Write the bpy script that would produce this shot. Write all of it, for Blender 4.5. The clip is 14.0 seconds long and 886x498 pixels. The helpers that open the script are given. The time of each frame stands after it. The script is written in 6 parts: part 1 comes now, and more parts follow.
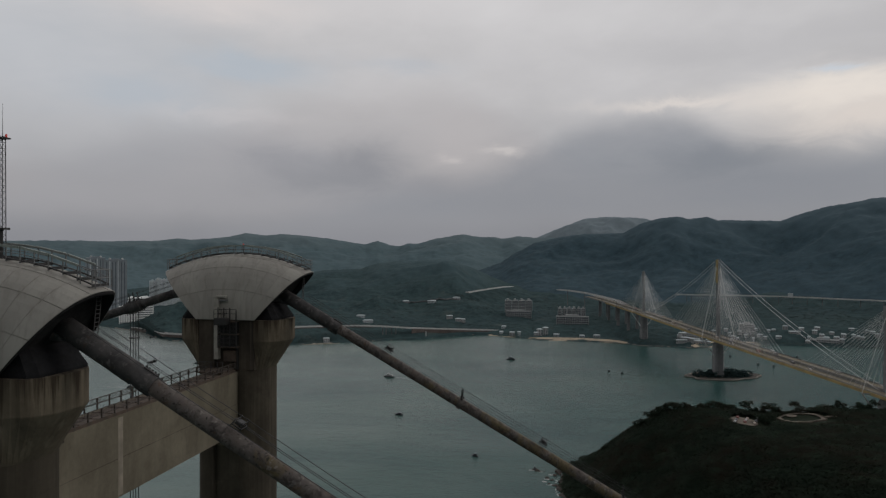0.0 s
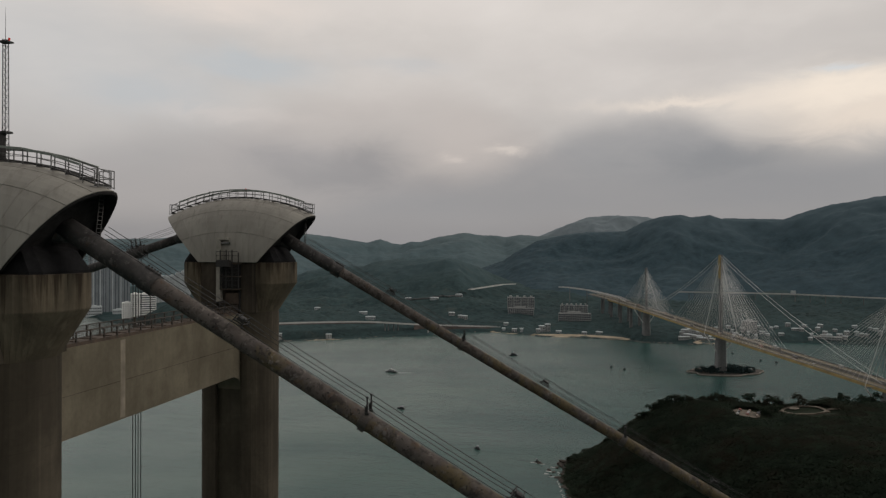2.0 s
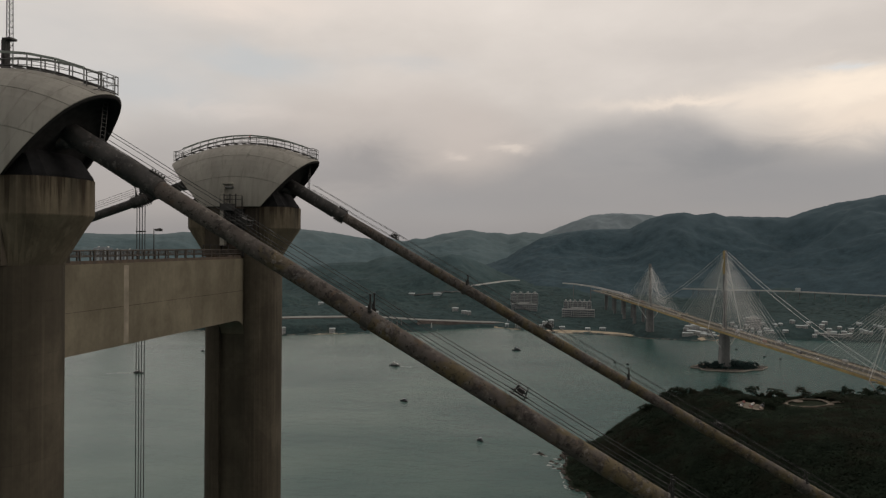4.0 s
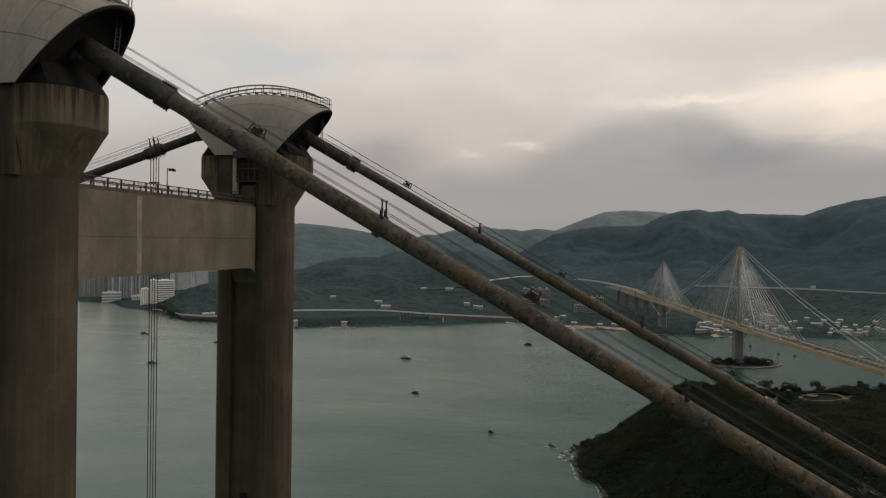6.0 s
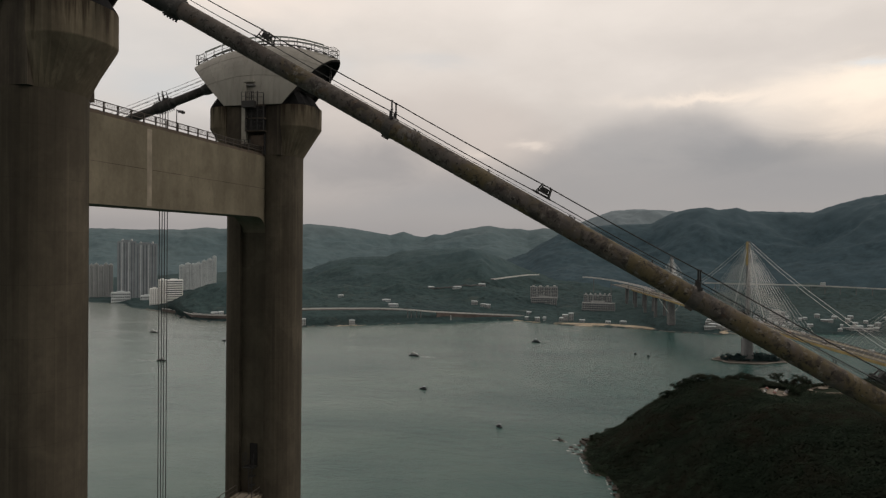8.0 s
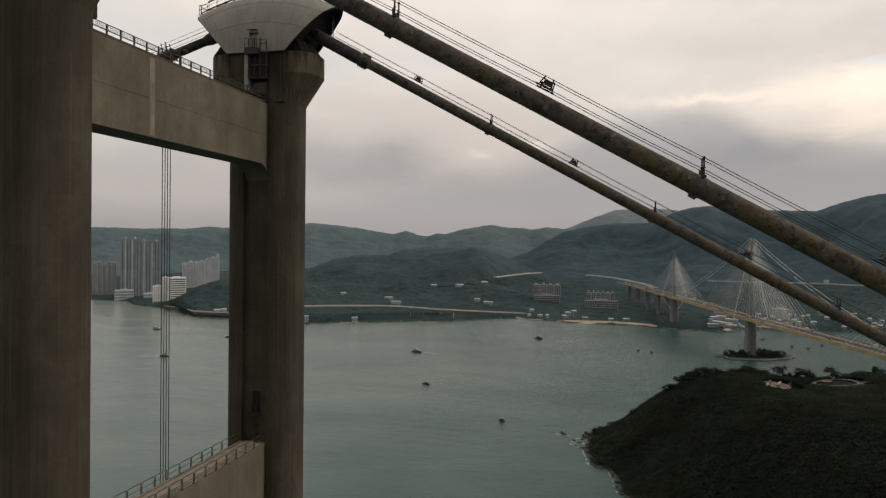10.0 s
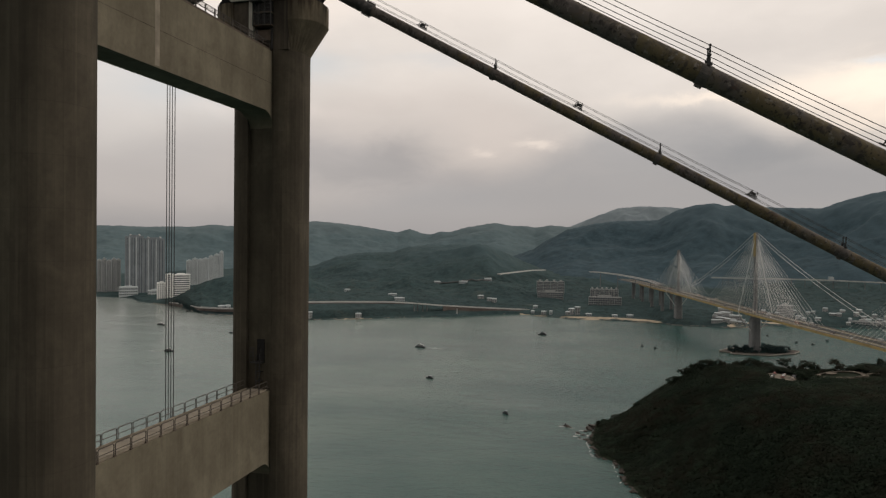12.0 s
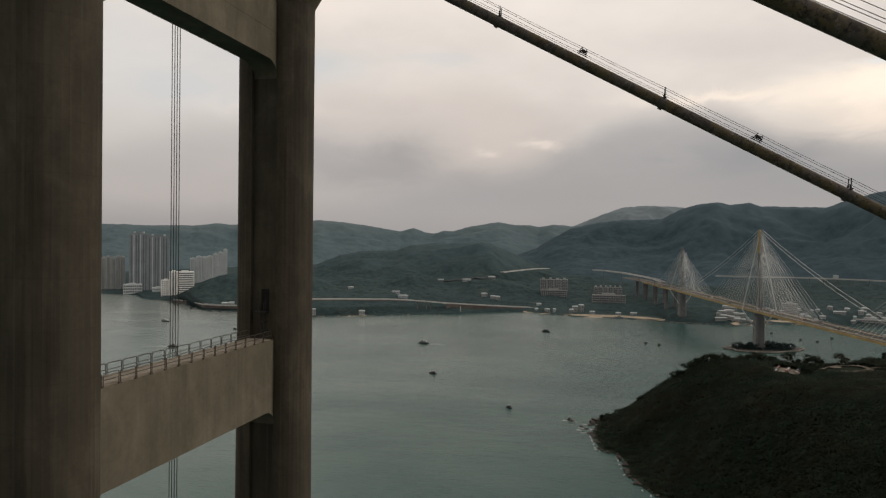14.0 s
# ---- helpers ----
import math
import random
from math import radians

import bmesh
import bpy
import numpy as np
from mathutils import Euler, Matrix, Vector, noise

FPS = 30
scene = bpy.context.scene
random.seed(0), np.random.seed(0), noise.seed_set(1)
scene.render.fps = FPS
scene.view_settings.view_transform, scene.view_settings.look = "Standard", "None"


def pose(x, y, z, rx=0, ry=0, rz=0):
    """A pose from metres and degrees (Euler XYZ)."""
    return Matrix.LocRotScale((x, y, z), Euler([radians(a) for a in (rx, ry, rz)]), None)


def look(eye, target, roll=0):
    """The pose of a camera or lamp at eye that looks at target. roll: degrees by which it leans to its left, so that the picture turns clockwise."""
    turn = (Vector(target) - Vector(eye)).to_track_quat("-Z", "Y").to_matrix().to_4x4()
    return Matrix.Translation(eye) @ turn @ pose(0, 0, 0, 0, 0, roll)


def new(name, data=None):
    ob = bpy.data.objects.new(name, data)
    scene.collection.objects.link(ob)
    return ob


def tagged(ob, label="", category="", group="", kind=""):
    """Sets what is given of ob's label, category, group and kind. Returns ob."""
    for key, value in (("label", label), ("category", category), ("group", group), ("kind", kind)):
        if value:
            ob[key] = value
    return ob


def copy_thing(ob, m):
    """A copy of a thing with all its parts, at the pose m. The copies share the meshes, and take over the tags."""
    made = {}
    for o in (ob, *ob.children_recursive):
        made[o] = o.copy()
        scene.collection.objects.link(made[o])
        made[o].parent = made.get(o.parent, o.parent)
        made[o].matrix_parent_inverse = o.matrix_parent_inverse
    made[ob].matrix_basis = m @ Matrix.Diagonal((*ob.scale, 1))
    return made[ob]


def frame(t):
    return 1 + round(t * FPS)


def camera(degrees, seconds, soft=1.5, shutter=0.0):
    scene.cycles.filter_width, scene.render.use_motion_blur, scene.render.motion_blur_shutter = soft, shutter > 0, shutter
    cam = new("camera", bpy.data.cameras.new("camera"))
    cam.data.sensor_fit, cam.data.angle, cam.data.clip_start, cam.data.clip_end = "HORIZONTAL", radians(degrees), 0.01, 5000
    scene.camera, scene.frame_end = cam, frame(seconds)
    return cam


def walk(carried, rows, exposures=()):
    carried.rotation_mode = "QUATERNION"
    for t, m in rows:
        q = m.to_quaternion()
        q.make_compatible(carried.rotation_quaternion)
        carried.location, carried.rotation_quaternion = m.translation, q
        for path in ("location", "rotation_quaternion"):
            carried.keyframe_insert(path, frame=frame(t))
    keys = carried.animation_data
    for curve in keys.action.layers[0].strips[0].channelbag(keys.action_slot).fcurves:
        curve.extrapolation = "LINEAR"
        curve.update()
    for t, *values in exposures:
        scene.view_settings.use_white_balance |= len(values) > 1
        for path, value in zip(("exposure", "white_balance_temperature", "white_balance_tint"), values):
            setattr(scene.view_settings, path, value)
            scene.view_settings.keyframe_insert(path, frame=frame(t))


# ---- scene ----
cam = camera(66.6, 14.0, 1.3)
PATH = [
    (0, (38.354, -40.351, 207.76), (37.97, -38.389, 207.756), 0.1),
    (0.5, (38.476, -40.413, 206.16), (38.088, -38.451, 206.155), 0.1),
    (1, (38.355, -40.394, 204.491), (37.968, -38.432, 204.487), 0.2),
    (1.5, (38.493, -40.405, 202.739), (38.102, -38.444, 202.734), 0.1),
    (2, (38.406, -40.352, 201.11), (38.015, -38.391, 201.104), 0.2),
    (2.5, (38.439, -40.313, 199.444), (38.046, -38.352, 199.438), 0.2),
    (3, (38.434, -40.346, 197.854), (38.04, -38.385, 197.846), 0.3),
    (5.5, (38.389, -39.92, 190.805), (37.963, -37.966, 190.785), 0.9),
    (6, (38.404, -39.929, 189.351), (37.967, -37.977, 189.329), 0.9),
    (6.5, (38.351, -39.94, 187.671), (37.906, -37.99, 187.652), 0.6),
    (7, (38.318, -39.98, 186.111), (37.868, -38.031, 186.093), 0.6),
    (7.5, (38.299, -40.0, 184.679), (37.843, -38.053, 184.66), 0.6),
    (8, (38.3, -39.927, 183.203), (37.842, -37.98, 183.183), 0.6),
    (10.5, (38.363, -39.889, 175.389), (37.894, -37.945, 175.369), 0.6),
    (11, (38.337, -39.936, 173.843), (37.865, -37.993, 173.822), 0.6),
    (11.5, (38.313, -39.953, 172.33), (37.841, -38.01, 172.308), 0.7),
    (12, (38.336, -39.949, 170.857), (37.86, -38.006, 170.834), 0.6),
    (12.5, (38.349, -39.972, 169.354), (37.872, -38.03, 169.331), 0.6),
    (13, (38.353, -39.954, 167.928), (37.873, -38.012, 167.904), 0.7),
    (13.5, (38.322, -40.002, 166.427), (37.839, -38.061, 166.404), 0.7),
    (14, (38.35, -40.037, 164.892), (37.864, -38.097, 164.869), 0.7),
]
walk(cam, [(t, look(eye, target, roll)) for t, eye, target, roll in PATH],
     exposures=[(0, -0.40, 6080, 11.5), (1.5, -0.29, 6400, 11.5), (3, -0.20, 6720, 12.4), (6.5, -0.05, 6810, 12.8), (8, 0.0, 6800, 12.8), (10.5, 0.09, 6800, 12.8), (12, 0.08, 6800, 12.8), (14, 0.03, 6780, 12.6)])

# cloud banks: bearing, height, half sizes (degrees), strength, softness, colour
SKY_BANKS = [
    (-42, 14.0, 12, 5.0, 0.5, 0.7, (0.57, 0.60, 0.615)),
    (-27.0, 14.4, 5.0, 1.3, 0.6, 0.6, (0.555, 0.615, 0.65)),
    (-35.0, 11.6, 5.0, 1.5, 0.5, 0.6, (0.55, 0.60, 0.63)),
    (-14.0, 14.8, 4.0, 0.7, 0.4, 0.6, (0.585, 0.615, 0.635)),
    (-29.0, 19.2, 7.0, 1.7, 0.7, 0.7, (0.90, 0.81, 0.73)),
    (-12.0, 20.5, 10, 2.4, 0.5, 0.9, (0.84, 0.785, 0.73)),
    (7.0, 15.2, 14, 1.8, 0.5, 0.8, (0.62, 0.59, 0.56)),
    (19.5, 11.4, 8.0, 1.5, 1.0, 0.6, (1.04, 0.93, 0.79)),
    (22.0, 9.4, 7.0, 1.8, 0.9, 0.8, (0.93, 0.82, 0.70)),
    (8.5, 11.5, 6.0, 0.42, 0.8, 0.4, (0.95, 0.85, 0.74)),
    (19.0, 12.9, 2.0, 0.35, 0.6, 0.5, (0.72, 0.78, 0.82)),
]
# heaped banks: upper edge (bearing, height), softness, strength, colour
SKY_HEAPS = [
    (((-34, 7.0), (-29, 10.2), (-25, 11.8), (-21, 13.2), (-17, 13.9), (-12, 14.0), (-8, 12.8), (-5.5, 11.4), (-3, 9.8), (1, 7.0)), 0.05, 0.42, (0.545, 0.495, 0.462)),
    (((-46, 4.0), (-40, 7.4), (-36, 9.4), (-32, 10.3), (-28, 10.6), (-24, 9.8), (-20, 8.4), (-14, 6.4), (-8, 4.5)), 0.05, 0.5, (0.435, 0.42, 0.415)),
    (((-26, 2.5), (-16, 5.0), (-9, 6.4), (-5, 7.8), (-2, 9.4), (1, 10.5), (4, 11.0), (8, 10.9), (10.3, 10.2), (12.2, 8.9), (14, 8.0), (16.5, 7.4), (18.5, 7.2), (20.5, 7.5), (22.5, 8.2), (26, 8.8), (36, 8.5)), 0.04, 0.64, (0.305, 0.312, 0.325)),
]
# darker bellies and thin bright gaps in front of the heaps
SKY_FRONT = [
    (-29.0, 10.6, 5.0, 0.55, 0.4, 0.5, (0.76, 0.70, 0.655)),
    (-9.6, 9.0, 3.8, 2.6, 0.45, 0.6, (0.66, 0.60, 0.555)),
    (-24.0, 7.4, 4.0, 1.3, 0.4, 0.6, (0.33, 0.325, 0.335)),
    (15.0, 4.6, 7.0, 1.5, 0.35, 0.8, (0.30, 0.305, 0.32)),
    (-21.0, 5.9, 5.0, 1.6, 0.55, 0.5, (0.275, 0.275, 0.285)),
    (-17.4, 7.0, 2.6, 1.9, 0.5, 0.35, (0.28, 0.28, 0.29)),
    (-12.5, 5.4, 4.0, 1.0, 0.3, 0.7, (0.34, 0.33, 0.335)),
    (-5.6, 8.3, 1.6, 0.42, 0.45, 0.8, (0.90, 0.81, 0.72)),
    (-10.0, 7.8, 1.0, 0.35, 0.4, 0.5, (0.80, 0.72, 0.65)),
    (12.0, 7.0, 6.0, 1.3, 0.5, 0.6, (0.25, 0.26, 0.275)),
]
CLOUD_STRENGTH = 1.08

# ---------------------------------------------------------------- light
SUN_EL, SUN_AZ = 26.0, 78.0      # degrees above the horizon; bearing east of +y
world = bpy.data.worlds.new("overcast_sky")
scene.world = world
world.use_nodes = True
WN, WL = world.node_tree.nodes, world.node_tree.links
WN.clear()


def wnode(kind, **values):
    n = WN.new(kind)
    for k, v in values.items():
        n.inputs[k].default_value = v
    return n


def wmath(op, a, b=None, c=None, clamp=False):
    n = WN.new("ShaderNodeMath")
    n.operation, n.use_clamp = op, clamp
    for i, v in enumerate((a, b, c)):
        if v is None:
            continue
        if isinstance(v, (int, float)):
            n.inputs[i].default_value = v
        else:
            WL.new(v, n.inputs[i])
    return n.outputs[0]


def wmix(f, a, b):
    n = WN.new("ShaderNodeMix")
    n.data_type = "RGBA"
    for sock, v in ((n.inputs[0], f), (n.inputs[6], a), (n.inputs[7], b)):
        if isinstance(v, tuple):
            sock.default_value = (*v, 1)
        elif isinstance(v, (int, float)):
            sock.default_value = v
        else:
            WL.new(v, sock)
    return n.outputs[2]


coord = WN.new("ShaderNodeTexCoord")
sep = WN.new("ShaderNodeSeparateXYZ")
WL.new(coord.outputs["Generated"], sep.inputs[0])
DX, DY, DZ = sep.outputs
# bearing and height of a direction, as slopes
flat = wmath("SQRT", wmath("ADD", wmath("MULTIPLY", DX, DX), wmath("MULTIPLY", DY, DY)))
EL = wmath("DIVIDE", DZ, wmath("MAXIMUM", flat, 0.001))
AZ = wmath("ARCTAN2", DX, DY)
# layered stratus, stretched along the horizon
lay = WN.new("ShaderNodeCombineXYZ")
WL.new(wmath("MULTIPLY", AZ, 2.0), lay.inputs[0])
WL.new(wmath("MULTIPLY", EL, 4.6), lay.inputs[1])
n1 = wnode("ShaderNodeTexNoise", Scale=1.15, Detail=5.0, Roughness=0.5, Distortion=0.25)
WL.new(lay.outputs[0], n1.inputs["Vector"])
n2 = wnode("ShaderNodeTexNoise", Scale=3.1, Detail=6.0, Roughness=0.55, Distortion=0.35)
WL.new(lay.outputs[0], n2.inputs["Vector"])
warp = wmath("MULTIPLY", wmath("SUBTRACT", n1.outputs[0], 0.5), 3.4)
warp2 = wmath("MULTIPLY", wmath("SUBTRACT", n2.outputs[0], 0.5), 1.9)
n3 = wnode("ShaderNodeTexNoise", Scale=5.0, Detail=7.0, Roughness=0.6, Distortion=0.6)
WL.new(lay.outputs[0], n3.inputs["Vector"])
sepn = WN.new("ShaderNodeSeparateColor")
WL.new(n3.outputs["Color"], sepn.inputs[0])
tear_a = wmath("MULTIPLY", wmath("SUBTRACT", sepn.outputs[0], 0.5), 0.10)
tear_e = wmath("MULTIPLY", wmath("SUBTRACT", sepn.outputs[1], 0.5), 0.055)


def cloud(az, el, saz, sel, amount, soft=1.0):
    """One soft cloud bank: bearing and height in degrees, half sizes in degrees, torn by the noise."""
    a = wmath("DIVIDE", wmath("ADD", wmath("SUBTRACT", AZ, radians(az)), tear_a), radians(saz))
    e = wmath("DIVIDE", wmath("ADD", wmath("SUBTRACT", EL, math.tan(radians(el))), tear_e), math.tan(radians(sel)))
    r = wmath("ADD", wmath("MULTIPLY", a, a), wmath("MULTIPLY", e, e))
    r = wmath("ADD", r, wmath("MULTIPLY", wmath("ADD", warp, warp2), 0.5 * soft))
    return wmath("MULTIPLY", wmath("POWER", 2.718, wmath("MULTIPLY", wmath("MAXIMUM", r, 0.0), -1.0)), amount, clamp=True)


def ramp(value, stops, ease="B_SPLINE"):
    n = WN.new("ShaderNodeValToRGB")
    n.color_ramp.interpolation = ease
    while len(n.color_ramp.elements) < len(stops):
        n.color_ramp.elements.new(0.5)
    for e, (p, col) in zip(n.color_ramp.elements, stops):
        e.position, e.color = p, (*col, 1)
    WL.new(value, n.inputs[0])
    return n.outputs[0]


sky_by_height = ramp(wmath("MULTIPLY", EL, 2.0, clamp=True), [
    (0.0, (0.27, 0.27, 0.28)), (0.10, (0.30, 0.295, 0.30)), (0.22, (0.44, 0.425, 0.41)),
    (0.42, (0.70, 0.662, 0.62)), (0.75, (0.80, 0.758, 0.708)), (1.0, (0.77, 0.742, 0.705))])
grain = wmath("ADD", wmath("MULTIPLY", warp, 0.16), wmath("MULTIPLY", warp2, 0.10))
tone = WN.new("ShaderNodeVectorMath")
tone.operation = "SCALE"
WL.new(sky_by_height, tone.inputs[0])
WL.new(wmath("ADD", grain, 1.0), tone.inputs["Scale"])
sky_col = tone.outputs[0]
for bank in SKY_BANKS:
    *where, col = bank
    sky_col = wmix(cloud(*where), sky_col, col)
# heaped cloud banks with a billowing upper edge
heap = WN.new("ShaderNodeCombineXYZ")
WL.new(AZ, heap.inputs[0])
WL.new(wmath("MULTIPLY", EL, 1.7), heap.inputs[1])
n4 = wnode("ShaderNodeTexNoise", Scale=11.0, Detail=5.0, Roughness=0.5, Distortion=0.3)
WL.new(heap.outputs[0], n4.inputs["Vector"])
puff = wmath("MULTIPLY", wmath("SUBTRACT", n4.outputs[0], 0.5), 0.028)
belly = wmath("MULTIPLY", wmath("SUBTRACT", n3.outputs[0], 0.5), 0.34)


def heaped(edge, soft, amount, col):
    """A cloud bank below an upper edge given as (bearing, height) in degrees, thinning out downwards."""
    global sky_col
    pos = wmath("DIVIDE", wmath("ADD", AZ, radians(46)), radians(92), clamp=True)
    top = ramp(pos, [((a + 46) / 92, (math.tan(radians(e)) * 4,) * 3) for a, e in edge], "CARDINAL")
    lift = wmath("ADD", wmath("SUBTRACT", wmath("DIVIDE", top, 4.0), EL), puff)
    m = WN.new("ShaderNodeMapRange")
    m.interpolation_type = "SMOOTHSTEP"
    m.inputs[1].default_value, m.inputs[2].default_value = -soft * 0.3, soft
    WL.new(lift, m.inputs[0])
    low = WN.new("ShaderNodeMapRange")
    low.interpolation_type = "SMOOTHSTEP"
    low.inputs[1].default_value, low.inputs[2].default_value, low.inputs[3].default_value = 0.015, 0.07, 0.3
    WL.new(EL, low.inputs[0])
    f = wmath("MULTIPLY", wmath("MULTIPLY", m.outputs[0], low.outputs[0]), wmath("ADD", belly, amount), clamp=True)
    sky_col = wmix(f, sky_col, col)


for heap_bank in SKY_HEAPS:
    heaped(*heap_bank)
for bank in SKY_FRONT:
    *where, col = bank
    sky_col = wmix(cloud(*where), sky_col, col)
nishita = WN.new("ShaderNodeTexSky")
nishita.sky_type, nishita.sun_disc = "NISHITA", False
nishita.sun_elevation, nishita.sun_rotation = radians(SUN_EL), radians(SUN_AZ)
bg_blue = wnode("ShaderNodeBackground", Strength=0.05)
WL.new(nishita.outputs[0], bg_blue.inputs[0])
# unseen sky behind the camera, dimmed to darken the faces turned towards it
rear = WN.new("ShaderNodeMapRange")
rear.interpolation_type = "SMOOTHSTEP"
rear.inputs[1].default_value, rear.inputs[2].default_value, rear.inputs[3].default_value, rear.inputs[4].default_value = -0.75, 0.25, 0.5, 1.0
WL.new(DY, rear.inputs[0])
bg_cloud = wnode("ShaderNodeBackground")
WL.new(sky_col, bg_cloud.inputs[0])
WL.new(wmath("MULTIPLY", rear.outputs[0], CLOUD_STRENGTH), bg_cloud.inputs["Strength"])
both = WN.new("ShaderNodeMixShader")
both.inputs[0].default_value = 0.94          # cloud cover
WL.new(bg_blue.outputs[0], both.inputs[1])
WL.new(bg_cloud.outputs[0], both.inputs[2])
out = WN.new("ShaderNodeOutputWorld")
WL.new(both.outputs[0], out.inputs[0])

sun = new("sun", bpy.data.lights.new("sun", "SUN"))
sun.data.energy, sun.data.angle, sun.data.color = 0.75, radians(25), (1.0, 0.93, 0.84)
sd = Vector((math.sin(radians(SUN_AZ)) * math.cos(radians(SUN_EL)), math.cos(radians(SUN_AZ)) * math.cos(radians(SUN_EL)), math.sin(radians(SUN_EL))))
sun.matrix_world = look(sd * 300 + Vector((0, 0, 200)), (0, 0, 200))


# ---------------------------------------------------------------- materials
class Mat:
    """A small builder of node materials."""

    def __init__(self, name, rough=0.8, metal=0.0, spec=0.5):
        self.m = bpy.data.materials.new(name)
        self.m.use_nodes = True
        self.n, self.l = self.m.node_tree.nodes, self.m.node_tree.links
        self.b = self.n["Principled BSDF"]
        self.b.inputs["Roughness"].default_value = rough
        self.b.inputs["Metallic"].default_value = metal
        self.b.inputs["Specular IOR Level"].default_value = spec
        self.geo = self.n.new("ShaderNodeNewGeometry")

    def noise(self, scale, detail=4.0, stretch=(1, 1, 1), rough=0.55, distort=0.0):
        mp = self.n.new("ShaderNodeMapping")
        mp.inputs["Scale"].default_value = stretch
        self.l.new(self.geo.outputs["Position"], mp.inputs[0])
        t = self.n.new("ShaderNodeTexNoise")
        for k, v in (("Scale", scale), ("Detail", detail), ("Roughness", rough), ("Distortion", distort)):
            t.inputs[k].default_value = v
        self.l.new(mp.outputs[0], t.inputs["Vector"])
        return t.outputs[0]

    def cells(self, scale, stretch=(1, 1, 1)):
        mp = self.n.new("ShaderNodeMapping")
        mp.inputs["Scale"].default_value = stretch
        self.l.new(self.geo.outputs["Position"], mp.inputs[0])
        t = self.n.new("ShaderNodeTexVoronoi")
        t.inputs["Scale"].default_value = scale
        self.l.new(mp.outputs[0], t.inputs["Vector"])
        return t.outputs["Distance"]

    def ramp(self, v, stops):
        r = self.n.new("ShaderNodeValToRGB")
        while len(r.color_ramp.elements) < len(stops):
            r.color_ramp.elements.new(0.5)
        for e, (p, col) in zip(r.color_ramp.elements, stops):
            e.position = p
            e.color = (*col, 1) if isinstance(col, tuple) else (col, col, col, 1)
        self.l.new(v, r.inputs[0])
        return r.outputs[0]

    def mix(self, f, a, b, blend="MIX"):
        x = self.n.new("ShaderNodeMix")
        x.data_type, x.blend_type = "RGBA", blend
        for sock, v in ((x.inputs[0], f), (x.inputs[6], a), (x.inputs[7], b)):
            if isinstance(v, tuple):
                sock.default_value = (*v, 1)
            elif isinstance(v, (int, float)):
                sock.default_value = v
            else:
                self.l.new(v, sock)
        return x.outputs[2]

    def math(self, op, a, b):
        x = self.n.new("ShaderNodeMath")
        x.operation = op
        for i, v in enumerate((a, b)):
            if isinstance(v, (int, float)):
                x.inputs[i].default_value = v
            else:
                self.l.new(v, x.inputs[i])
        return x.outputs[0]

    def random(self):
        o = self.n.new("ShaderNodeObjectInfo")
        return o.outputs["Random"]

    def color(self, v):
        if isinstance(v, tuple):
            self.b.inputs["Base Color"].default_value = (*v, 1)
        else:
            self.l.new(v, self.b.inputs["Base Color"])
        return self

    def rough(self, v):
        self.l.new(v, self.b.inputs["Roughness"])
        return self

    def bump(self, v, strength=0.3, distance=0.05):
        x = self.n.new("ShaderNodeBump")
        x.inputs["Strength"].default_value, x.inputs["Distance"].default_value = strength, distance
        self.l.new(v, x.inputs["Height"])
        self.l.new(x.outputs[0], self.b.inputs["Normal"])
        return self


def concrete(name, dark, mid, light, streak=0.5, seams=True):
    """Weathered concrete: cloudy tone, rain streaks down the face, faint lifts every 3.6 m."""
    m = Mat(name, 0.92, spec=0.2)
    c = m.ramp(m.noise(0.13, 4, (1, 1, 0.7)), [(0.3, dark), (0.5, mid), (0.7, light)])
    c = m.mix(m.ramp(m.noise(0.4, 6, (1, 1, 0.6), 0.62, 0.5), [(0.40, 0.0), (0.62, 0.6)]), c, tuple(v * 0.85 for v in dark))
    runs = m.noise(1.0, 5, (0.42, 0.42, 0.026), 0.62, 0.35)
    c = m.mix(m.ramp(runs, [(0.47, 0.0), (0.66, streak)]), c, tuple(v * 0.45 for v in dark))
    runs2 = m.noise(1.0, 4, (2.1, 2.1, 0.035), 0.6)
    c = m.mix(m.ramp(runs2, [(0.50, 0.0), (0.74, streak * 0.45)]), c, tuple(v * 0.5 for v in dark))
    pale = m.noise(1.0, 3, (1.4, 1.4, 0.03), 0.6)
    c = m.mix(m.ramp(pale, [(0.56, 0.0), (0.68, min(0.25, streak * 0.4))]), c, tuple(min(1, v * 1.3) for v in light))
    fine = m.noise(2.6, 6)
    c = m.mix(0.16, c, m.ramp(fine, [(0.3, 0.25), (0.7, 0.7)]), "OVERLAY")
    if seams:
        sx = m.n.new("ShaderNodeSeparateXYZ")
        m.l.new(m.geo.outputs["Position"], sx.inputs[0])
        lifts = m.math("DIVIDE", sx.outputs[2], 3.6)
        f = m.math("FRACT", lifts, 0.0)
        line = m.math("LESS_THAN", f, 0.018)
        level = m.n.new("ShaderNodeTexWhiteNoise")
        level.noise_dimensions = "1D"
        m.l.new(m.math("FLOOR", lifts, 0.0), level.inputs["W"])
        c = m.mix(m.math("MULTIPLY", level.outputs["Value"], 0.2), c, tuple(v * 0.8 for v in dark))
        c = m.mix(m.math("MULTIPLY", line, 0.16), c, tuple(v * 0.5 for v in dark))
    m.color(c)
    m.bump(m.math("ADD", fine, m.math("MULTIPLY", runs, 0.15)), 0.25, 0.03)
    return m.m


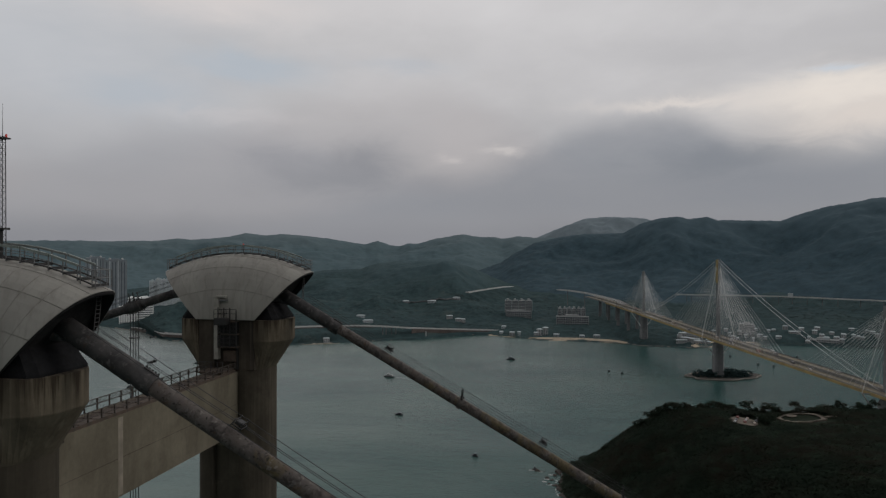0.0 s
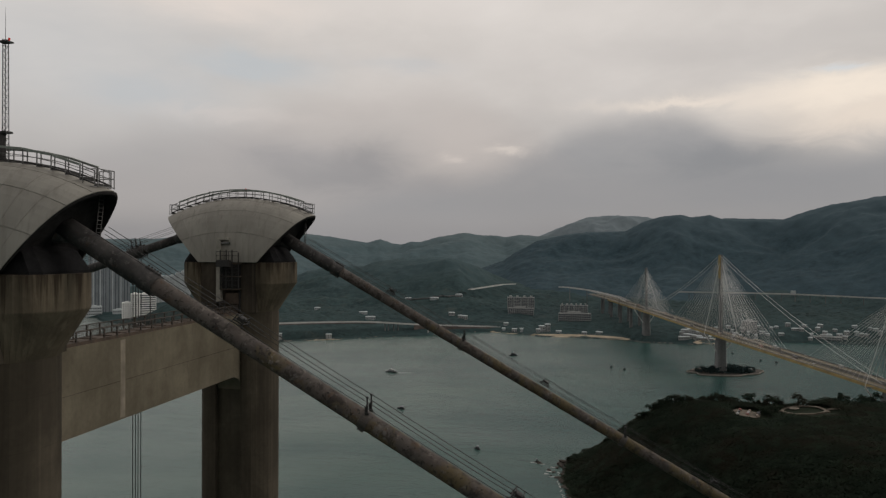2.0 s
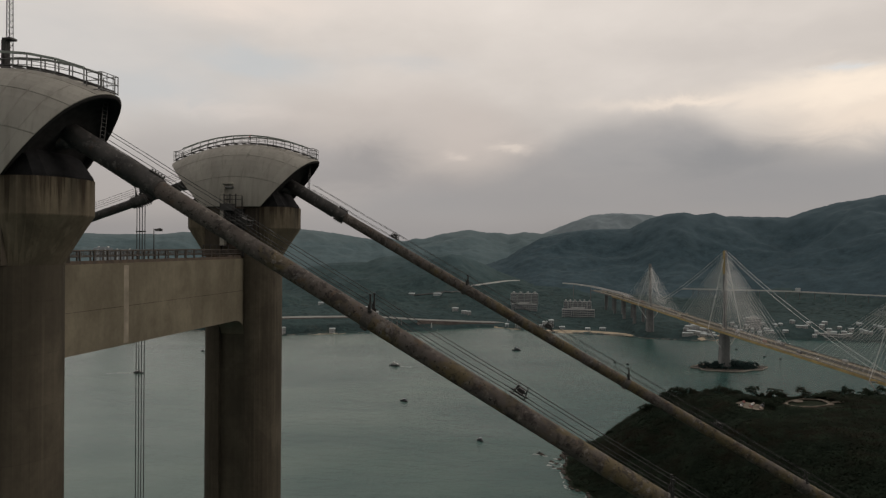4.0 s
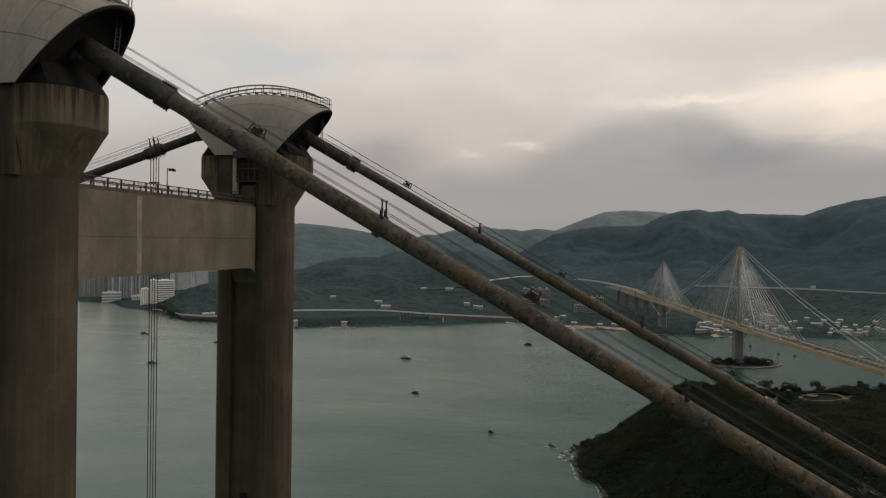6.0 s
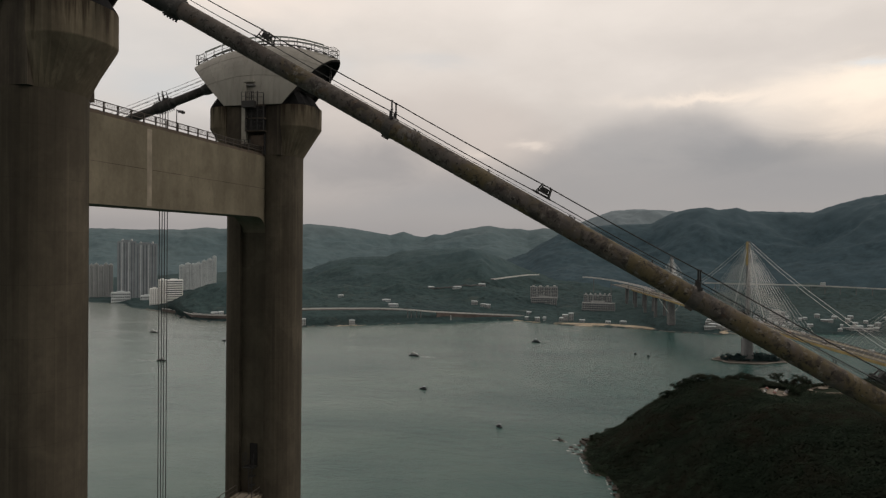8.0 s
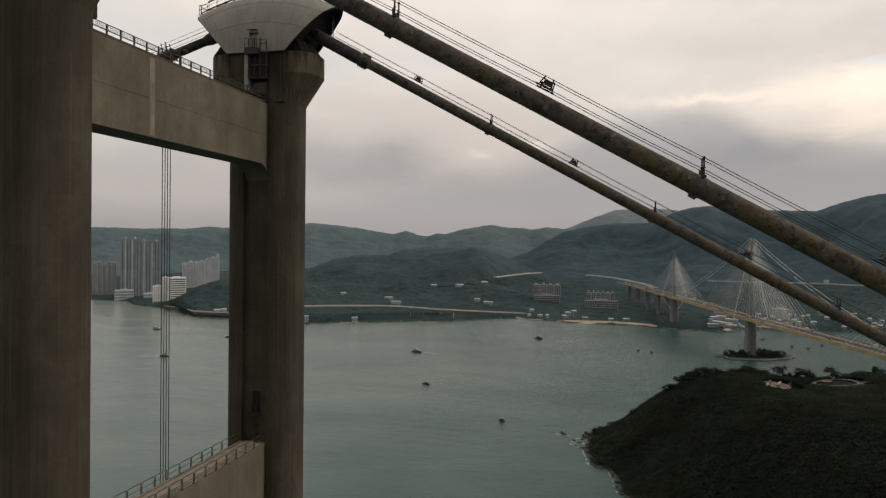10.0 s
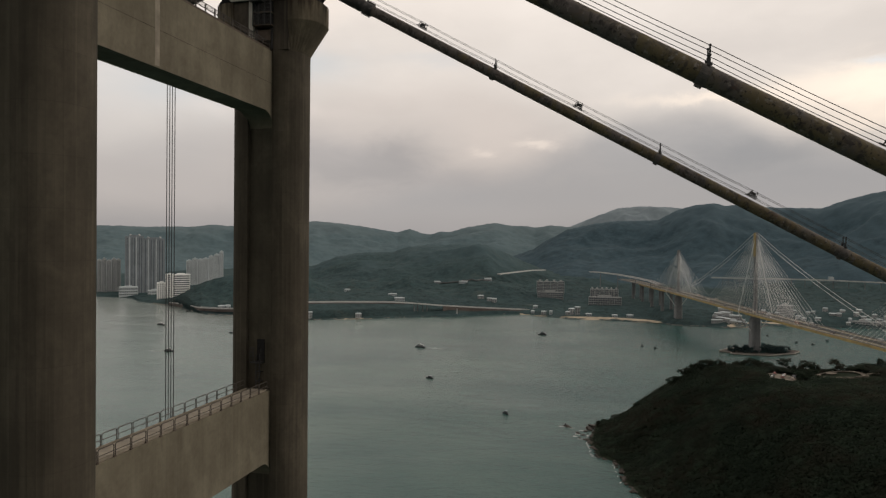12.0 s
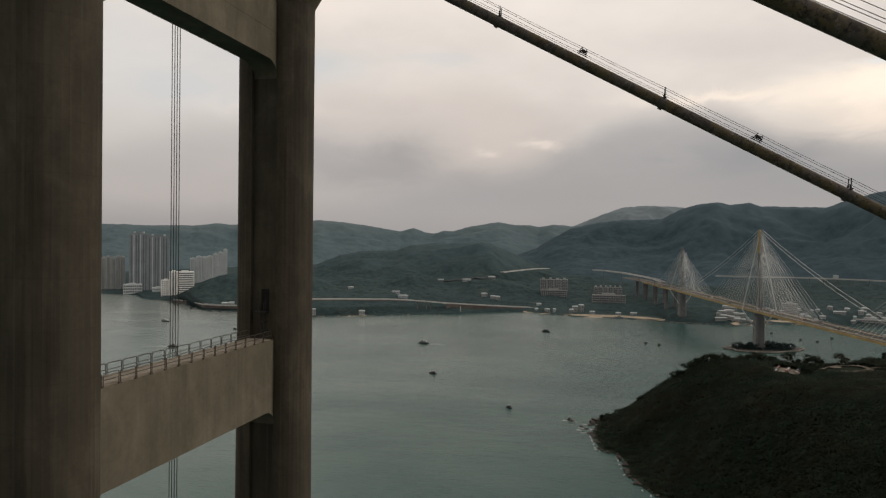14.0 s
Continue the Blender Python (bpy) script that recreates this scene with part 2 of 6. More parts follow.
def paint(name, col, rough=0.55, metal=0.0, vary=0.25, scale=2.0, rust=0.0, spec=0.5):
    m = Mat(name, rough, metal, spec)
    n = m.noise(scale, 5)
    c = m.ramp(n, [(0.3, tuple(v * (1 - vary) for v in col)), (0.7, tuple(min(1, v * (1 + vary * 0.6)) for v in col))])
    if rust:
        c = m.mix(m.ramp(m.noise(scale * 2.3, 6), [(0.55, 0.0), (0.75, rust)]), c, (0.11, 0.055, 0.03))
    m.color(c)
    m.bump(n, 0.15, 0.01)
    return m.m


M_CONC = concrete("tower_concrete", (0.053, 0.045, 0.033), (0.080, 0.068, 0.050), (0.112, 0.096, 0.071), 0.6)
M_CAP = concrete("capital_concrete", (0.092, 0.076, 0.054), (0.142, 0.119, 0.084), (0.21, 0.176, 0.125), 0.6, False)
def drip_stained(mat, top, reach, col):
    """Dark rain drips that start at a top edge and thin out downwards."""
    nt = mat.node_tree
    n, l = nt.nodes, nt.links
    shader = n["Principled BSDF"]
    old = shader.inputs["Base Color"].links[0].from_socket
    geo = n.new("ShaderNodeNewGeometry")
    sx = n.new("ShaderNodeSeparateXYZ")
    l.new(geo.outputs["Position"], sx.inputs[0])
    mp = n.new("ShaderNodeMapping")
    mp.inputs["Scale"].default_value = (1.5, 1.5, 0.06)
    l.new(geo.outputs["Position"], mp.inputs[0])
    t = n.new("ShaderNodeTexNoise")
    t.inputs["Scale"].default_value, t.inputs["Detail"].default_value, t.inputs["Roughness"].default_value = 1.0, 5.0, 0.7
    l.new(mp.outputs[0], t.inputs["Vector"])
    fall = n.new("ShaderNodeMapRange")
    fall.inputs[1].default_value, fall.inputs[2].default_value = top - reach, top
    fall.inputs[3].default_value, fall.inputs[4].default_value = -0.16, 0.10
    l.new(sx.outputs[2], fall.inputs[0])
    add = n.new("ShaderNodeMath")
    add.operation = "ADD"
    l.new(t.outputs[0], add.inputs[0]), l.new(fall.outputs[0], add.inputs[1])
    r = n.new("ShaderNodeMapRange")
    r.inputs[1].default_value, r.inputs[2].default_value, r.inputs[4].default_value = 0.50, 0.64, 0.85
    l.new(add.outputs[0], r.inputs[0])
    mx = n.new("ShaderNodeMix")
    mx.data_type = "RGBA"
    mx.inputs[7].default_value = (*col, 1)
    l.new(r.outputs[0], mx.inputs[0]), l.new(old, mx.inputs[6]), l.new(mx.outputs[2], shader.inputs["Base Color"])
    return mat


drip_stained(M_CAP, 199.2, 3.6, (0.028, 0.020, 0.013))
M_BEAM = concrete("beam_concrete", (0.120, 0.104, 0.075), (0.155, 0.136, 0.099), (0.19, 0.168, 0.123), 0.22, False)
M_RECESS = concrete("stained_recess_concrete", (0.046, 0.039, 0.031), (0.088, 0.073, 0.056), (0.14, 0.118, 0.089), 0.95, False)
M_WEB = concrete("stained_web_concrete", (0.057, 0.049, 0.036), (0.088, 0.077, 0.056), (0.120, 0.106, 0.078), 0.6)
M_PIER = concrete("far_bridge_concrete", (0.165, 0.17, 0.172), (0.205, 0.21, 0.212), (0.25, 0.253, 0.25), 0.25, False)

hp = Mat("hood_panel_paint", 0.6, spec=0.35)
tint = hp.ramp(hp.random(), [(0.0, (0.30, 0.287, 0.254)), (1.0, (0.345, 0.331, 0.293))])
dirt = hp.noise(0.55, 6, (1, 1, 0.5))
tint = hp.mix(hp.ramp(dirt, [(0.4, 0.0), (0.75, 0.55)]), tint, (0.215, 0.203, 0.178))
tint = hp.mix(hp.ramp(hp.noise(1.0, 5, (2.2, 2.2, 0.08)), [(0.5, 0.0), (0.78, 0.5)]), tint, (0.15, 0.138, 0.118))
hp.color(tint).bump(hp.noise(4, 4), 0.12, 0.01)
M_HOOD = hp.m
M_JOINT = paint("hood_joint_sealant", (0.25, 0.24, 0.21), 0.8)
# dark steel pushed to near-black: shade inside the hoods put into the colour
M_DARK = paint("hood_shade_black", (0.028, 0.027, 0.027), 0.95, vary=0.3, spec=0.05)
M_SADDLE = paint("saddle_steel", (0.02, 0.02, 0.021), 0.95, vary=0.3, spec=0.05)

cb = Mat("cable_wrapping_paint", 0.78, spec=0.3)
big = cb.noise(0.34, 5, (1, 1, 1), 0.6)
col = cb.ramp(big, [(0.32, (0.078, 0.069, 0.066)), (0.44, (0.096, 0.080, 0.070)), (0.52, (0.100, 0.088, 0.078)), (0.62, (0.072, 0.062, 0.056)), (0.72, (0.052, 0.044, 0.042))])
# ochre lichen in long patches, more of it away from the tower
cx_sep = cb.n.new("ShaderNodeSeparateXYZ")
cb.l.new(cb.geo.outputs["Position"], cx_sep.inputs[0])
away = cb.n.new("ShaderNodeMapRange")
away.inputs[1].default_value, away.inputs[2].default_value, away.inputs[3].default_value, away.inputs[4].default_value = 12.0, 34.0, -0.16, 0.06
cb.l.new(cx_sep.outputs[0], away.inputs[0])
lichen = cb.math("ADD", cb.noise(0.42, 6, (1, 1, 1), 0.65, 0.4), away.outputs[0])
col = cb.mix(cb.ramp(lichen, [(0.48, 0.0), (0.61, 0.75)]), col, (0.108, 0.084, 0.036))
blot = cb.noise(1.5, 6, (1, 1, 1), 0.65, 0.5)
col = cb.mix(cb.ramp(blot, [(0.50, 0.0), (0.60, 0.75)]), col, (0.030, 0.025, 0.023))
flake = cb.noise(2.4, 7, (1, 1, 1), 0.72)
col = cb.mix(cb.ramp(flake, [(0.57, 0.0), (0.64, 0.75)]), col, (0.19, 0.172, 0.152))
bare = cb.noise(0.75, 7, (1, 1, 1), 0.7, 0.3)
col = cb.mix(cb.ramp(bare, [(0.60, 0.0), (0.66, 0.7)]), col, (0.165, 0.155, 0.145))
rusty = cb.noise(1.1, 6, (1, 1, 1), 0.65)
col = cb.mix(cb.ramp(rusty, [(0.58, 0.0), (0.67, 0.5)]), col, (0.085, 0.045, 0.022))
pits = cb.noise(4.2, 4)
col = cb.mix(cb.ramp(pits, [(0.60, 0.0), (0.66, 0.8)]), col, (0.012, 0.011, 0.010))
cb.color(col).bump(cb.math("ADD", flake, cb.math("MULTIPLY", pits, 0.6)), 0.6, 0.04)
M_CABLE = cb.m
sv = Mat("sleeve_paint", 0.75, spec=0.3)
sv_big = sv.noise(0.9, 6, (1, 1, 1), 0.6)
col = sv.ramp(sv_big, [(0.35, (0.030, 0.029, 0.029)), (0.5, (0.046, 0.044, 0.043)), (0.65, (0.066, 0.062, 0.060))])
sv_flake = sv.noise(2.1, 7, (1, 1, 1), 0.72)
col = sv.mix(sv.ramp(sv_flake, [(0.54, 0.0), (0.62, 0.75)]), col, (0.125, 0.116, 0.108))
col = sv.mix(sv.ramp(sv.noise(1.4, 6, (1, 1, 1), 0.65), [(0.57, 0.0), (0.68, 0.6)]), col, (0.060, 0.038, 0.024))
sv.color(col).bump(sv_flake, 0.5, 0.03)
M_SLEEVE = sv.m
M_BAND = paint("cable_band_steel", (0.075, 0.066, 0.058), 0.7, 0.0, 0.4, 3.0, 0.4)
M_POST = paint("post_dark_steel", (0.025, 0.024, 0.023), 0.6, vary=0.3)
M_LADDER = paint("dull_ladder_steel", (0.05, 0.047, 0.045), 0.6, vary=0.3)
M_ROPE = paint("wire_rope", (0.03, 0.03, 0.03), 0.6, vary=0.2)
M_GALV = paint("galvanised_rail", (0.17, 0.17, 0.165), 0.5, 0.3, 0.3, 5.0)
M_RAILW = paint("weathered_rail", (0.045, 0.037, 0.030), 0.7, 0.0, 0.35, 4.0, 0.5)
M_KERB = paint("rusty_kerb_plate", (0.075, 0.055, 0.04), 0.85, vary=0.45, scale=1.3, rust=0.5)
M_TRAY = paint("cable_tray", (0.26, 0.29, 0.26), 0.55, 0.2, 0.25, 3.0)
M_RED = Mat("red_obstruction_lamp", 0.3)
M_RED.color((0.5, 0.03, 0.02))
M_RED.b.inputs["Emission Color"].default_value = (1.0, 0.08, 0.05, 1)
M_RED.b.inputs["Emission Strength"].default_value = 0.15
M_RED = M_RED.m
M_WHITE = paint("white_duct_paint", (0.30, 0.285, 0.245), 0.6, vary=0.3, scale=1.2)
M_STRIPE = paint("pale_concrete_patch", (0.225, 0.195, 0.15), 0.92, vary=0.35, scale=0.7)

wt = Mat("sea_water", 0.22, spec=0.3)
wt.b.inputs["IOR"].default_value = 1.33
wx = wt.n.new("ShaderNodeSeparateXYZ")
wt.l.new(wt.geo.outputs["Position"], wx.inputs[0])
# reflections put into the colour: sky paling the west, hills darkening the east
west = wt.n.new("ShaderNodeMapRange")
west.interpolation_type = "SMOOTHSTEP"
west.inputs[1].default_value, west.inputs[2].default_value = 330.0, -620.0
wt.l.new(wt.math("ADD", wx.outputs[0], wt.math("MULTIPLY", wt.math("SUBTRACT", wt.noise(0.0022, 4, (1, 1.6, 1), 0.6, 0.6), 0.5), 900.0)), west.inputs[0])
murk = wt.noise(0.0035, 5, (1, 2.2, 1), 0.6, 0.6)
hill_dark_sea = wt.ramp(murk, [(0.32, (0.020, 0.062, 0.060)), (0.5, (0.028, 0.074, 0.069)), (0.68, (0.040, 0.088, 0.078))])
sky_pale_sea = wt.ramp(murk, [(0.32, (0.069, 0.116, 0.105)), (0.5, (0.089, 0.137, 0.121)), (0.68, (0.107, 0.155, 0.133))])
wt.l.new(wt.math("ADD", wt.math("MULTIPLY", west.outputs[0], 0.28), 0.10), wt.b.inputs["Specular IOR Level"])
# far bay paler still: reflected sky is put into the base colour
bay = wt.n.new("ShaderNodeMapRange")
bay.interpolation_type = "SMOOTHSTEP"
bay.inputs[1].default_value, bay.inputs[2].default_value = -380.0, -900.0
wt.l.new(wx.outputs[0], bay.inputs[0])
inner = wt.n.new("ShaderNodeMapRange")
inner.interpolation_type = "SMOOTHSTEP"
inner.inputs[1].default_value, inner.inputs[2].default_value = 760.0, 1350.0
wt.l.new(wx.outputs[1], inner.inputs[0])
wt.color(wt.mix(wt.math("MULTIPLY", bay.outputs[0], inner.outputs[0]), wt.mix(west.outputs[0], hill_dark_sea, sky_pale_sea), (0.185, 0.215, 0.20)))
wt.rough(wt.ramp(wt.noise(0.006, 5, (1, 2.6, 1), 0.6, 0.8), [(0.3, 0.13), (0.7, 0.26)]))
chop = wt.math("ADD", wt.noise(0.22, 6, (1, 1.6, 1), 0.62), wt.math("MULTIPLY", wt.noise(0.045, 4, (1, 1.8, 1)), 1.6))
wt.bump(wt.math("MULTIPLY", chop, wt.math("SUBTRACT", 1.6, wt.math("MULTIPLY", west.outputs[0], 0.7))), 0.54, 0.82)
M_WATER = wt.m


def forest(name, shades, clump, relief, bare=0.2, tuft=0.4, soil=(0.16, 0.145, 0.115), grass=None):
    """Wooded or scrubby ground: broad patches, crowns and gaps, bare spots; the last argument is (from, to, colour) of
    haze painted on the upper slopes.
    """
    m = Mat(name, 0.95, spec=0.08)
    c = m.ramp(m.noise(0.0045, 6, (1, 1, 1), 0.62, 0.5), [(0.34, shades[0]), (0.5, shades[1]), (0.66, shades[2])])
    tufts = m.noise(clump, 5, (1, 1, 1), 0.7)
    c = m.mix(m.ramp(tufts, [(0.36, tuft), (0.60, 0.0)]), c, tuple(v * 0.45 for v in shades[0]))
    c = m.mix(m.ramp(m.noise(clump * 2.2, 4, (1, 1, 1), 0.7), [(0.5, 0.0), (0.66, tuft * 0.6)]), c, tuple(v * 1.35 for v in shades[2]))
    c = m.mix(m.ramp(m.noise(0.013, 6, (1, 1, 1), 0.72), [(0.58, 0.0), (0.72, bare)]), c, soil)
    # haze painted in: the colour shifts to a paler tint with height
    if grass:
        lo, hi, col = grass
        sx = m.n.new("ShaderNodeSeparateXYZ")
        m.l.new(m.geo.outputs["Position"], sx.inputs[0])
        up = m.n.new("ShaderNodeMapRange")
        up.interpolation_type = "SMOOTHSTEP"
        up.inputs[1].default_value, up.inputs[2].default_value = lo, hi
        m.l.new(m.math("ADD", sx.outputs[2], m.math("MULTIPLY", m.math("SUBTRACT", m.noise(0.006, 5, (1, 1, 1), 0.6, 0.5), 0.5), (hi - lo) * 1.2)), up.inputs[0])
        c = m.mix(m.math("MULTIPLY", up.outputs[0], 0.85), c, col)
    m.color(c)
    m.bump(m.math("ADD", tufts, m.math("MULTIPLY", m.noise(clump * 0.25, 4), 2.0)), 0.4, relief)
    return m.m


# bluer and paler with distance: haze is put into these hill colours
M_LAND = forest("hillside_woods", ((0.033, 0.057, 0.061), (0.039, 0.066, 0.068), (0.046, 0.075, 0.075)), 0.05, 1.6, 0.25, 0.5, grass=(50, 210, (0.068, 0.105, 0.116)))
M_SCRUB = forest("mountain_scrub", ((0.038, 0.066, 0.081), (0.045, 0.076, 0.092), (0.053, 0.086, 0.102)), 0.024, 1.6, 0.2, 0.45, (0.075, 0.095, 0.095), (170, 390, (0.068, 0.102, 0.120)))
M_RANGE_HAZE = forest("hazed_far_range", ((0.080, 0.120, 0.133), (0.090, 0.131, 0.143), (0.100, 0.141, 0.152)), 0.016, 1.6, 0.08, 0.25, grass=(170, 330, (0.125, 0.162, 0.172)))
M_PEAK_HAZE = forest("hazed_peak", ((0.165, 0.205, 0.225), (0.178, 0.218, 0.238), (0.19, 0.23, 0.25)), 0.02, 3.0, 0.05, 0.15)
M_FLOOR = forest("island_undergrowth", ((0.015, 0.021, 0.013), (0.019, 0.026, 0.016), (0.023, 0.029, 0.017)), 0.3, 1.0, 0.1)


def leaves(name, a, b, c, brown, through_leaf=0.45):
    """Foliage: each clump its own tone, broad patches, and light that shines through the leaves."""
    m = Mat(name, 0.8, spec=0.08)
    isl = m.geo.outputs["Random Per Island"]
    k = m.ramp(isl, [(0.0, a), (0.5, b), (1.0, c)])
    k = m.mix(m.ramp(m.noise(0.02, 5, (1, 1, 1), 0.6), [(0.42, 0.0), (0.62, 0.7)]), k, brown)
    k = m.mix(m.ramp(m.noise(0.11, 3, (1, 1, 1), 0.5), [(0.5, 0.0), (0.64, 0.75)]), k, tuple(v * 1.45 for v in c))
    k = m.mix(m.ramp(m.noise(0.055, 4, (1, 1, 1), 0.6), [(0.45, 0.0), (0.7, 0.5)]), k, tuple(v * 0.6 for v in a))
    m.color(k)
    back = m.n.new("ShaderNodeBsdfTranslucent")
    m.l.new(k, back.inputs["Color"])
    both_sides = m.n.new("ShaderNodeMixShader")
    both_sides.inputs[0].default_value = through_leaf
    m.l.new(m.b.outputs[0], both_sides.inputs[1])
    m.l.new(back.outputs[0], both_sides.inputs[2])
    m.l.new(both_sides.outputs[0], m.n["Material Output"].inputs["Surface"])
    return m.m


M_LEAF = leaves("broadleaf_foliage", (0.022, 0.035, 0.024), (0.0265, 0.040, 0.027), (0.032, 0.047, 0.031), (0.040, 0.033, 0.023))
# the blue in these leaves is distance haze put into the colour
M_LEAF2 = leaves("hazed_shore_foliage", (0.024, 0.045, 0.047), (0.027, 0.049, 0.050), (0.032, 0.054, 0.054), (0.031, 0.045, 0.043), 0.3)
M_BARK = paint("bark", (0.06, 0.05, 0.04), 0.9)
M_ROCK = paint("shore_rock", (0.052, 0.043, 0.035), 0.9, vary=0.5, scale=0.5)
M_STONE = paint("pale_kerb_stone", (0.21, 0.19, 0.165), 0.95, vary=0.35, scale=0.1)
M_SAND = paint("beach_sand", (0.40, 0.33, 0.24), 0.95, vary=0.2, scale=0.08)
M_FOAM = paint("wave_foam", (0.34, 0.36, 0.345), 0.7, vary=0.2, scale=0.8)
M_RETAIN = paint("retaining_wall_stone", (0.12, 0.10, 0.09), 0.95, vary=0.35, scale=0.06)
M_ROAD = paint("road_surface", (0.16, 0.15, 0.145), 0.9, vary=0.2, scale=0.1)
M_DECK = paint("far_deck_asphalt", (0.145, 0.122, 0.078), 0.85, vary=0.2, scale=0.08)
M_YELLOW = paint("yellow_edge_girder", (0.36, 0.265, 0.10), 0.6, vary=0.3, scale=0.06)
M_STAY = paint("stay_cable_sheath", (0.62, 0.62, 0.60), 0.4, vary=0.08, scale=0.05)
M_BRACE = paint("stabilising_cable_sheath", (0.66, 0.66, 0.64), 0.4, vary=0.08, scale=0.05)
M_PARAPET = paint("pale_road_parapet", (0.50, 0.50, 0.48), 0.8, vary=0.15, scale=0.05)
M_PAVE = paint("pale_paving", (0.15, 0.125, 0.095), 0.9, vary=0.6, scale=0.22)
M_WALLW = paint("white_facade", (0.40, 0.41, 0.405), 0.7, vary=0.12, scale=0.1)
M_OFFICE = paint("bright_white_cladding", (0.78, 0.79, 0.77), 0.6, vary=0.06, scale=0.1)
# distance haze is put into these lighter, bluer facade and glass colours
M_WALLG = paint("grey_facade", (0.47, 0.515, 0.525), 0.75, vary=0.15, scale=0.06)
M_WALLD = paint("dark_facade", (0.205, 0.235, 0.255), 0.6, vary=0.2, scale=0.05)
M_GLASS = paint("window_glass", (0.115, 0.132, 0.145), 0.15, vary=0.3, scale=0.3)
M_HULL = paint("dark_hull", (0.035, 0.04, 0.045), 0.5, vary=0.3)
M_CAR = Mat("car_paint", 0.35)
M_CAR.color(M_CAR.ramp(M_CAR.random(), [(0.0, (0.55, 0.55, 0.55)), (0.4, (0.08, 0.08, 0.09)), (0.7, (0.45, 0.42, 0.36)), (1.0, (0.22, 0.06, 0.05))]))
M_CAR = M_CAR.m
M_TYRE = paint("tyre_rubber", (0.02, 0.02, 0.02), 0.9)


# ---------------------------------------------------------------- mesh helpers
def mesh_of(bm, name, smooth=False):
    me = bpy.data.meshes.new(name)
    bmesh.ops.recalc_face_normals(bm, faces=bm.faces[:])
    bm.to_mesh(me)
    bm.free()
    if smooth:
        me.polygons.foreach_set("use_smooth", [True] * len(me.polygons))
    return me


def part(name, bm, material, parent=None, label="", smooth=False, m=None):
    me = bm if isinstance(bm, bpy.types.Mesh) else mesh_of(bm, name, smooth)
    if not me.materials:
        me.materials.append(material)
    ob = new(name, me)
    if parent is not None:
        ob.parent = parent
    if m is not None:
        ob.matrix_basis = m
    return tagged(ob, label=label)


def thing(name, label, category, group="", kind="", m=None):
    ob = new(name)
    ob.empty_display_size = 1.0
    if m is not None:
        ob.matrix_basis = m
    return tagged(ob, label, category, group, kind)


def solo(name, bm, material, label, category, group="", kind="", smooth=False, m=None):
    return tagged(part(name, bm, material, None, label, smooth, m), label, category, group, kind)


def box(bm, x0, x1, y0, y1, z0, z1, bevel=0.0):
    r = bmesh.ops.create_cube(bm, size=1.0, matrix=Matrix.LocRotScale(((x0 + x1) / 2, (y0 + y1) / 2, (z0 + z1) / 2), None, (abs(x1 - x0), abs(y1 - y0), abs(z1 - z0))))
    if bevel:
        es = list({e for v in r["verts"] for e in v.link_edges})
        bmesh.ops.bevel(bm, geom=es, offset=bevel, segments=2, affect="EDGES", profile=0.6)
    return bm


def rod(bm, a, b, r, seg=8, r2=None):
    """A round bar from a to b."""
    a, b = Vector(a), Vector(b)
    d = b - a
    m = Matrix.Translation((a + b) / 2) @ d.to_track_quat("Z", "Y").to_matrix().to_4x4()
    bmesh.ops.create_cone(bm, cap_ends=True, segments=seg, radius1=r, radius2=r if r2 is None else r2, depth=d.length, matrix=m)
    return bm


def tube(bm, pts, r, seg=12, cap=True):
    """A round tube along a line of points; r is a number or one radius a point."""
    rings = []
    for i, p in enumerate(pts):
        p = Vector(p)
        a, b = Vector(pts[max(0, i - 1)]), Vector(pts[min(len(pts) - 1, i + 1)])
        t = (b - a).normalized()
        side = t.cross(Vector((0, 0, 1)))
        side = side.normalized() if side.length > 1e-4 else Vector((1, 0, 0))
        up = side.cross(t)
        rad = r[i] if isinstance(r, (list, tuple)) else r
        rings.append([bm.verts.new(p + rad * (math.cos(k * math.tau / seg) * side + math.sin(k * math.tau / seg) * up)) for k in range(seg)])
    for a, b in zip(rings, rings[1:]):
        for k in range(seg):
            bm.faces.new((a[k], a[(k + 1) % seg], b[(k + 1) % seg], b[k]))
    if cap:
        bm.faces.new(rings[0][::-1])
        bm.faces.new(rings[-1])
    return bm


def prism(bm, outline, levels):
    """A closed outline in plan, lofted through levels of (z, fx, fy, cx, cy): scaled about (cx, cy)."""
    rings = [[bm.verts.new((cx + (x - cx) * fx, cy + (y - cy) * fy, z)) for x, y in outline] for z, fx, fy, cx, cy in levels]
    n = len(outline)
    for a, b in zip(rings, rings[1:]):
        for k in range(n):
            bm.faces.new((a[k], a[(k + 1) % n], b[(k + 1) % n], b[k]))
    bm.faces.new(rings[0][::-1])
    bm.faces.new(rings[-1])
    return bm


def grid_mesh(name, P, closed=False):
    """A mesh from an array of points (rows, columns, 3)."""
    a, b = P.shape[:2]
    idx = np.arange(a * b).reshape(a, b)
    q = np.stack([idx[:-1, :-1], idx[:-1, 1:], idx[1:, 1:], idx[1:, :-1]], -1).reshape(-1, 4)
    me = bpy.data.meshes.new(name)
    me.from_pydata(P.reshape(-1, 3).tolist(), [], q.tolist())
    me.polygons.foreach_set("use_smooth", [True] * len(me.polygons))
    me.update()
    return me


RND = np.random.RandomState(7)
LATTICE = RND.rand(256, 256)


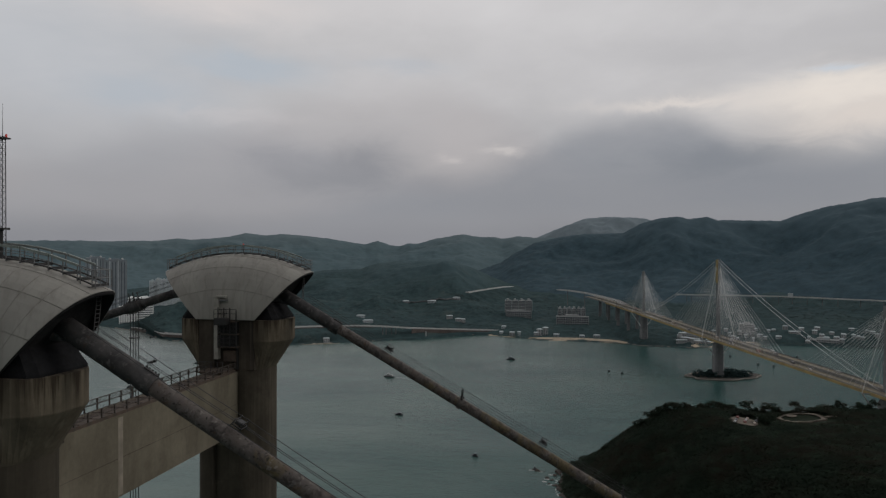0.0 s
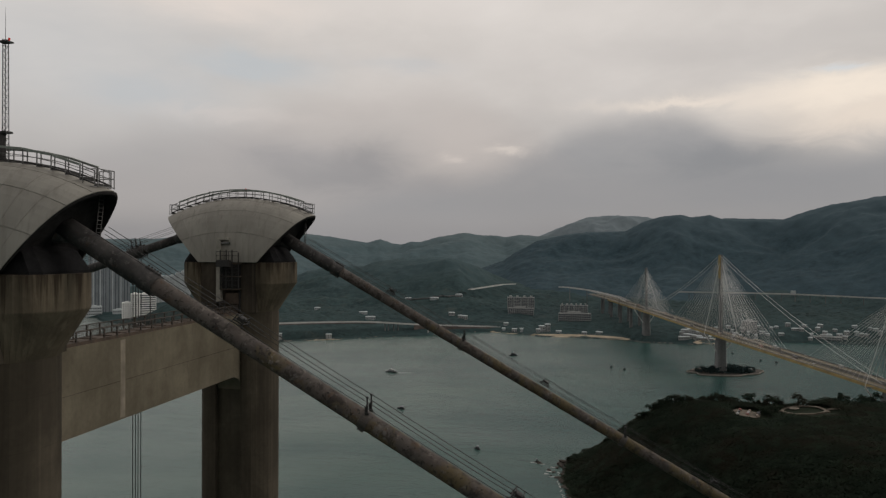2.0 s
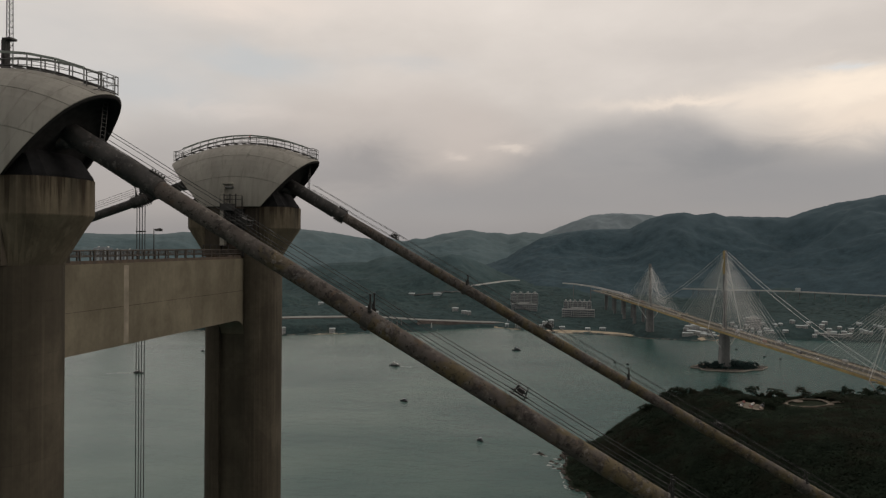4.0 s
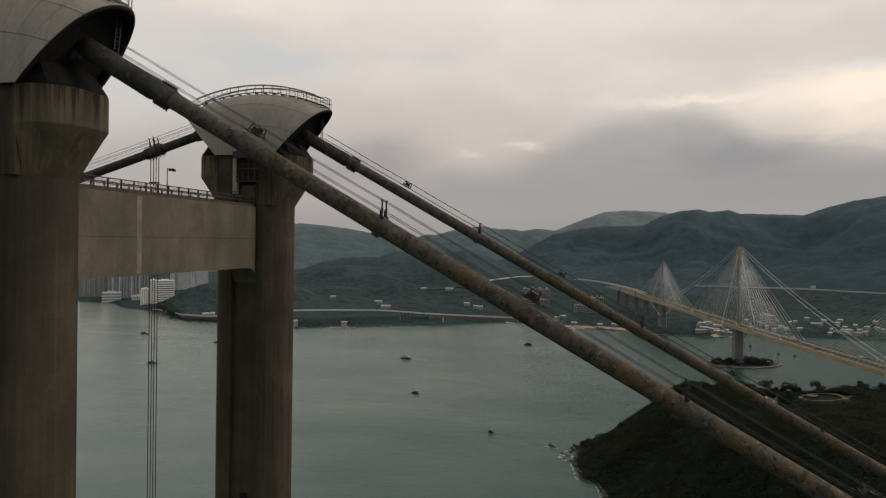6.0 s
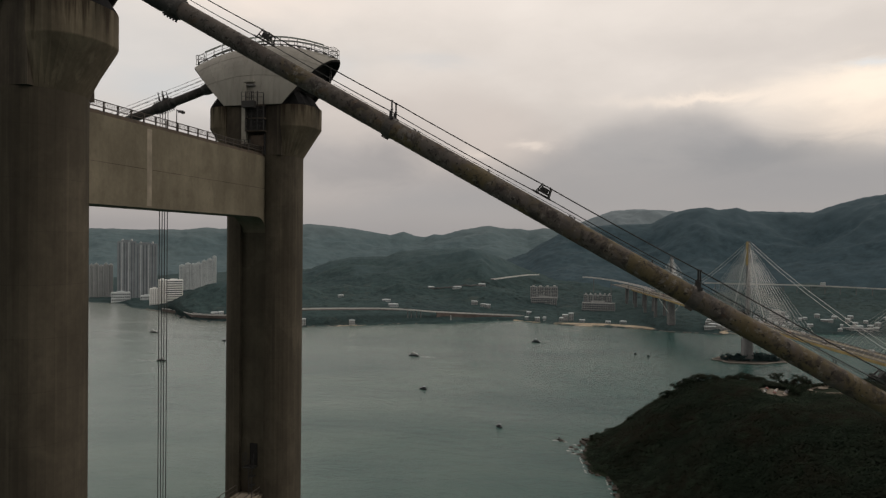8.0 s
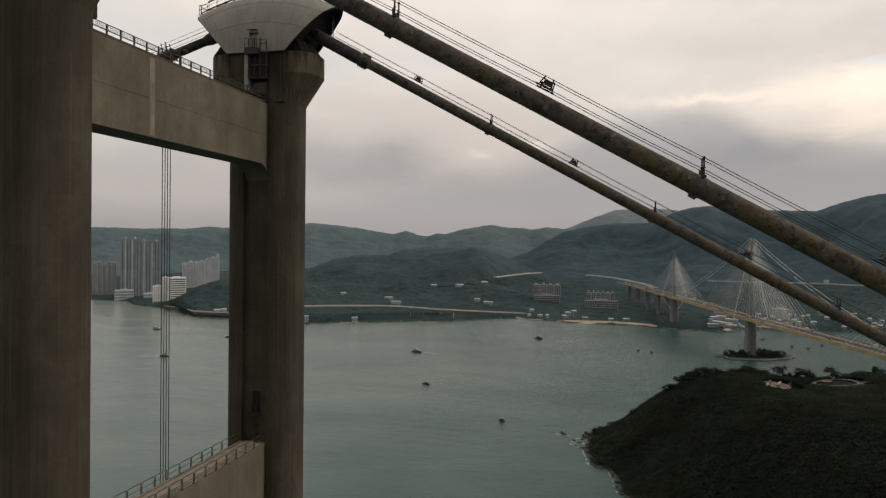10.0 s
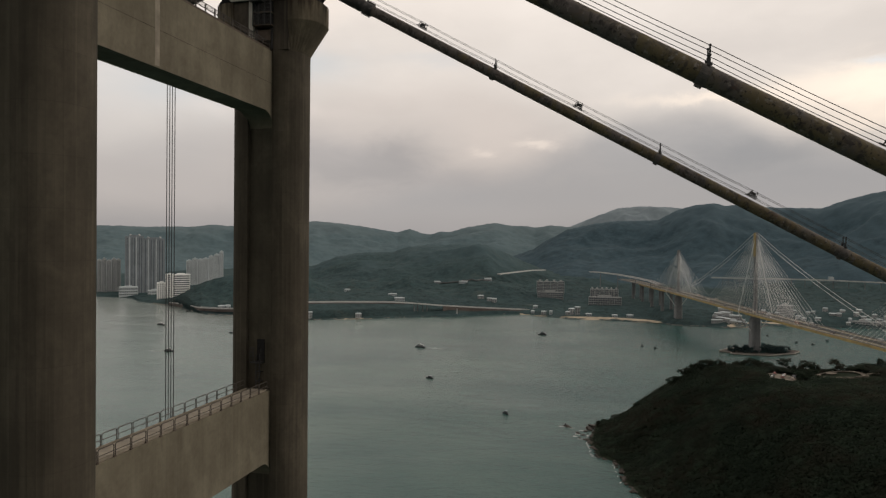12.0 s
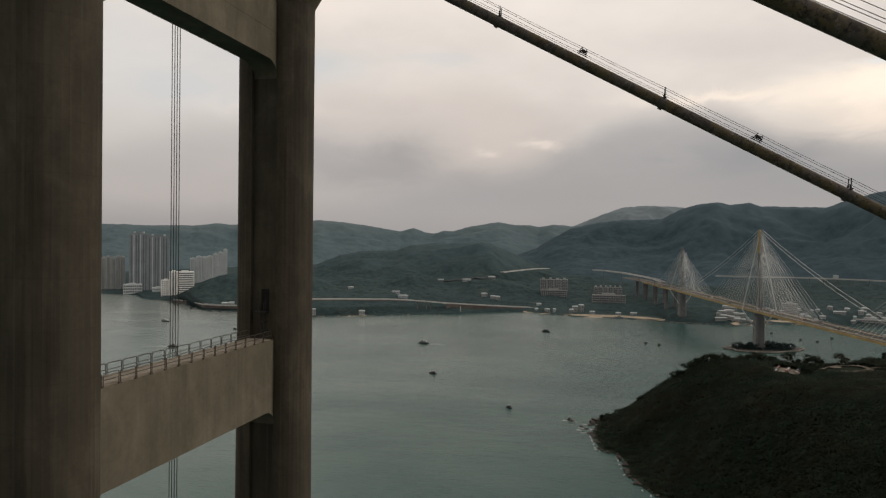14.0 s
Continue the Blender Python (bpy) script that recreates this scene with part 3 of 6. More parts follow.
def vnoise(x, y):
    xi, yi = np.floor(x).astype(int), np.floor(y).astype(int)
    fx, fy = x - xi, y - yi
    fx, fy = fx * fx * (3 - 2 * fx), fy * fy * (3 - 2 * fy)
    g = lambda i, j: LATTICE[(xi + i) % 256, (yi + j) % 256]
    return (g(0, 0) * (1 - fx) + g(1, 0) * fx) * (1 - fy) + (g(0, 1) * (1 - fx) + g(1, 1) * fx) * fy


def fbm(x, y, octaves=5, gain=0.5):
    s, a, t = 0, 1.0, 0
    for o in range(octaves):
        s = s + a * vnoise(x * 2 ** o + 17.3 * o, y * 2 ** o + 5.1 * o)
        t += a
        a *= gain
    return s / t


def smooth01(v):
    v = np.clip(v, 0, 1)
    return v * v * (3 - 2 * v)


# ---------------------------------------------------------------- sea
CAMERA_XY = (38.0, -40.0)            # the camera's place in plan; the far land is fitted to its view


def polar(az, r):
    return CAMERA_XY[0] + r * np.sin(np.radians(az)), CAMERA_XY[1] + r * np.cos(np.radians(az))


def to_polar(x, y):
    """Bearing and distance of a place, seen from the camera's place in plan."""
    return np.degrees(np.arctan2(x - CAMERA_XY[0], y - CAMERA_XY[1])), np.hypot(x - CAMERA_XY[0], y - CAMERA_XY[1])


bm = bmesh.new()
bmesh.ops.create_circle(bm, cap_ends=True, segments=96, radius=4900)
solo("water", bm, M_WATER, "grey-green rippled sea water in the channel", "water", kind="structure")

# ---------------------------------------------------------------- far land
SHORE_AZ = [-60, -44, -40.9, -38.5, -38.05, -36.0, -35.4, -34.5, -33.1, -30.4, -27, -24.6, -22.2, -18, -13.2, -8.5, -6.4, -2.9, 3.7, 5.2, 9.0, 12.2, 15.2, 19.2, 30, 42]
SHORE_R = [2700, 2400, 2190, 2110, 1985, 1860, 1835, 1725, 1612, 1566, 1490, 1460, 1475, 1491, 1524, 1595, 1596, 1537, 1521, 1484, 1490, 1572, 1603, 1634, 1800, 2100]
FAR = ([-60, -48, -43, -40.9, -39.4, -37.1, -35.6, -34.4, -32.6, -31.5, -28.9, -27.4, -25.8, -24.4, -22.2, -20.8, -18.8, -17.7, -16.6, -15.6, -14.8, -13.9, -13.2, -11.8, -9.4, -7.9, -6.7, -6.0, -4.8, -3.4, 2, 10, 42],
       [205, 240, 245, 248, 247, 244, 248, 246, 265, 256, 274, 301, 287, 298, 282, 270, 242, 229, 255, 226, 217, 238, 234, 268, 300, 281, 282, 270, 287, 278, 285, 250, 200])
BEHIND = ([-5.5, -4.2, -2.8, -1.0, 0.8, 2.6, 4.8, 5.6, 9.3, 12], [150, 240, 292, 355, 410, 421, 413, 408, 295, 150])
RIGHT = ([-12, -8.5, -6.1, -5.1, -3.3, -1.0, 0.8, 3.9, 5.2, 6.5, 8.1, 8.9, 10.3, 11.1, 13.3, 15.4, 17.2, 18.6, 20.0, 21.3, 22.3, 28, 42],
         [40, 90, 138, 178, 232, 260, 273, 276, 316, 338, 347, 335, 343, 330, 330, 325, 358, 382, 391, 407, 409, 420, 380])
MIDDLE = ([-32, -28, -24.6, -22.7, -20.9, -18, -16.6, -15.1, -13.7, -12.3, -10.8, -9.9, -8.4, -7.0, -5.6, -3.7, 2, 10, 20, 42], [20, 50, 76, 111, 124, 129, 149, 157, 157, 165, 162, 155, 131, 100, 76, 60, 60, 75, 90, 90])
HEAD = ([-36, -35.3, -34.2, -33.4, -31.2, -28, -25, -23, -21], [0, 20, 42, 60, 78, 86, 70, 40, 0])
FOOT = ([-27, -24, -21.5, -19, -16.5, -14, -11.5, -9, -6.5, -4, -2], [10, 44, 60, 48, 66, 52, 64, 60, 46, 40, 10])
COAST = ([-60, -37, -35, -24, -14, -7, 3, 9, 20, 42], [5, 5, 12, 34, 26, 14, 22, 26, 30, 30])


FLAT = ([-60, -4.4, -3.5, 3.6, 4.4, 8.8, 9.5, 13.6, 14.4, 42], [12, 12, 62, 62, 12, 12, 44, 44, 12, 12])      # level ground behind the beaches


def land_h(az, r, which=("near",)):
    """Height of the far land over the sea at a bearing and a distance."""
    az, r = np.asarray(az, float), np.asarray(r, float)
    prof = lambda p: np.interp(az, p[0], p[1], left=0, right=0)
    rs = np.interp(az, SHORE_AZ, SHORE_R)
    x, y = polar(az, r)
    s = r - rs + 26 * (fbm(x / 60, y / 60, 3) - 0.5)
    bumpy = fbm(x / 420, y / 420, 5)
    fold = 1 - np.abs(2 * fbm(x / 650 + 9, y / 650, 4) - 1)
    spurs = 0.55 * (fbm(x / 170 + 3, y / 170, 4) - 0.5)
    h = 4 * smooth01(s / 30) + prof(COAST) * (1 - np.exp(-np.maximum(s - prof(FLAT), 0) / 70))

    def ridge(p, rk, front, back, rough):
        t = (r - rk - 180 * (fbm(az / 6, r * 0 + 3.0, 3) - 0.5) * (rk > 2000))
        b = np.where(t < 0, np.exp(-(t / front) ** 2), np.exp(-(t / back) ** 2))
        w = np.clip(-t / front, 0, 1)
        return prof(p) * b * (1 + rough * (bumpy + fold - 1.5 + spurs) * smooth01(w * 2.2))

    k = 14.0
    layers = []
    if "near" in which:
        layers += [h, ridge(MIDDLE, 2500, 520, 400, 0.6), ridge(HEAD, 1835, 125, 170, 0.3), ridge(FOOT, 1930, 190, 170, 0.6)]
    if "right" in which:
        layers.append(ridge(RIGHT, 3200, 740, 600, 0.42))
    if "far" in which:
        layers.append(ridge(FAR, 4640, 800, 200, 0.4))
    if "back" in which:
        layers.append(ridge(BEHIND, 4760, 500, 120, 0.4))
    m = (sum(np.maximum(v, 0) ** k for v in layers)) ** (1 / k)
    m = m + smooth01((s - 30) / 60) * (7 * (fbm(x / 26, y / 26, 3) - 0.6) + 3.0 * (vnoise(x / 8, y / 8) - 0.6))
    if "near" not in which:
        return m - 14 * (1 - smooth01(m / 90))
    return np.where(s < 0, -6 * smooth01(-s / 25), np.maximum(m, 0.3 * smooth01(s / 5)))


def hill_sheet(name, which, a0, a1, da, r0, r1, n, material, label):
    az = np.arange(a0, a1, da)
    u = np.linspace(0, 1, n)
    rs = np.interp(az, SHORE_AZ, SHORE_R) - 30 if r0 is None else np.full(len(az), float(r0))
    R = rs[None, :] + (r1 - rs)[None, :] * (0.34 * u + 0.66 * u ** 2 if r0 is None else u)[:, None]
    A = np.broadcast_to(az[None, :], R.shape)
    X, Y = polar(A, R)
    me = grid_mesh(name, np.stack([X, Y, land_h(A, R, which)], -1))
    return solo(name, me, material, label, "hills", kind="structure")


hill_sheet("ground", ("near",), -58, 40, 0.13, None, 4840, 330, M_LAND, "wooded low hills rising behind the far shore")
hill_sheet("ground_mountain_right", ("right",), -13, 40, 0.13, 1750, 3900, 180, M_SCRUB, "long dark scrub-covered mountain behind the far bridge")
hill_sheet("ground_mountain_range", ("far",), -58, 16, 0.13, 3300, 4840, 130, M_RANGE_HAZE, "distant grey-green mountain range under low cloud")
hill_sheet("ground_mountain_peak", ("back",), -6, 13, 0.13, 4100, 4850, 60, M_PEAK_HAZE, "pale rounded summit behind the other mountains")

# ---------------------------------------------------------------- near wooded headland
CAPE = np.array([(27, 606), (25, 553), (31, 512), (47, 497), (52, 457), (65, 425), (72, 416), (95, 370), (118, 305), (140, 235), (190, 160), (215, 70), (215, -90), (420, -130)], float)


def cape_d(x, y):
    """Distance inland from the headland's western shore (negative over the water)."""
    best = np.full(np.shape(x), 1e9)
    sign = np.ones(np.shape(x))
    for (ax, ay), (bx, by) in zip(CAPE[:-1], CAPE[1:]):
        dx, dy = bx - ax, by - ay
        t = np.clip(((x - ax) * dx + (y - ay) * dy) / (dx * dx + dy * dy), 0, 1)
        d = np.hypot(x - ax - t * dx, y - ay - t * dy)
        s = np.where((x - ax) * dy - (y - ay) * dx < 0, 1.0, -1.0)
        upd = d < best
        best, sign = np.where(upd, d, best), np.where(upd, s, sign)
    return best * sign


CREST_X = [20, 27, 36, 50, 64, 80, 98, 118, 160, 205, 265, 320]
CREST_H = [0.0, 4.5, 14.5, 25.5, 34, 41, 50.5, 58, 61.5, 59.5, 65, 67]      # the headland's skyline, fitted to the camera's view


def cape_h(x, y):
    x, y = np.asarray(x, float), np.asarray(y, float)
    d = cape_d(x, y) + 7 * (fbm(x / 22, y / 22, 4) - 0.5)
    behind = np.maximum(y - 600, 0)
    d = np.where(y > 600, np.minimum(d, (x - 24) - 0.5 * behind), d)
    h = 66 * (1 - np.exp(-(np.maximum(d, 0) / 72) ** 1.7))
    h = h + smooth01(d / 40) * (9 * (fbm(x / 55, y / 55, 4) - 0.5) + 0.02 * np.maximum(x - 100, 0))
    # height cap along sight lines from the camera, so the skyline fits its view
    near = np.clip((600 - y) / 640, 0, 1)
    top = np.interp(38 + (x - 38) / (1 - near * 0.9), CREST_X, CREST_H)
    top = top + (165 - top) * near * np.interp(x, [60, 130], [0.6, 0.12]) - 0.55 * behind + 3 * (fbm(x / 16, y / 16, 3) - 0.5)
    h = np.minimum(h, top)
    return np.where(d < 0, np.maximum(-5, d * 0.4), np.maximum(h, np.where(behind > 20, -5, np.minimum(d * 0.5, 2.0))))


gx, gy = np.meshgrid(np.arange(-6, 520, 3.0), np.arange(-130, 730, 3.0), indexing="ij")
me = grid_mesh("headland", np.stack([gx, gy, cape_h(gx, gy)], -1))
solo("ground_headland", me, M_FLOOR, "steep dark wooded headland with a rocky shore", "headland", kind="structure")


def leaf_cloud(name, centres, radii, per, size, seed, up=0.0, jitter=0.75, sky=0.55, slope=None):
    """Many crowns of small leaf clumps as one mesh: bent leaf quads on uneven shells."""
    rs_ = np.random.RandomState(seed)
    n = len(centres)
    d = rs_.normal(size=(n, per, 3))
    d /= np.linalg.norm(d, axis=-1, keepdims=True)
    d[..., 2] = np.abs(d[..., 2]) * 1.0 - 0.22
    lump = 0.72 + 0.5 * rs_.rand(n, per, 1) ** 1.5
    c = centres[:, None, :] + d * radii[:, None, :] * lump
    if slope is not None:
        off_ = c - centres[:, None, :]
        c[..., 2] -= 0.9 * (slope[:, None, 0] * off_[..., 0] + slope[:, None, 1] * off_[..., 1]) / np.maximum(slope[:, None, 2], 0.3)
    nrm = d + jitter * rs_.normal(size=d.shape) + np.array([0, 0, up])
    nrm /= np.linalg.norm(nrm, axis=-1, keepdims=True)
    ref = rs_.normal(size=d.shape)
    t1 = np.cross(nrm, ref)
    t1 /= np.linalg.norm(t1, axis=-1, keepdims=True)
    t2 = np.cross(nrm, t1)
    s = size * (0.6 + 0.8 * rs_.rand(n, per, 1))
    corners = [c + t1 * s, c + t2 * s * 0.8 + nrm * s * 0.25, c - t1 * s, c - t2 * s * 0.8 + nrm * s * 0.2]
    V = np.stack(corners, 2).reshape(-1, 3)
    F = np.arange(len(V)).reshape(-1, 4)
    me = bpy.data.meshes.new(name)
    me.from_pydata(V.tolist(), [], F.tolist())
    me.update()
    soft = d + 0.2 * (nrm - d) + (np.array([0, 0, sky]) if slope is None else sky * slope[:, None, :])
    soft /= np.linalg.norm(soft, axis=-1, keepdims=True)
    me.normals_split_custom_set(np.repeat(soft.reshape(-1, 3), 4, axis=0).tolist())
    return me


rs_ = np.random.RandomState(3)
px, py = np.meshgrid(np.arange(10, 330, 5.0), np.arange(215, 660, 5.0), indexing="ij")
px = (px + rs_.uniform(-2.5, 2.5, px.shape)).ravel()
py = (py + rs_.uniform(-2.5, 2.5, py.shape)).ravel()
keep = (cape_d(px, py) > 5) & (cape_h(px, py) > 1.2) & (px < 75 + (py + 40) * 0.42)
clear = (np.hypot((px - 181) / 19, (py - 556) / 34) < 1) | (np.hypot((px - 230) / 27, (py - 568) / 36) < 1)
keep &= ~clear
px, py = px[keep], py[keep]
patch = fbm(px / 30, py / 30, 3)
pr = 1.9 + 1.6 * rs_.rand(len(px)) ** 1.5 + 11 * np.maximum(patch - 0.46, 0) * rs_.rand(len(px)) ** 0.6
low = smooth01((cape_h(px, py) + 1) / 30)
pr = 1.3 * pr * (0.36 + 0.64 * low)
pz = cape_h(px, py) + 0.9 + pr * (0.30 + 0.16 * rs_.rand(len(px)))
slope = np.stack([cape_h(px - 6, py) - cape_h(px + 6, py), cape_h(px, py - 6) - cape_h(px, py + 6), np.full(len(px), 12.0)], -1)
slope /= np.linalg.norm(slope, axis=-1, keepdims=True)
me = leaf_cloud("woods", np.stack([px, py, pz], -1), np.stack([pr * 1.3, pr * 1.3, pr * 0.62], -1), 150, 0.52, 5, 0.8, 0.35, 1.6, slope)
solo("woods", me, M_LEAF, "dense dark green broadleaf woods covering the headland", "woods", kind="stuff")
# the lower storey that closes the gaps between the crowns
ux_, uy_ = np.meshgrid(np.arange(10, 330, 2.6), np.arange(215, 660, 2.6), indexing="ij")
ux_ = (ux_ + rs_.uniform(-1.3, 1.3, ux_.shape)).ravel()
uy_ = (uy_ + rs_.uniform(-1.3, 1.3, uy_.shape)).ravel()
keep = (cape_d(ux_, uy_) > 3) & (cape_h(ux_, uy_) > 1.0) & (ux_ < 75 + (uy_ + 40) * 0.42)
keep &= ~((np.hypot((ux_ - 181) / 16, (uy_ - 560) / 24) < 1) | (np.hypot((ux_ - 230) / 24, (uy_ - 574) / 26) < 1))
ux_, uy_ = ux_[keep], uy_[keep]
uz_ = cape_h(ux_, uy_)
fill = smooth01(uz_ / 25)
uz_ = uz_ + (0.5 + 2.2 * fill) * (0.7 + 0.6 * rs_.rand(len(ux_)))
slope = np.stack([cape_h(ux_ - 6, uy_) - cape_h(ux_ + 6, uy_), cape_h(ux_, uy_ - 6) - cape_h(ux_, uy_ + 6), np.full(len(ux_), 12.0)], -1)
slope /= np.linalg.norm(slope, axis=-1, keepdims=True)
size_ = 1.5 + 0.9 * rs_.rand(len(ux_), 1)
me = leaf_cloud("lower_storey", np.stack([ux_, uy_, uz_], -1), size_ * np.array([[1, 1, 0.5]]), 14, 0.75, 6, 1.2, 0.3, 1.8, slope)
solo("lower_storey", me, M_LEAF, "dark undergrowth filling the gaps between tree crowns", "undergrowth", kind="stuff")

# ---------------------------------------------------------------- the suspension bridge tower
TX = -2.1                        # centre of the tower along the bridge
CABLE_Y = (0.0, 36.0)
BEAM_X = (-0.6, -3.95)
BEAMS = ((185.95, 193.1), (144.5, 152.9))


def lobe_outline(side, x_in, x_out, hw, r):
    """Plan of one rounded end of a leg, from its inner face to its rounded outer end; side is +1 or -1."""
    pts = [(x_in, -hw), (x_out - r, -hw)]
    pts += [(x_out - r + r * math.sin(a), -hw + r - r * math.cos(a)) for a in [k * math.pi / 16 for k in range(1, 9)]]
    pts += [(x_out - r + r * math.cos(a), hw - r + r * math.sin(a)) for a in [k * math.pi / 16 for k in range(0, 9)]]
    pts += [(x_in, hw)]
    return [(TX + side * x, y) for x, y in pts][::side]


def foot_outline(side):
    """Outer end of a leg beyond 3.55 m from its middle, where the capital springs."""
    a0 = math.asin(1.7 / 2.7)
    right = [(1.85 + 2.7 * math.sin(a), -0.4 - 2.7 * math.cos(a)) for a in np.linspace(a0, math.pi / 2, 9)]
    return right + [(x, -y) for x, y in right[::-1]]


def head_outline(side):
    """The capital's plan at its top: straight sides and a broad rounded end."""
    right = [(3.55, -3.2)] + [(4.25 + 2.6 * math.sin(a), -0.6 - 2.6 * math.cos(a)) for a in np.linspace(0.0, math.pi / 2, 8)]
    return right + [(x, -y) for x, y in right[::-1]]


tower = thing("bridge_tower", "weathered concrete suspension bridge tower with two legs and cross beams", "bridge tower")
for cy in CABLE_Y:
    bm = bmesh.new()
    for side in (1, -1):
        prism(bm, [(x, y + cy) for x, y in lobe_outline(side, 1.6, 4.55, 3.1, 2.7)], [(-4, 1.3, 1.2, TX, cy), (110, 1.04, 1.02, TX, cy), (150, 1.0, 1.0, TX, cy), (193.3, 1, 1, TX, cy)])
    leg = part("leg", bm, M_CONC, tower, "stained concrete leg with rounded ends")
    part("web_wall", box(bmesh.new(), TX - 1.58, TX + 1.58, cy - 2.55, cy + 2.55, -4, 193.05), M_WEB, leg, "darker stained web between the rounded ends")
    for side in (1, -1):
        bm = bmesh.new()
        low, high = foot_outline(side), head_outline(side)
        rings = []
        for z, f in ((193.3, 0.0), (196.66, 0.985), (196.76, 1.0), (199.2, 1.0)):
            rings.append([bm.verts.new((TX + side * (a[0] + (b[0] - a[0]) * f), cy + a[1] + (b[1] - a[1]) * f, z)) for a, b in zip(low, high)])
        for a, b in zip(rings, rings[1:]):
            for k in range(len(a)):
                bm.faces.new((a[k], a[(k + 1) % len(a)], b[(k + 1) % len(a)], b[k]))
        bm.faces.new(rings[0][::-1])
        bm.faces.new(rings[-1])
        part("capital", bm, M_CAP, leg, "flared stained concrete capital")
        x0, x1 = sorted((TX + side * 1.57, TX + side * 3.56))
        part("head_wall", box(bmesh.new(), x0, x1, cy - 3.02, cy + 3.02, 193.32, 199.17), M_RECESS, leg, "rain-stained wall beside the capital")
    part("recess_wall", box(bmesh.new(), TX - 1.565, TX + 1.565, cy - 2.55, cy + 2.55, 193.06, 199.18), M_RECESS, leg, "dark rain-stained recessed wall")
for z0, z1 in BEAMS:
    bm = bmesh.new()
    y0, y1 = CABLE_Y[0] + 2.5, CABLE_Y[1] - 2.5
    f = 2.3
    out2 = [(y0, z1), (y0, z0 - f)] + [(y0 + f - f * math.cos(a), z0 - f + f * math.sin(a)) for a in [k * math.pi / 16 for k in range(1, 9)]]
    out2 += [(y1 - f + f * math.sin(a), z0 - f + f * math.cos(a)) for a in [k * math.pi / 16 for k in range(0, 9)]] + [(y1, z0 - f), (y1, z1)]
    va = [bm.verts.new((BEAM_X[0], y, z)) for y, z in out2]
    vb = [bm.verts.new((BEAM_X[1], y, z)) for y, z in out2]
    bm.faces.new(va)
    bm.faces.new(vb[::-1])
    for k in range(len(out2)):
        bm.faces.new((va[k], vb[k], vb[(k + 1) % len(out2)], va[(k + 1) % len(out2)]))
    beam = part("cross_beam", bm, M_BEAM, tower, "broad concrete cross beam")
    zj = z0 + 0.47 * (z1 - z0)
    if z0 > 180:
        part("pour_joint", box(bmesh.new(), BEAM_X[0] - 0.02, BEAM_X[0] + 0.006, y0 + 0.3, y1 - 0.3, zj, zj + 0.045), M_RECESS, beam, "dark pour joint across the beam")

# ---------------------------------------------------------------- saddle hoods
HOOD_Z, HOOD_TOP = 199.2, 206.95


def hood_point(s, v, off=0.0):
    """A point of the hood: s from -1 to 1 along, v from 0 (near foot) over 1 (ridge) to 2 (far foot); off: outwards."""
    a = v * math.pi / 2
    w = math.sin(a) if v <= 1 else math.sin(math.pi - a)
    half = 3.75 + (9.1 - 3.75) * (w ** 0.97) + 0.5 * max(0.0, 1 - abs(1 - v) / 0.5) ** 1.4
    ridge = HOOD_TOP - HOOD_Z - 2.15 * abs(s) ** 2.0
    y = -3.35 * math.copysign(abs(math.cos(a)) ** 0.85, math.cos(a))
    z = ridge * w ** 0.95
    bulge = 0.12 * math.sin(min(v, 2 - v) * math.pi) * math.copysign(1, y)
    p = Vector((TX + s * half, y + bulge * 0.9, HOOD_Z + z))
    if off:
        n = Vector((0.12 * s, math.cos(a) * -1.0, w)).normalized()
        p += n * off
    return p


def hood_sheet(bm, s0, s1, v0, v1, off, thick, ns, nv):
    """A curved plate of the hood with thickness."""
    top = [[bm.verts.new(hood_point(s0 + (s1 - s0) * i / ns, v0 + (v1 - v0) * j / nv, off)) for j in range(nv + 1)] for i in range(ns + 1)]
    bot = [[bm.verts.new(hood_point(s0 + (s1 - s0) * i / ns, v0 + (v1 - v0) * j / nv, off - thick)) for j in range(nv + 1)] for i in range(ns + 1)]
    for i in range(ns):
        for j in range(nv):
            bm.faces.new((top[i][j], top[i + 1][j], top[i + 1][j + 1], top[i][j + 1]))
            bm.faces.new((bot[i][j], bot[i][j + 1], bot[i + 1][j + 1], bot[i + 1][j]))
    rim = [(i, 0) for i in range(ns)] + [(ns, j) for j in range(nv)] + [(i, nv) for i in range(ns, 0, -1)] + [(0, j) for j in range(nv, 0, -1)]
    for (a, b), (c, d) in zip(rim, rim[1:] + rim[:1]):
        bm.faces.new((top[a][b], bot[a][b], bot[c][d], top[c][d]))
    return bm


hood = thing("saddle_hood", "pale grey panelled steel hood over the cable saddle", "saddle hood", "hoods on the tower legs", m=pose(0, 0, 0))
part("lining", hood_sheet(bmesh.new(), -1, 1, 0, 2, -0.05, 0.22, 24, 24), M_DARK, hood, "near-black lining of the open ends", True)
part("joint_sheet", hood_sheet(bmesh.new(), -0.995, 0.995, 0.0, 2.0, 0.0, 0.045, 28, 28), M_JOINT, hood, "dark joint backing", True)
cols = np.linspace(-1, 1, 11)
rows = [0.0, 0.29, 0.58, 0.82, 1.0, 1.18, 1.42, 1.71, 2.0]
for s0, s1 in zip(cols, cols[1:]):
    for v0, v1 in zip(rows, rows[1:]):
        g = 0.0022
        part("panel", hood_sheet(bmesh.new(), s0 + g * 0.8, s1 - g * 0.8, v0 + g * 1.6, v1 - g * 1.6, 0.03, 0.028, 4, 4), M_HOOD, hood)
bm = bmesh.new()
o = [(TX + x, y) for x, y in ((-6.2, -2.2), (-5.6, -2.7), (5.6, -2.7), (6.2, -2.2), (6.2, 2.2), (5.6, 2.7), (-5.6, 2.7), (-6.2, 2.2))]
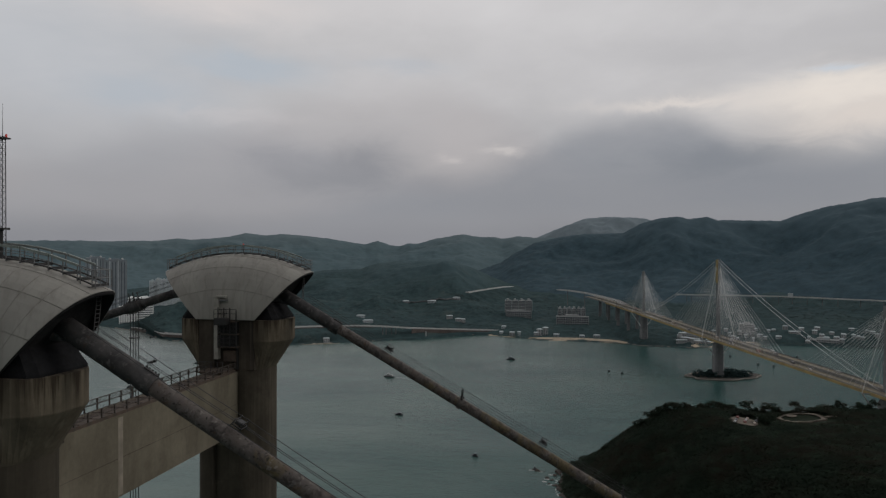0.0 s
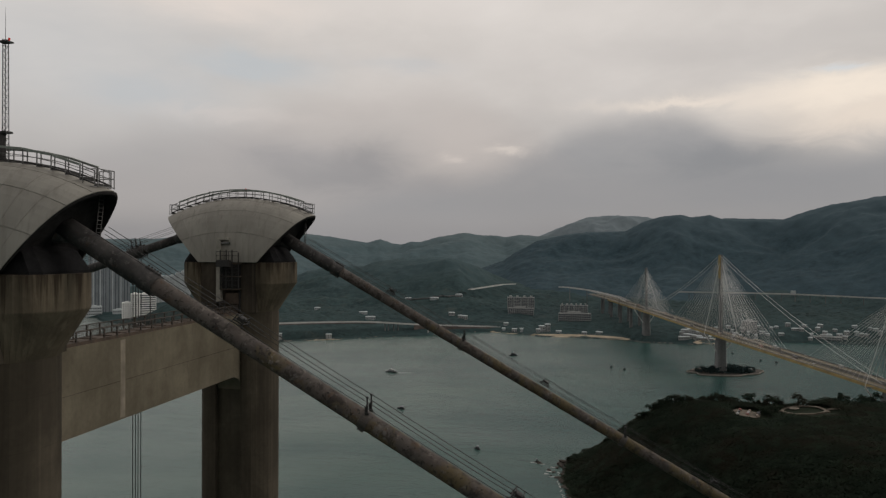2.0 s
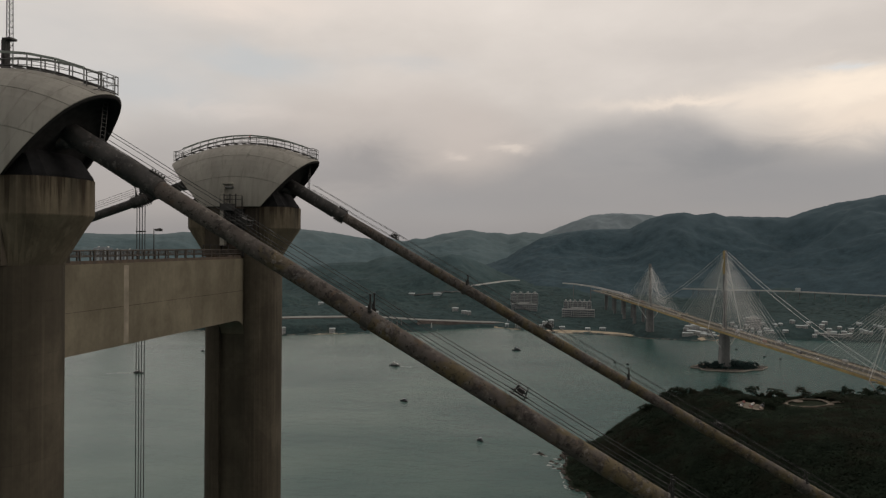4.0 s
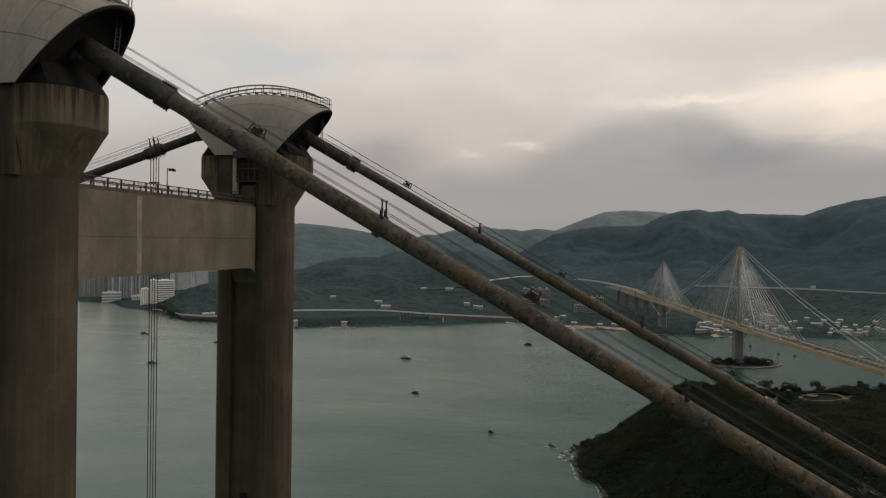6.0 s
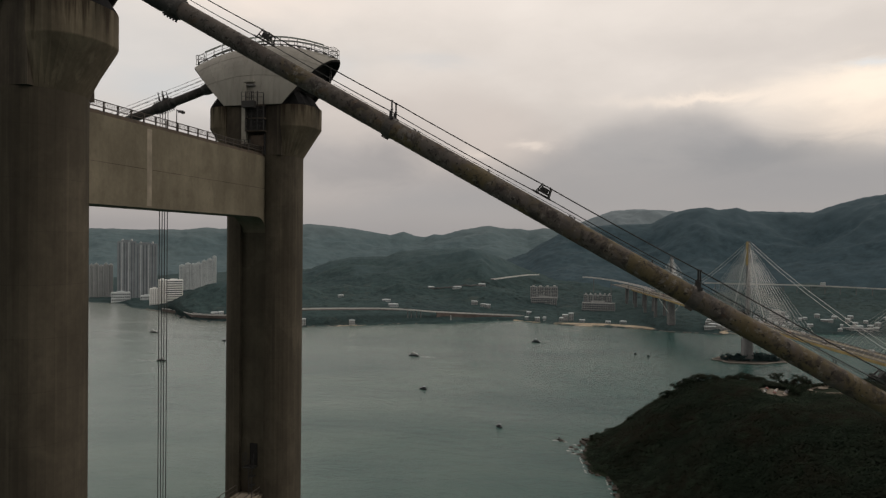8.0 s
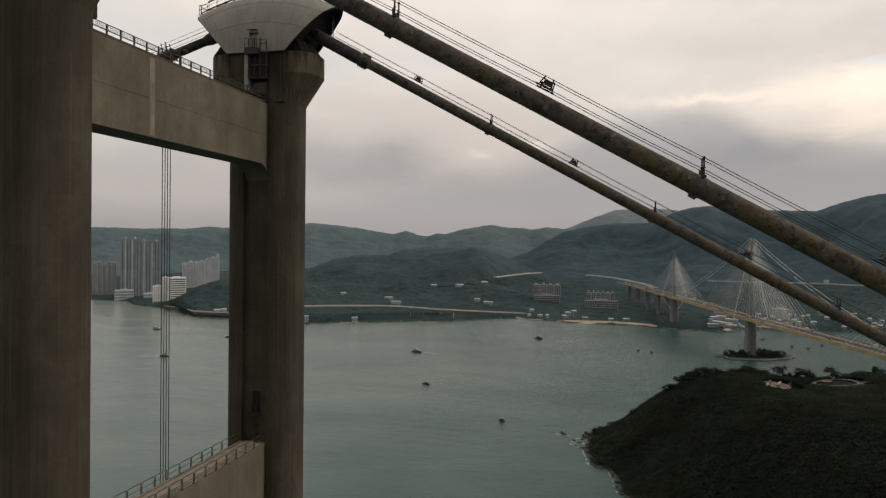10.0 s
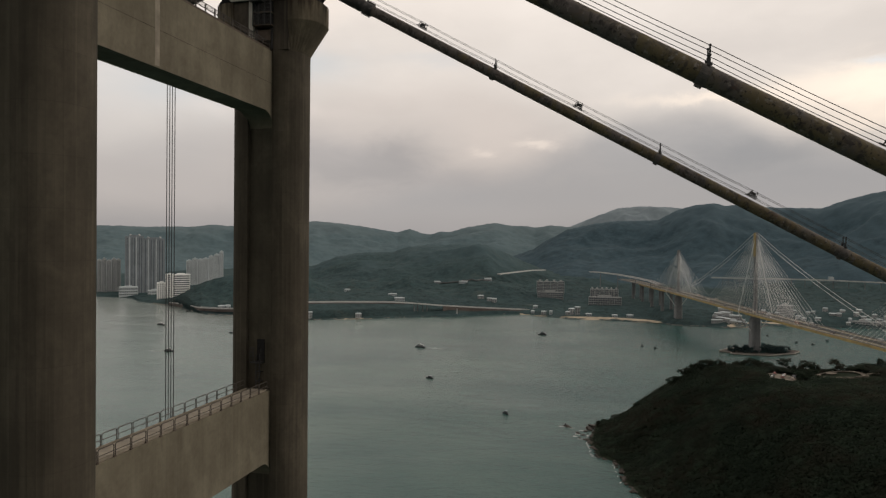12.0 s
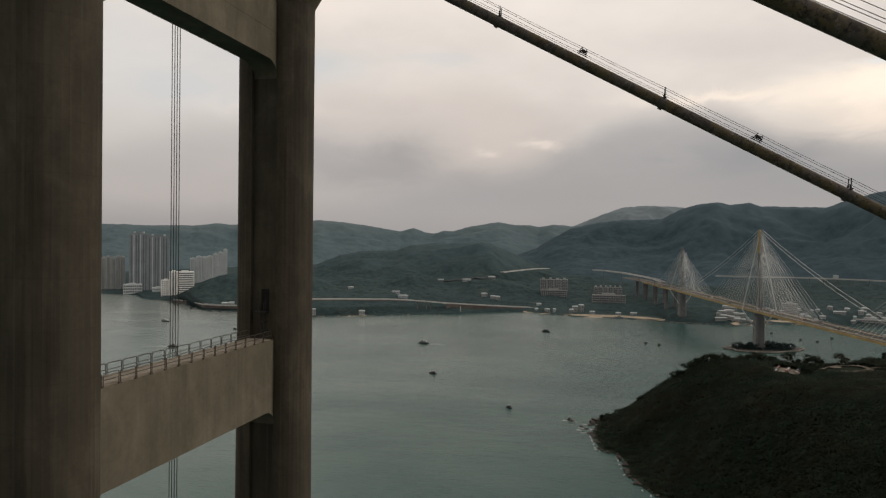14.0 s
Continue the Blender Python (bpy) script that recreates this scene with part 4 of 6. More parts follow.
prism(bm, o, [(199.2, 1, 1, TX, 0), (199.4, 1, 1, TX, 0), (200.7, 0.86, 0.9, TX, 0), (201.4, 0.72, 0.6, TX, 0)])
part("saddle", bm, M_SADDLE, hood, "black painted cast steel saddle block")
# added end walls, near-black in place of the deep shaded interior
for sg in (-1, 1):
    bm = bmesh.new()
    ring = [bm.verts.new(hood_point(sg * 0.9, v, -0.26)) for v in np.linspace(0.0, 2.0, 25)]
    back = [bm.verts.new(v.co - Vector((sg * 0.1, 0, 0))) for v in ring]
    bm.faces.new(ring), bm.faces.new(back[::-1])
    for k2 in range(25):
        bm.faces.new((ring[k2], ring[(k2 + 1) % 25], back[(k2 + 1) % 25], back[k2]))
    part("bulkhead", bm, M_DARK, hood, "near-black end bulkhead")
copy_thing(hood, pose(0, 36, 0))

# ---------------------------------------------------------------- main cables
def side_z(x, k):
    d = x - 6.5
    return (200.5 - 0.560 * d + 0.0001 * d * d) if k else (200.95 - 0.5655 * d + 0.0001 * d * d)


def main_z(x):
    d = -9.4 - x
    return 202.4 - 0.31 * d + 0.00013 * d * d


def slope_pt(x, y, k, up=0.0, out=0.0):
    """A point beside the cable: up is square to it, out across the bridge."""
    if x > 0:
        dz = (side_z(x + 0.1, k) - side_z(x - 0.1, k)) / 0.2
        z = side_z(x, k)
    else:
        dz = (main_z(x + 0.1) - main_z(x - 0.1)) / 0.2
        z = main_z(x)
    n = Vector((-dz, 0, 1)).normalized()
    return Vector((x, y + out, z)) + n * up


for k, cy in enumerate(CABLE_Y):
    cable = thing("main_cable", "thick suspension cable with peeling rusty weathered paint", "bridge cable", "main cables")
    xs = list(np.linspace(9.5, 300, 90))
    part("side_span", tube(bmesh.new(), [slope_pt(x, cy, k) for x in xs], 0.585, 24), M_CABLE, cable, "", True)
    xs = list(np.linspace(-9.0, -330, 60))
    part("main_span", tube(bmesh.new(), [slope_pt(x, cy, k) for x in xs], 0.55, 20), M_SLEEVE, cable, "dark grey main span cable", True)
    over = [slope_pt(3.0, cy, k)] + [slope_pt(x, cy, k) for x in (5.5, 7.5, 9.5, 9.52, 10.0, 10.86, 10.9)]
    part("sleeve", tube(bmesh.new(), over, [0.74, 0.74, 0.74, 0.77, 0.68, 0.68, 0.68, 0.60], 24), M_SLEEVE, cable, "dark wider sleeve where the cable leaves the hood", True)
    over = [slope_pt(x, cy, k) for x in (-6.2, -8.0, -10.2, -10.8)]
    part("sleeve", tube(bmesh.new(), over, [0.72, 0.72, 0.72, 0.58], 24), M_SLEEVE, cable, "dark wider sleeve where the cable leaves the hood", True)
    part("saddle_span", tube(bmesh.new(), [slope_pt(5.0, cy, k)] + [(TX + 2, cy, 202.0), (TX - 2, cy, 202.3)] + [slope_pt(-7.0, cy, k)], 0.55, 16), M_SLEEVE, cable, "", True)

# ---------------------------------------------------------------- fittings on the near bridge
BAND_X = [16.5 + 8.96 * i for i in range(10)]
M_ALL = {}


def shared(key, maker, smooth=False):
    """One mesh for all pieces that look alike."""
    if key not in M_ALL:
        M_ALL[key] = mesh_of(maker(bmesh.new()), key, smooth)
    return M_ALL[key]


def mk_band(bm):
    rod(bm, (-0.3, 0, 0), (0.3, 0, 0), 0.615, 24)
    for s in (-1, 1):
        box(bm, -0.28, 0.28, s * 0.57, s * 0.66, -0.1, 0.1, 0.02)
        for i in range(3):
            rod(bm, (-0.2 + 0.2 * i, s * 0.63, -0.17), (-0.2 + 0.2 * i, s * 0.63, 0.17), 0.03, 6)
    box(bm, -0.22, 0.22, -0.14, 0.14, -0.74, -0.58, 0.03)
    return bm


def mk_post(bm):
    box(bm, -0.13, 0.13, -0.08, 0.08, 0.0, 0.16, 0.01)
    box(bm, -0.045, 0.045, -0.035, 0.035, 0.1, 1.14, 0.008)
    box(bm, -0.16, 0.0, -0.025, 0.025, 0.12, 0.5, 0.008)
    for z in (0.58, 1.12):
        box(bm, -0.08, 0.08, -0.045, 0.045, z - 0.04, z + 0.04, 0.01)
    for z in (0.58, 1.12):
        rod(bm, (0, -0.09, z), (0, 0.09, z), 0.05, 8)
    return bm


def mk_clamp(bm):
    """A small trestle that holds the four hand ropes apart."""
    for y in (-0.42, 0.42):
        for s in (-1, 1):
            rod(bm, (s * 0.42, y, -0.06), (s * 0.26, y, 0.62), 0.04, 6)
        box(bm, -0.40, 0.40, y - 0.04, y + 0.04, 0.13, 0.22, 0.01)
        rod(bm, (-0.62, y, 0.0), (0.56, y, 0.0), 0.05, 6)
    for z, w in ((0.17, 0.36), (0.50, 0.28)):
        for s in (-1, 1):
            rod(bm, (s * w, -0.45, z), (s * w, 0.45, z), 0.035, 6)
    box(bm, -0.24, 0.20, -0.3, 0.3, 0.22, 0.46, 0.04)
    return bm


def along(x, cy, k, up=0.0, out=0.0):
    p = slope_pt(x, cy, k, up, out)
    q = slope_pt(x + 0.2, cy, k, up, out)
    a = math.degrees(math.atan2(q.z - p.z, 0.2))
    return Matrix.Translation(p) @ pose(0, 0, 0, 0, -a, 0)


for cable, (k, cy) in zip([o for o in scene.objects if o.name.startswith("main_cable")], enumerate(CABLE_Y)):
    for i, x in enumerate(BAND_X):
        if i % 2:
            band = part("cable_band", shared("cable_band", mk_band, False), M_BAND, cable, "" if i > 1 else "bolted steel clamp band", m=along(x, cy, k))
            for o in (-0.42, 0.42):
                part("post", shared("post", mk_post), M_POST, band, "", m=along(x, cy, k).inverted() @ Matrix.Translation(slope_pt(x, cy, k, 0.5, o)))
        else:
            part("rope_trestle", shared("rope_trestle", mk_clamp), M_POST, cable, "small dark trestle holding the hand ropes" if i == 0 else "", m=along(x, cy, k, 0.9))
    ends = [6.2, 9.0] + BAND_X + [200.0]
    for o in (-0.45, 0.45):
        for up, sag in ((1.47, 0.04), (0.9, 0.05)):
            pts = []
            for a, b in zip(ends, ends[1:]):
                for j in range(6):
                    f = j / 6
                    low = 0.0 if a < 9 else sag * 4 * f * (1 - f)
                    pts.append(slope_pt(a + (b - a) * f, cy, k, up - low, o))
            part("handrope", tube(bmesh.new(), pts, 0.022, 6), M_ROPE, cable, "thin dark hand rope")
    ends = [-9.0, -16.4, -34.4, -52.4, -70.4]
    for o in (-0.45, 0.45):
        for up in (1.55, 1.05):
            part("handrope", tube(bmesh.new(), [slope_pt(x, cy, k, up, o) for x in ends], 0.022, 6), M_ROPE, cable, "thin dark hand rope")
    # the first hanger set of the main span
    def mk_hband(bm):
        rod(bm, (-1.25, 0, 0), (1.25, 0, 0), 0.69, 24)
        for i in range(8):
            for s in (-1, 1):
                rod(bm, (-1.05 + 0.3 * i, s * 0.3, 0.6), (-1.05 + 0.3 * i, s * 0.3, 0.84), 0.06, 6)
                rod(bm, (-1.05 + 0.3 * i, s * 0.3, -0.84), (-1.05 + 0.3 * i, s * 0.3, -0.6), 0.06, 6)
        return bm
    for i in range(5):
        for s in (-1, 1):
            part("clamp_bolt", shared("clamp_bolt", lambda b: rod(b, (0, 0, -0.16), (0, 0, 0.16), 0.06, 6)), M_POST, cable, "", m=along(9.85 + 0.22 * i, cy, k, s * 0.74, 0.12))
    for s in (-1, 1):
        part("clamp_flange", shared("clamp_flange", lambda b: box(b, -0.6, 0.6, -0.09, 0.09, -0.09, 0.09, 0.02)), M_SLEEVE, cable, "", m=along(10.3, cy, k, s * 0.72, 0.0))
    hb = part("hanger_band", shared("hanger_band", mk_hband), M_SLEEVE, cable, "bolted clamp that carries the hangers", m=along(-16.4, cy, k))
    for o in (-0.42, 0.42):
        for dx in (-0.1, 0.55):
            part("post", shared("post", mk_post), M_POST, hb, "", m=pose(dx, o, 0.6))
    for dx in (-0.38, 0.38):
        for o in (-0.27, 0.27):
            bm = bmesh.new()
            rod(bm, (-16.4 + dx, cy + o, main_z(-16.4) - 0.5), (-16.4 + dx, cy + o, 72.0), 0.052, 8)
            part("hanger", bm, M_ROPE, cable, "taut vertical hanger rope")
    bm = bmesh.new()
    for z in (196.2,):
        box(bm, -16.85, -15.95, cy - 0.42, cy + 0.42, z, z + 0.16, 0.02)
    part("hanger_spreader", bm, M_POST, cable, "small clamp plate on the hangers")


def rail_run(parent_label, a, b, height, n, material, rails=(1.0, 0.55), post_r=0.04, kick=0.0, group="guard rails"):
    """A straight railing from a to b with n bays."""
    a, b = Vector(a), Vector(b)
    t = thing("guard_rail", parent_label, "railing", group)
    for i in range(n + 1):
        p = a.lerp(b, i / n)
        part("post", box(bmesh.new(), p.x - post_r, p.x + post_r, p.y - post_r, p.y + post_r, p.z, p.z + height), material, t)
    for f in rails:
        part("rail", rod(bmesh.new(), a + Vector((0, 0, height * f)), b + Vector((0, 0, height * f)), post_r * 0.8, 8), material, t)
    if kick:
        d = (b - a).normalized()
        part("kerb", box(bmesh.new(), a.x - 0.05, a.x + 0.05, a.y, b.y, a.z, a.z + kick), M_KERB, t, "rusty kerb plate")
    return t


def loop_rail(label, x, y0, y1, z, n, material, height=1.12):
    """A railing of separate round-cornered tube frames, each with a knee rail."""
    t = thing("guard_rail", label, "railing", "guard rails")
    w = (y1 - y0) / n

    def mk_frame(b):
        g, r = 0.09, 0.16
        pts = [(0, g, 0), (0, g, height - r)]
        pts += [(0, g + r - r * math.cos(a), height - r + r * math.sin(a)) for a in (0.5, 1.0, 1.5)]
        pts += [(0, w - g - r + r * math.sin(a), height - r + r * math.cos(a)) for a in (0.07, 0.6, 1.1)]
        pts += [(0, w - g, height - r), (0, w - g, 0)]
        return tube(b, pts, 0.042, 6)

    for i in range(n):
        part("rail_frame", shared("rail_frame", mk_frame), material, t, m=pose(x, y0 + w * i, z))
        part("knee_rail", shared("knee_rail", lambda b: rod(b, (0, 0.09, height * 0.5), (0, w - 0.09, height * 0.5), 0.035, 6)), material, t, m=pose(x, y0 + w * i, z))
        part("foot_plate", shared("foot_plate", lambda b: box(b, -0.08, 0.08, -0.13, 0.13, 0.0, 0.1)), M_KERB, t, m=pose(x, y0 + w * i, z))
    return t


for (z0, z1), lab in zip(BEAMS, ("weathered steel railing along the upper cross beam", "dark looped tube railing along the lower cross beam")):
    top = z1
    for x in (-0.76, -3.75):
        if top < 180:
            loop_rail(lab, x, 3.3, 32.7, top, 15, M_RAILW)
            continue
        rail = rail_run(lab, (x, 3.4, top), (x, 32.6, top), 1.1, 18, M_RAILW, (0.98, 0.55), 0.055, 0.28 if x > -1 else 0.0)
        for i in range(18):
            y = 3.4 + i * 29.2 / 18
            def mk_infill(b):
                for q in range(1, 8):
                    rod(b, (0, q * 0.2, 0.56), (0, q * 0.2, 1.06), 0.012, 4)
                for q in range(1, 4):
                    rod(b, (0, 0.05, 0.56 + 0.125 * q), (0, 1.57, 0.56 + 0.125 * q), 0.012, 4)
                return b
            part("mesh_infill", shared("mesh_infill", mk_infill), M_RAILW, rail, m=pose(x, y, top))
    bm = bmesh.new()
    box(bm, -3.2, -1.3, 3.2, 32.8, top + 0.004, top + 0.10)
    if top > 180:
        for i in range(15):
            box(bm, -3.3, -1.2, 3.9 + i * 2.0, 4.0 + i * 2.0, top + 0.004, top + 0.16)
        solo("walkway", bm, M_KERB, "brown grating walkway lying on the cross beam", "walkway", "beam walkways")
    else:
        for x in (-3.62, -1.0):
            box(bm, x, x + 0.12, 3.2, 32.8, top + 0.004, top + 0.14)
        solo("walkway", bm, M_STRIPE, "pale dusty concrete walkway lying on the cross beam", "walkway", "beam walkways")
bm = bmesh.new()
box(bm, BEAM_X[0] - 0.02, BEAM_X[0] + 0.009, 11.75, 12.4, 186.1, 192.9)
part("repair_strip", bm, M_STRIPE, [o for o in scene.objects if o.name.startswith("cross_beam")][0], "pale vertical repair strip")

# lamp post on the upper beam
lp = thing("lamp_post", "slim grey lamp post with two small floodlights on the beam", "lamp post")
part("pole", rod(bmesh.new(), (-3.5, 20.1, 193.2), (-3.5, 20.1, 196.3), 0.06, 8, 0.04), M_POST, lp)
part("arm", rod(bmesh.new(), (-3.5, 20.1, 196.2), (-3.5, 21.2, 196.35), 0.035, 8), M_POST, lp)
for y in (20.6, 21.15):
    part("floodlight", box(bmesh.new(), -3.65, -3.35, y - 0.12, y + 0.16, 196.05, 196.3, 0.03), M_POST, lp)

# walkway, rails and trays along the ridges of the hoods
def ridge_at(s, y=0.0, up=0.0):
    p = hood_point(s, 1.0, 0.03)
    return Vector((p.x, y, p.z + up))


walk_top = thing("ridge_walkway", "steel walkway with railings along the ridge of the hood", "walkway", "hood walkways")
S = np.linspace(-0.93, 0.93, 17)
bm = bmesh.new()
for y in (-0.75, 0.75):
    tube(bm, [ridge_at(s, y, 0.12) for s in S], 0.06, 6)
for s in S:
    box(bm, ridge_at(s).x - 0.05, ridge_at(s).x + 0.05, -0.8, 0.8, ridge_at(s).z - 0.02, ridge_at(s).z + 0.17)
part("walkway_frame", bm, M_POST, walk_top)
for y in (-0.8, 0.8):
    for s in S:
        p = ridge_at(s, y)
        part("post", box(bmesh.new(), p.x - 0.03, p.x + 0.03, y - 0.03, y + 0.03, p.z - 0.05, p.z + 1.05), M_GALV, walk_top)
    for up, r in ((0.98, 0.035), (0.55, 0.025)):
        part("rail", tube(bmesh.new(), [ridge_at(s, y, up) for s in S], r, 8), M_GALV, walk_top)
    for i in range(7):
        s0, s1 = -0.82 + i * 0.236, -0.82 + i * 0.236 + 0.222
        a, b = ridge_at(s0, y * 1.06, 1.0), ridge_at(s1, y * 1.06, 1.0)
        bm = bmesh.new()
        m = Matrix.Translation((a + b) / 2) @ (b - a).to_track_quat("X", "Z").to_matrix().to_4x4() @ Matrix.Diagonal(((b - a).length, 0.14, 0.16, 1))
        bmesh.ops.create_cube(bm, size=1.0, matrix=m)
        part("cable_tray", bm, M_TRAY, walk_top, "grey-green tray section on the rail")
for sgn in (-1, 1):
    p = ridge_at(sgn * 0.93)
    x0, x1 = p.x - sgn * 0.9, p.x + sgn * 0.25
    zt = p.z + 1.12
    for y in (-0.8, 0.8):
        for x in (x0, x1):
            part("guard_post", rod(bmesh.new(), (x, y, zt - 1.25), (x, y, zt), 0.035, 6), M_GALV, walk_top)
        for z in (zt, zt - 0.55, zt - 1.15):
            part("guard_bar", rod(bmesh.new(), (x0, y, z), (x1, y, z), 0.03, 6), M_GALV, walk_top)
    for z in (zt, zt - 0.55, zt - 1.15):
        part("guard_bar", rod(bmesh.new(), (x1, -0.8, z), (x1, 0.8, z), 0.03, 6), M_GALV, walk_top)
    for y in (-0.3, 0.3):
        part("guard_post", rod(bmesh.new(), (x1, y, zt - 1.15), (x1, y, zt), 0.025, 6), M_GALV, walk_top)
copy_thing(walk_top, pose(0, 36, 0))

# ladder inside the open end of each hood
lad = thing("ladder", "dark steel rung ladder inside the open hood end", "ladder", "hood ladders")
bm = bmesh.new()
for y in (0.3, 0.75):
    rod(bm, (6.0, y, 201.3), (6.0, y + 0.5, 205.0), 0.035, 6)
part("stringer", bm, M_LADDER, lad)
for i in range(13):
    f = (i + 0.5) / 13
    part("rung", rod(bmesh.new(), (6.0, 0.3 + 0.5 * f, 201.3 + 3.7 * f), (6.0, 0.75 + 0.5 * f, 201.3 + 3.7 * f), 0.028, 6), M_LADDER, lad)
copy_thing(lad, pose(0, 36, 0))

# mast on the near hood
mast = thing("lattice_mast", "slim dark lattice antenna mast with a red lamp", "antenna mast")
C = Vector((-0.92, 0.0, 206.9))
legs3 = [Vector((0.24 * math.cos(a), 0.24 * math.sin(a), 0)) for a in (0.3, 0.3 + math.tau / 3, 0.3 + 2 * math.tau / 3)]
for v in legs3:
    part("mast_leg", rod(bmesh.new(), C + v, C + v * 0.8 + Vector((0, 0, 8.6)), 0.03, 6), M_POST, mast)
bm = bmesh.new()
for i in range(20):
    z0, z1 = i * 0.43, (i + 1) * 0.43
    for j in range(3):
        a, b = legs3[j], legs3[(j + 1) % 3]
        rod(bm, C + a + Vector((0, 0, z0)), C + b + Vector((0, 0, z1)), 0.014, 4)
        rod(bm, C + a + Vector((0, 0, z1)), C + b + Vector((0, 0, z1)), 0.012, 4)
part("bracing", bm, M_POST, mast)
part("equipment_box", box(bmesh.new(), C.x - 0.42, C.x - 0.12, -0.3, 0.2, 207.0, 208.95, 0.03), M_POST, mast)
part("collar", box(bmesh.new(), C.x - 0.35, C.x + 0.35, -0.3, 0.3, 208.95, 209.1, 0.02), M_POST, mast)
part("whip", rod(bmesh.new(), C + Vector((0, 0, 8.5)), C + Vector((0, 0, 10.9)), 0.02, 6, 0.006), M_POST, mast)
part("head_plate", box(bmesh.new(), C.x - 0.35, C.x + 0.4, -0.3, 0.3, 215.3, 215.4), M_POST, mast)
part("red_lamp", rod(bmesh.new(), (C.x + 0.3, 0, 215.4), (C.x + 0.3, 0, 215.62), 0.07, 10), M_RED, mast, "small red warning lamp")
am = thing("ridge_antenna", "thin antenna and small red lamp on the hood rail", "antenna")
part("red_lamp", rod(bmesh.new(), (-1.5, 36, 207.95), (-1.5, 36, 208.2), 0.07, 8), M_RED, am, "small red warning lamp")
part("rod", rod(bmesh.new(), (-1.5, 36, 206.9), (-1.5, 36, 207.95), 0.025, 6), M_POST, am)
part("rod", rod(bmesh.new(), (-6.7, 36.6, 206.2), (-6.7, 36.6, 208.0), 0.025, 6), M_POST, am)
part("rod", rod(bmesh.new(), (-5.5, 36.6, 206.5), (-5.5, 36.6, 208.0), 0.02, 6), M_POST, am)

# duct, service platform and stains on the inner face of the far leg
for cy, s in ((36.0, -1), ):
    yf = cy + s * 2.6
    duct = thing("cable_duct", "tall pale cable duct with a hooked top on the leg", "duct")
    part("duct_body", box(bmesh.new(), -3.3, -2.72, yf - 1.15, yf - 0.6, 194.6, 201.75, 0.03), M_WHITE, duct)
    part("duct_hook", box(bmesh.new(), -3.15, -1.85, yf - 1.1, yf - 0.65, 201.85, 202.1, 0.03), M_WHITE, duct)
    part("duct_hook", box(bmesh.new(), -2.7, -1.7, yf - 1.1, yf - 0.75, 201.4, 201.6, 0.03), M_GALV, duct)
    part("bracket", box(bmesh.new(), -3.25, -2.8, yf - 0.65, yf + 0.05, 197.0, 197.2), M_POST, duct)
    part("bracket", box(bmesh.new(), -3.25, -2.8, yf - 0.65, yf + 0.5, 200.0, 200.2), M_POST, duct)
    plat = thing("service_platform", "dark caged service platform hanging on the leg", "service platform")
    for x in (-2.7, -1.95, -1.2, -0.4):
        for y in (yf - 1.25, yf - 0.1):
            part("cage_post", box(bmesh.new(), x - 0.05, x + 0.05, y - 0.05, y + 0.05, 196.0, 200.7 if x < -0.5 else 200.4), M_POST, plat)
    for z in (196.0, 197.5, 199.0):
        part("cage_floor", box(bmesh.new(), -2.72, -0.38, yf - 1.27, yf - 0.02, z, z + 0.12), M_KERB, plat)
    bm = bmesh.new()
    for i in range(16):
        x = -2.66 + 0.15 * i
        rod(bm, (x, yf - 1.27, 196.1), (x, yf - 1.27, 199.0), 0.022, 4)
    for z in (196.6, 197.1, 198.0, 198.5):
        rod(bm, (-2.7, yf - 1.27, z), (-0.4, yf - 1.27, z), 0.025, 4)
    part("cage_mesh", bm, M_POST, plat, "dark mesh front of the cage")
    # block added behind the mesh, near-black so the cage looks dark and dense
    part("back_panel", box(bmesh.new(), -2.6, -0.5, yf - 0.95, yf - 0.03, 196.15, 198.95), M_DARK, plat, "near-black panel")
    part("basket", box(bmesh.new(), -2.9, -1.3, yf - 1.9, yf - 1.25, 198.7, 199.5, 0.04), M_POST, plat, "dark solid basket")
    bm = bmesh.new()
    for x in (-2.88, -2.35, -1.85, -1.32):
        rod(bm, (x, yf - 1.88, 199.5), (x, yf - 1.88, 200.5), 0.03, 6)
    for z in (200.0, 200.5):
        rod(bm, (-2.88, yf - 1.88, z), (-1.32, yf - 1.88, z), 0.028, 6)
        rod(bm, (-2.7, yf - 1.25, z), (-0.4, yf - 1.25, z), 0.028, 6)
    part("basket_rail", bm, M_POST, plat)
    part("hoist_motor", box(bmesh.new(), -2.3, -0.7, yf - 0.8, yf - 0.02, 194.3, 195.6, 0.08), M_KERB, plat, "rust-brown hoist motor box")
    part("hoist_arm", box(bmesh.new(), -0.72, -0.5, yf - 0.6, yf - 0.02, 193.4, 195.9, 0.03), M_POST, plat)
    gang = thing("beam_gangway", "dark steel gangway at the end of the upper beam", "gangway")
    part("deck", box(bmesh.new(), -4.1, -0.9, yf - 3.4, yf - 0.5, 193.35, 193.5), M_KERB, gang)
    for x in (-4.05, -3.2, -2.4, -1.6, -0.95):
        part("post", box(bmesh.new(), x - 0.04, x + 0.04, yf - 3.4, yf - 3.32, 193.5, 194.7), M_POST, gang)
    for z in (194.1, 194.68):
        part("rail", rod(bmesh.new(), (-4.05, yf - 3.36, z), (-0.95, yf - 3.36, z), 0.03, 6), M_POST, gang)
    yw = cy - 2.55
    bm = bmesh.new()
    box(bm, -2.42, -1.62, yw - 0.05, yw + 0.06, 156.3, 158.75)
    box(bm, -2.5, -2.42, yw - 0.1, yw + 0.06, 156.25, 158.85)
    box(bm, -1.62, -1.54, yw - 0.1, yw + 0.06, 156.25, 158.85)
    box(bm, -2.5, -1.54, yw - 0.1, yw + 0.06, 158.75, 158.88)
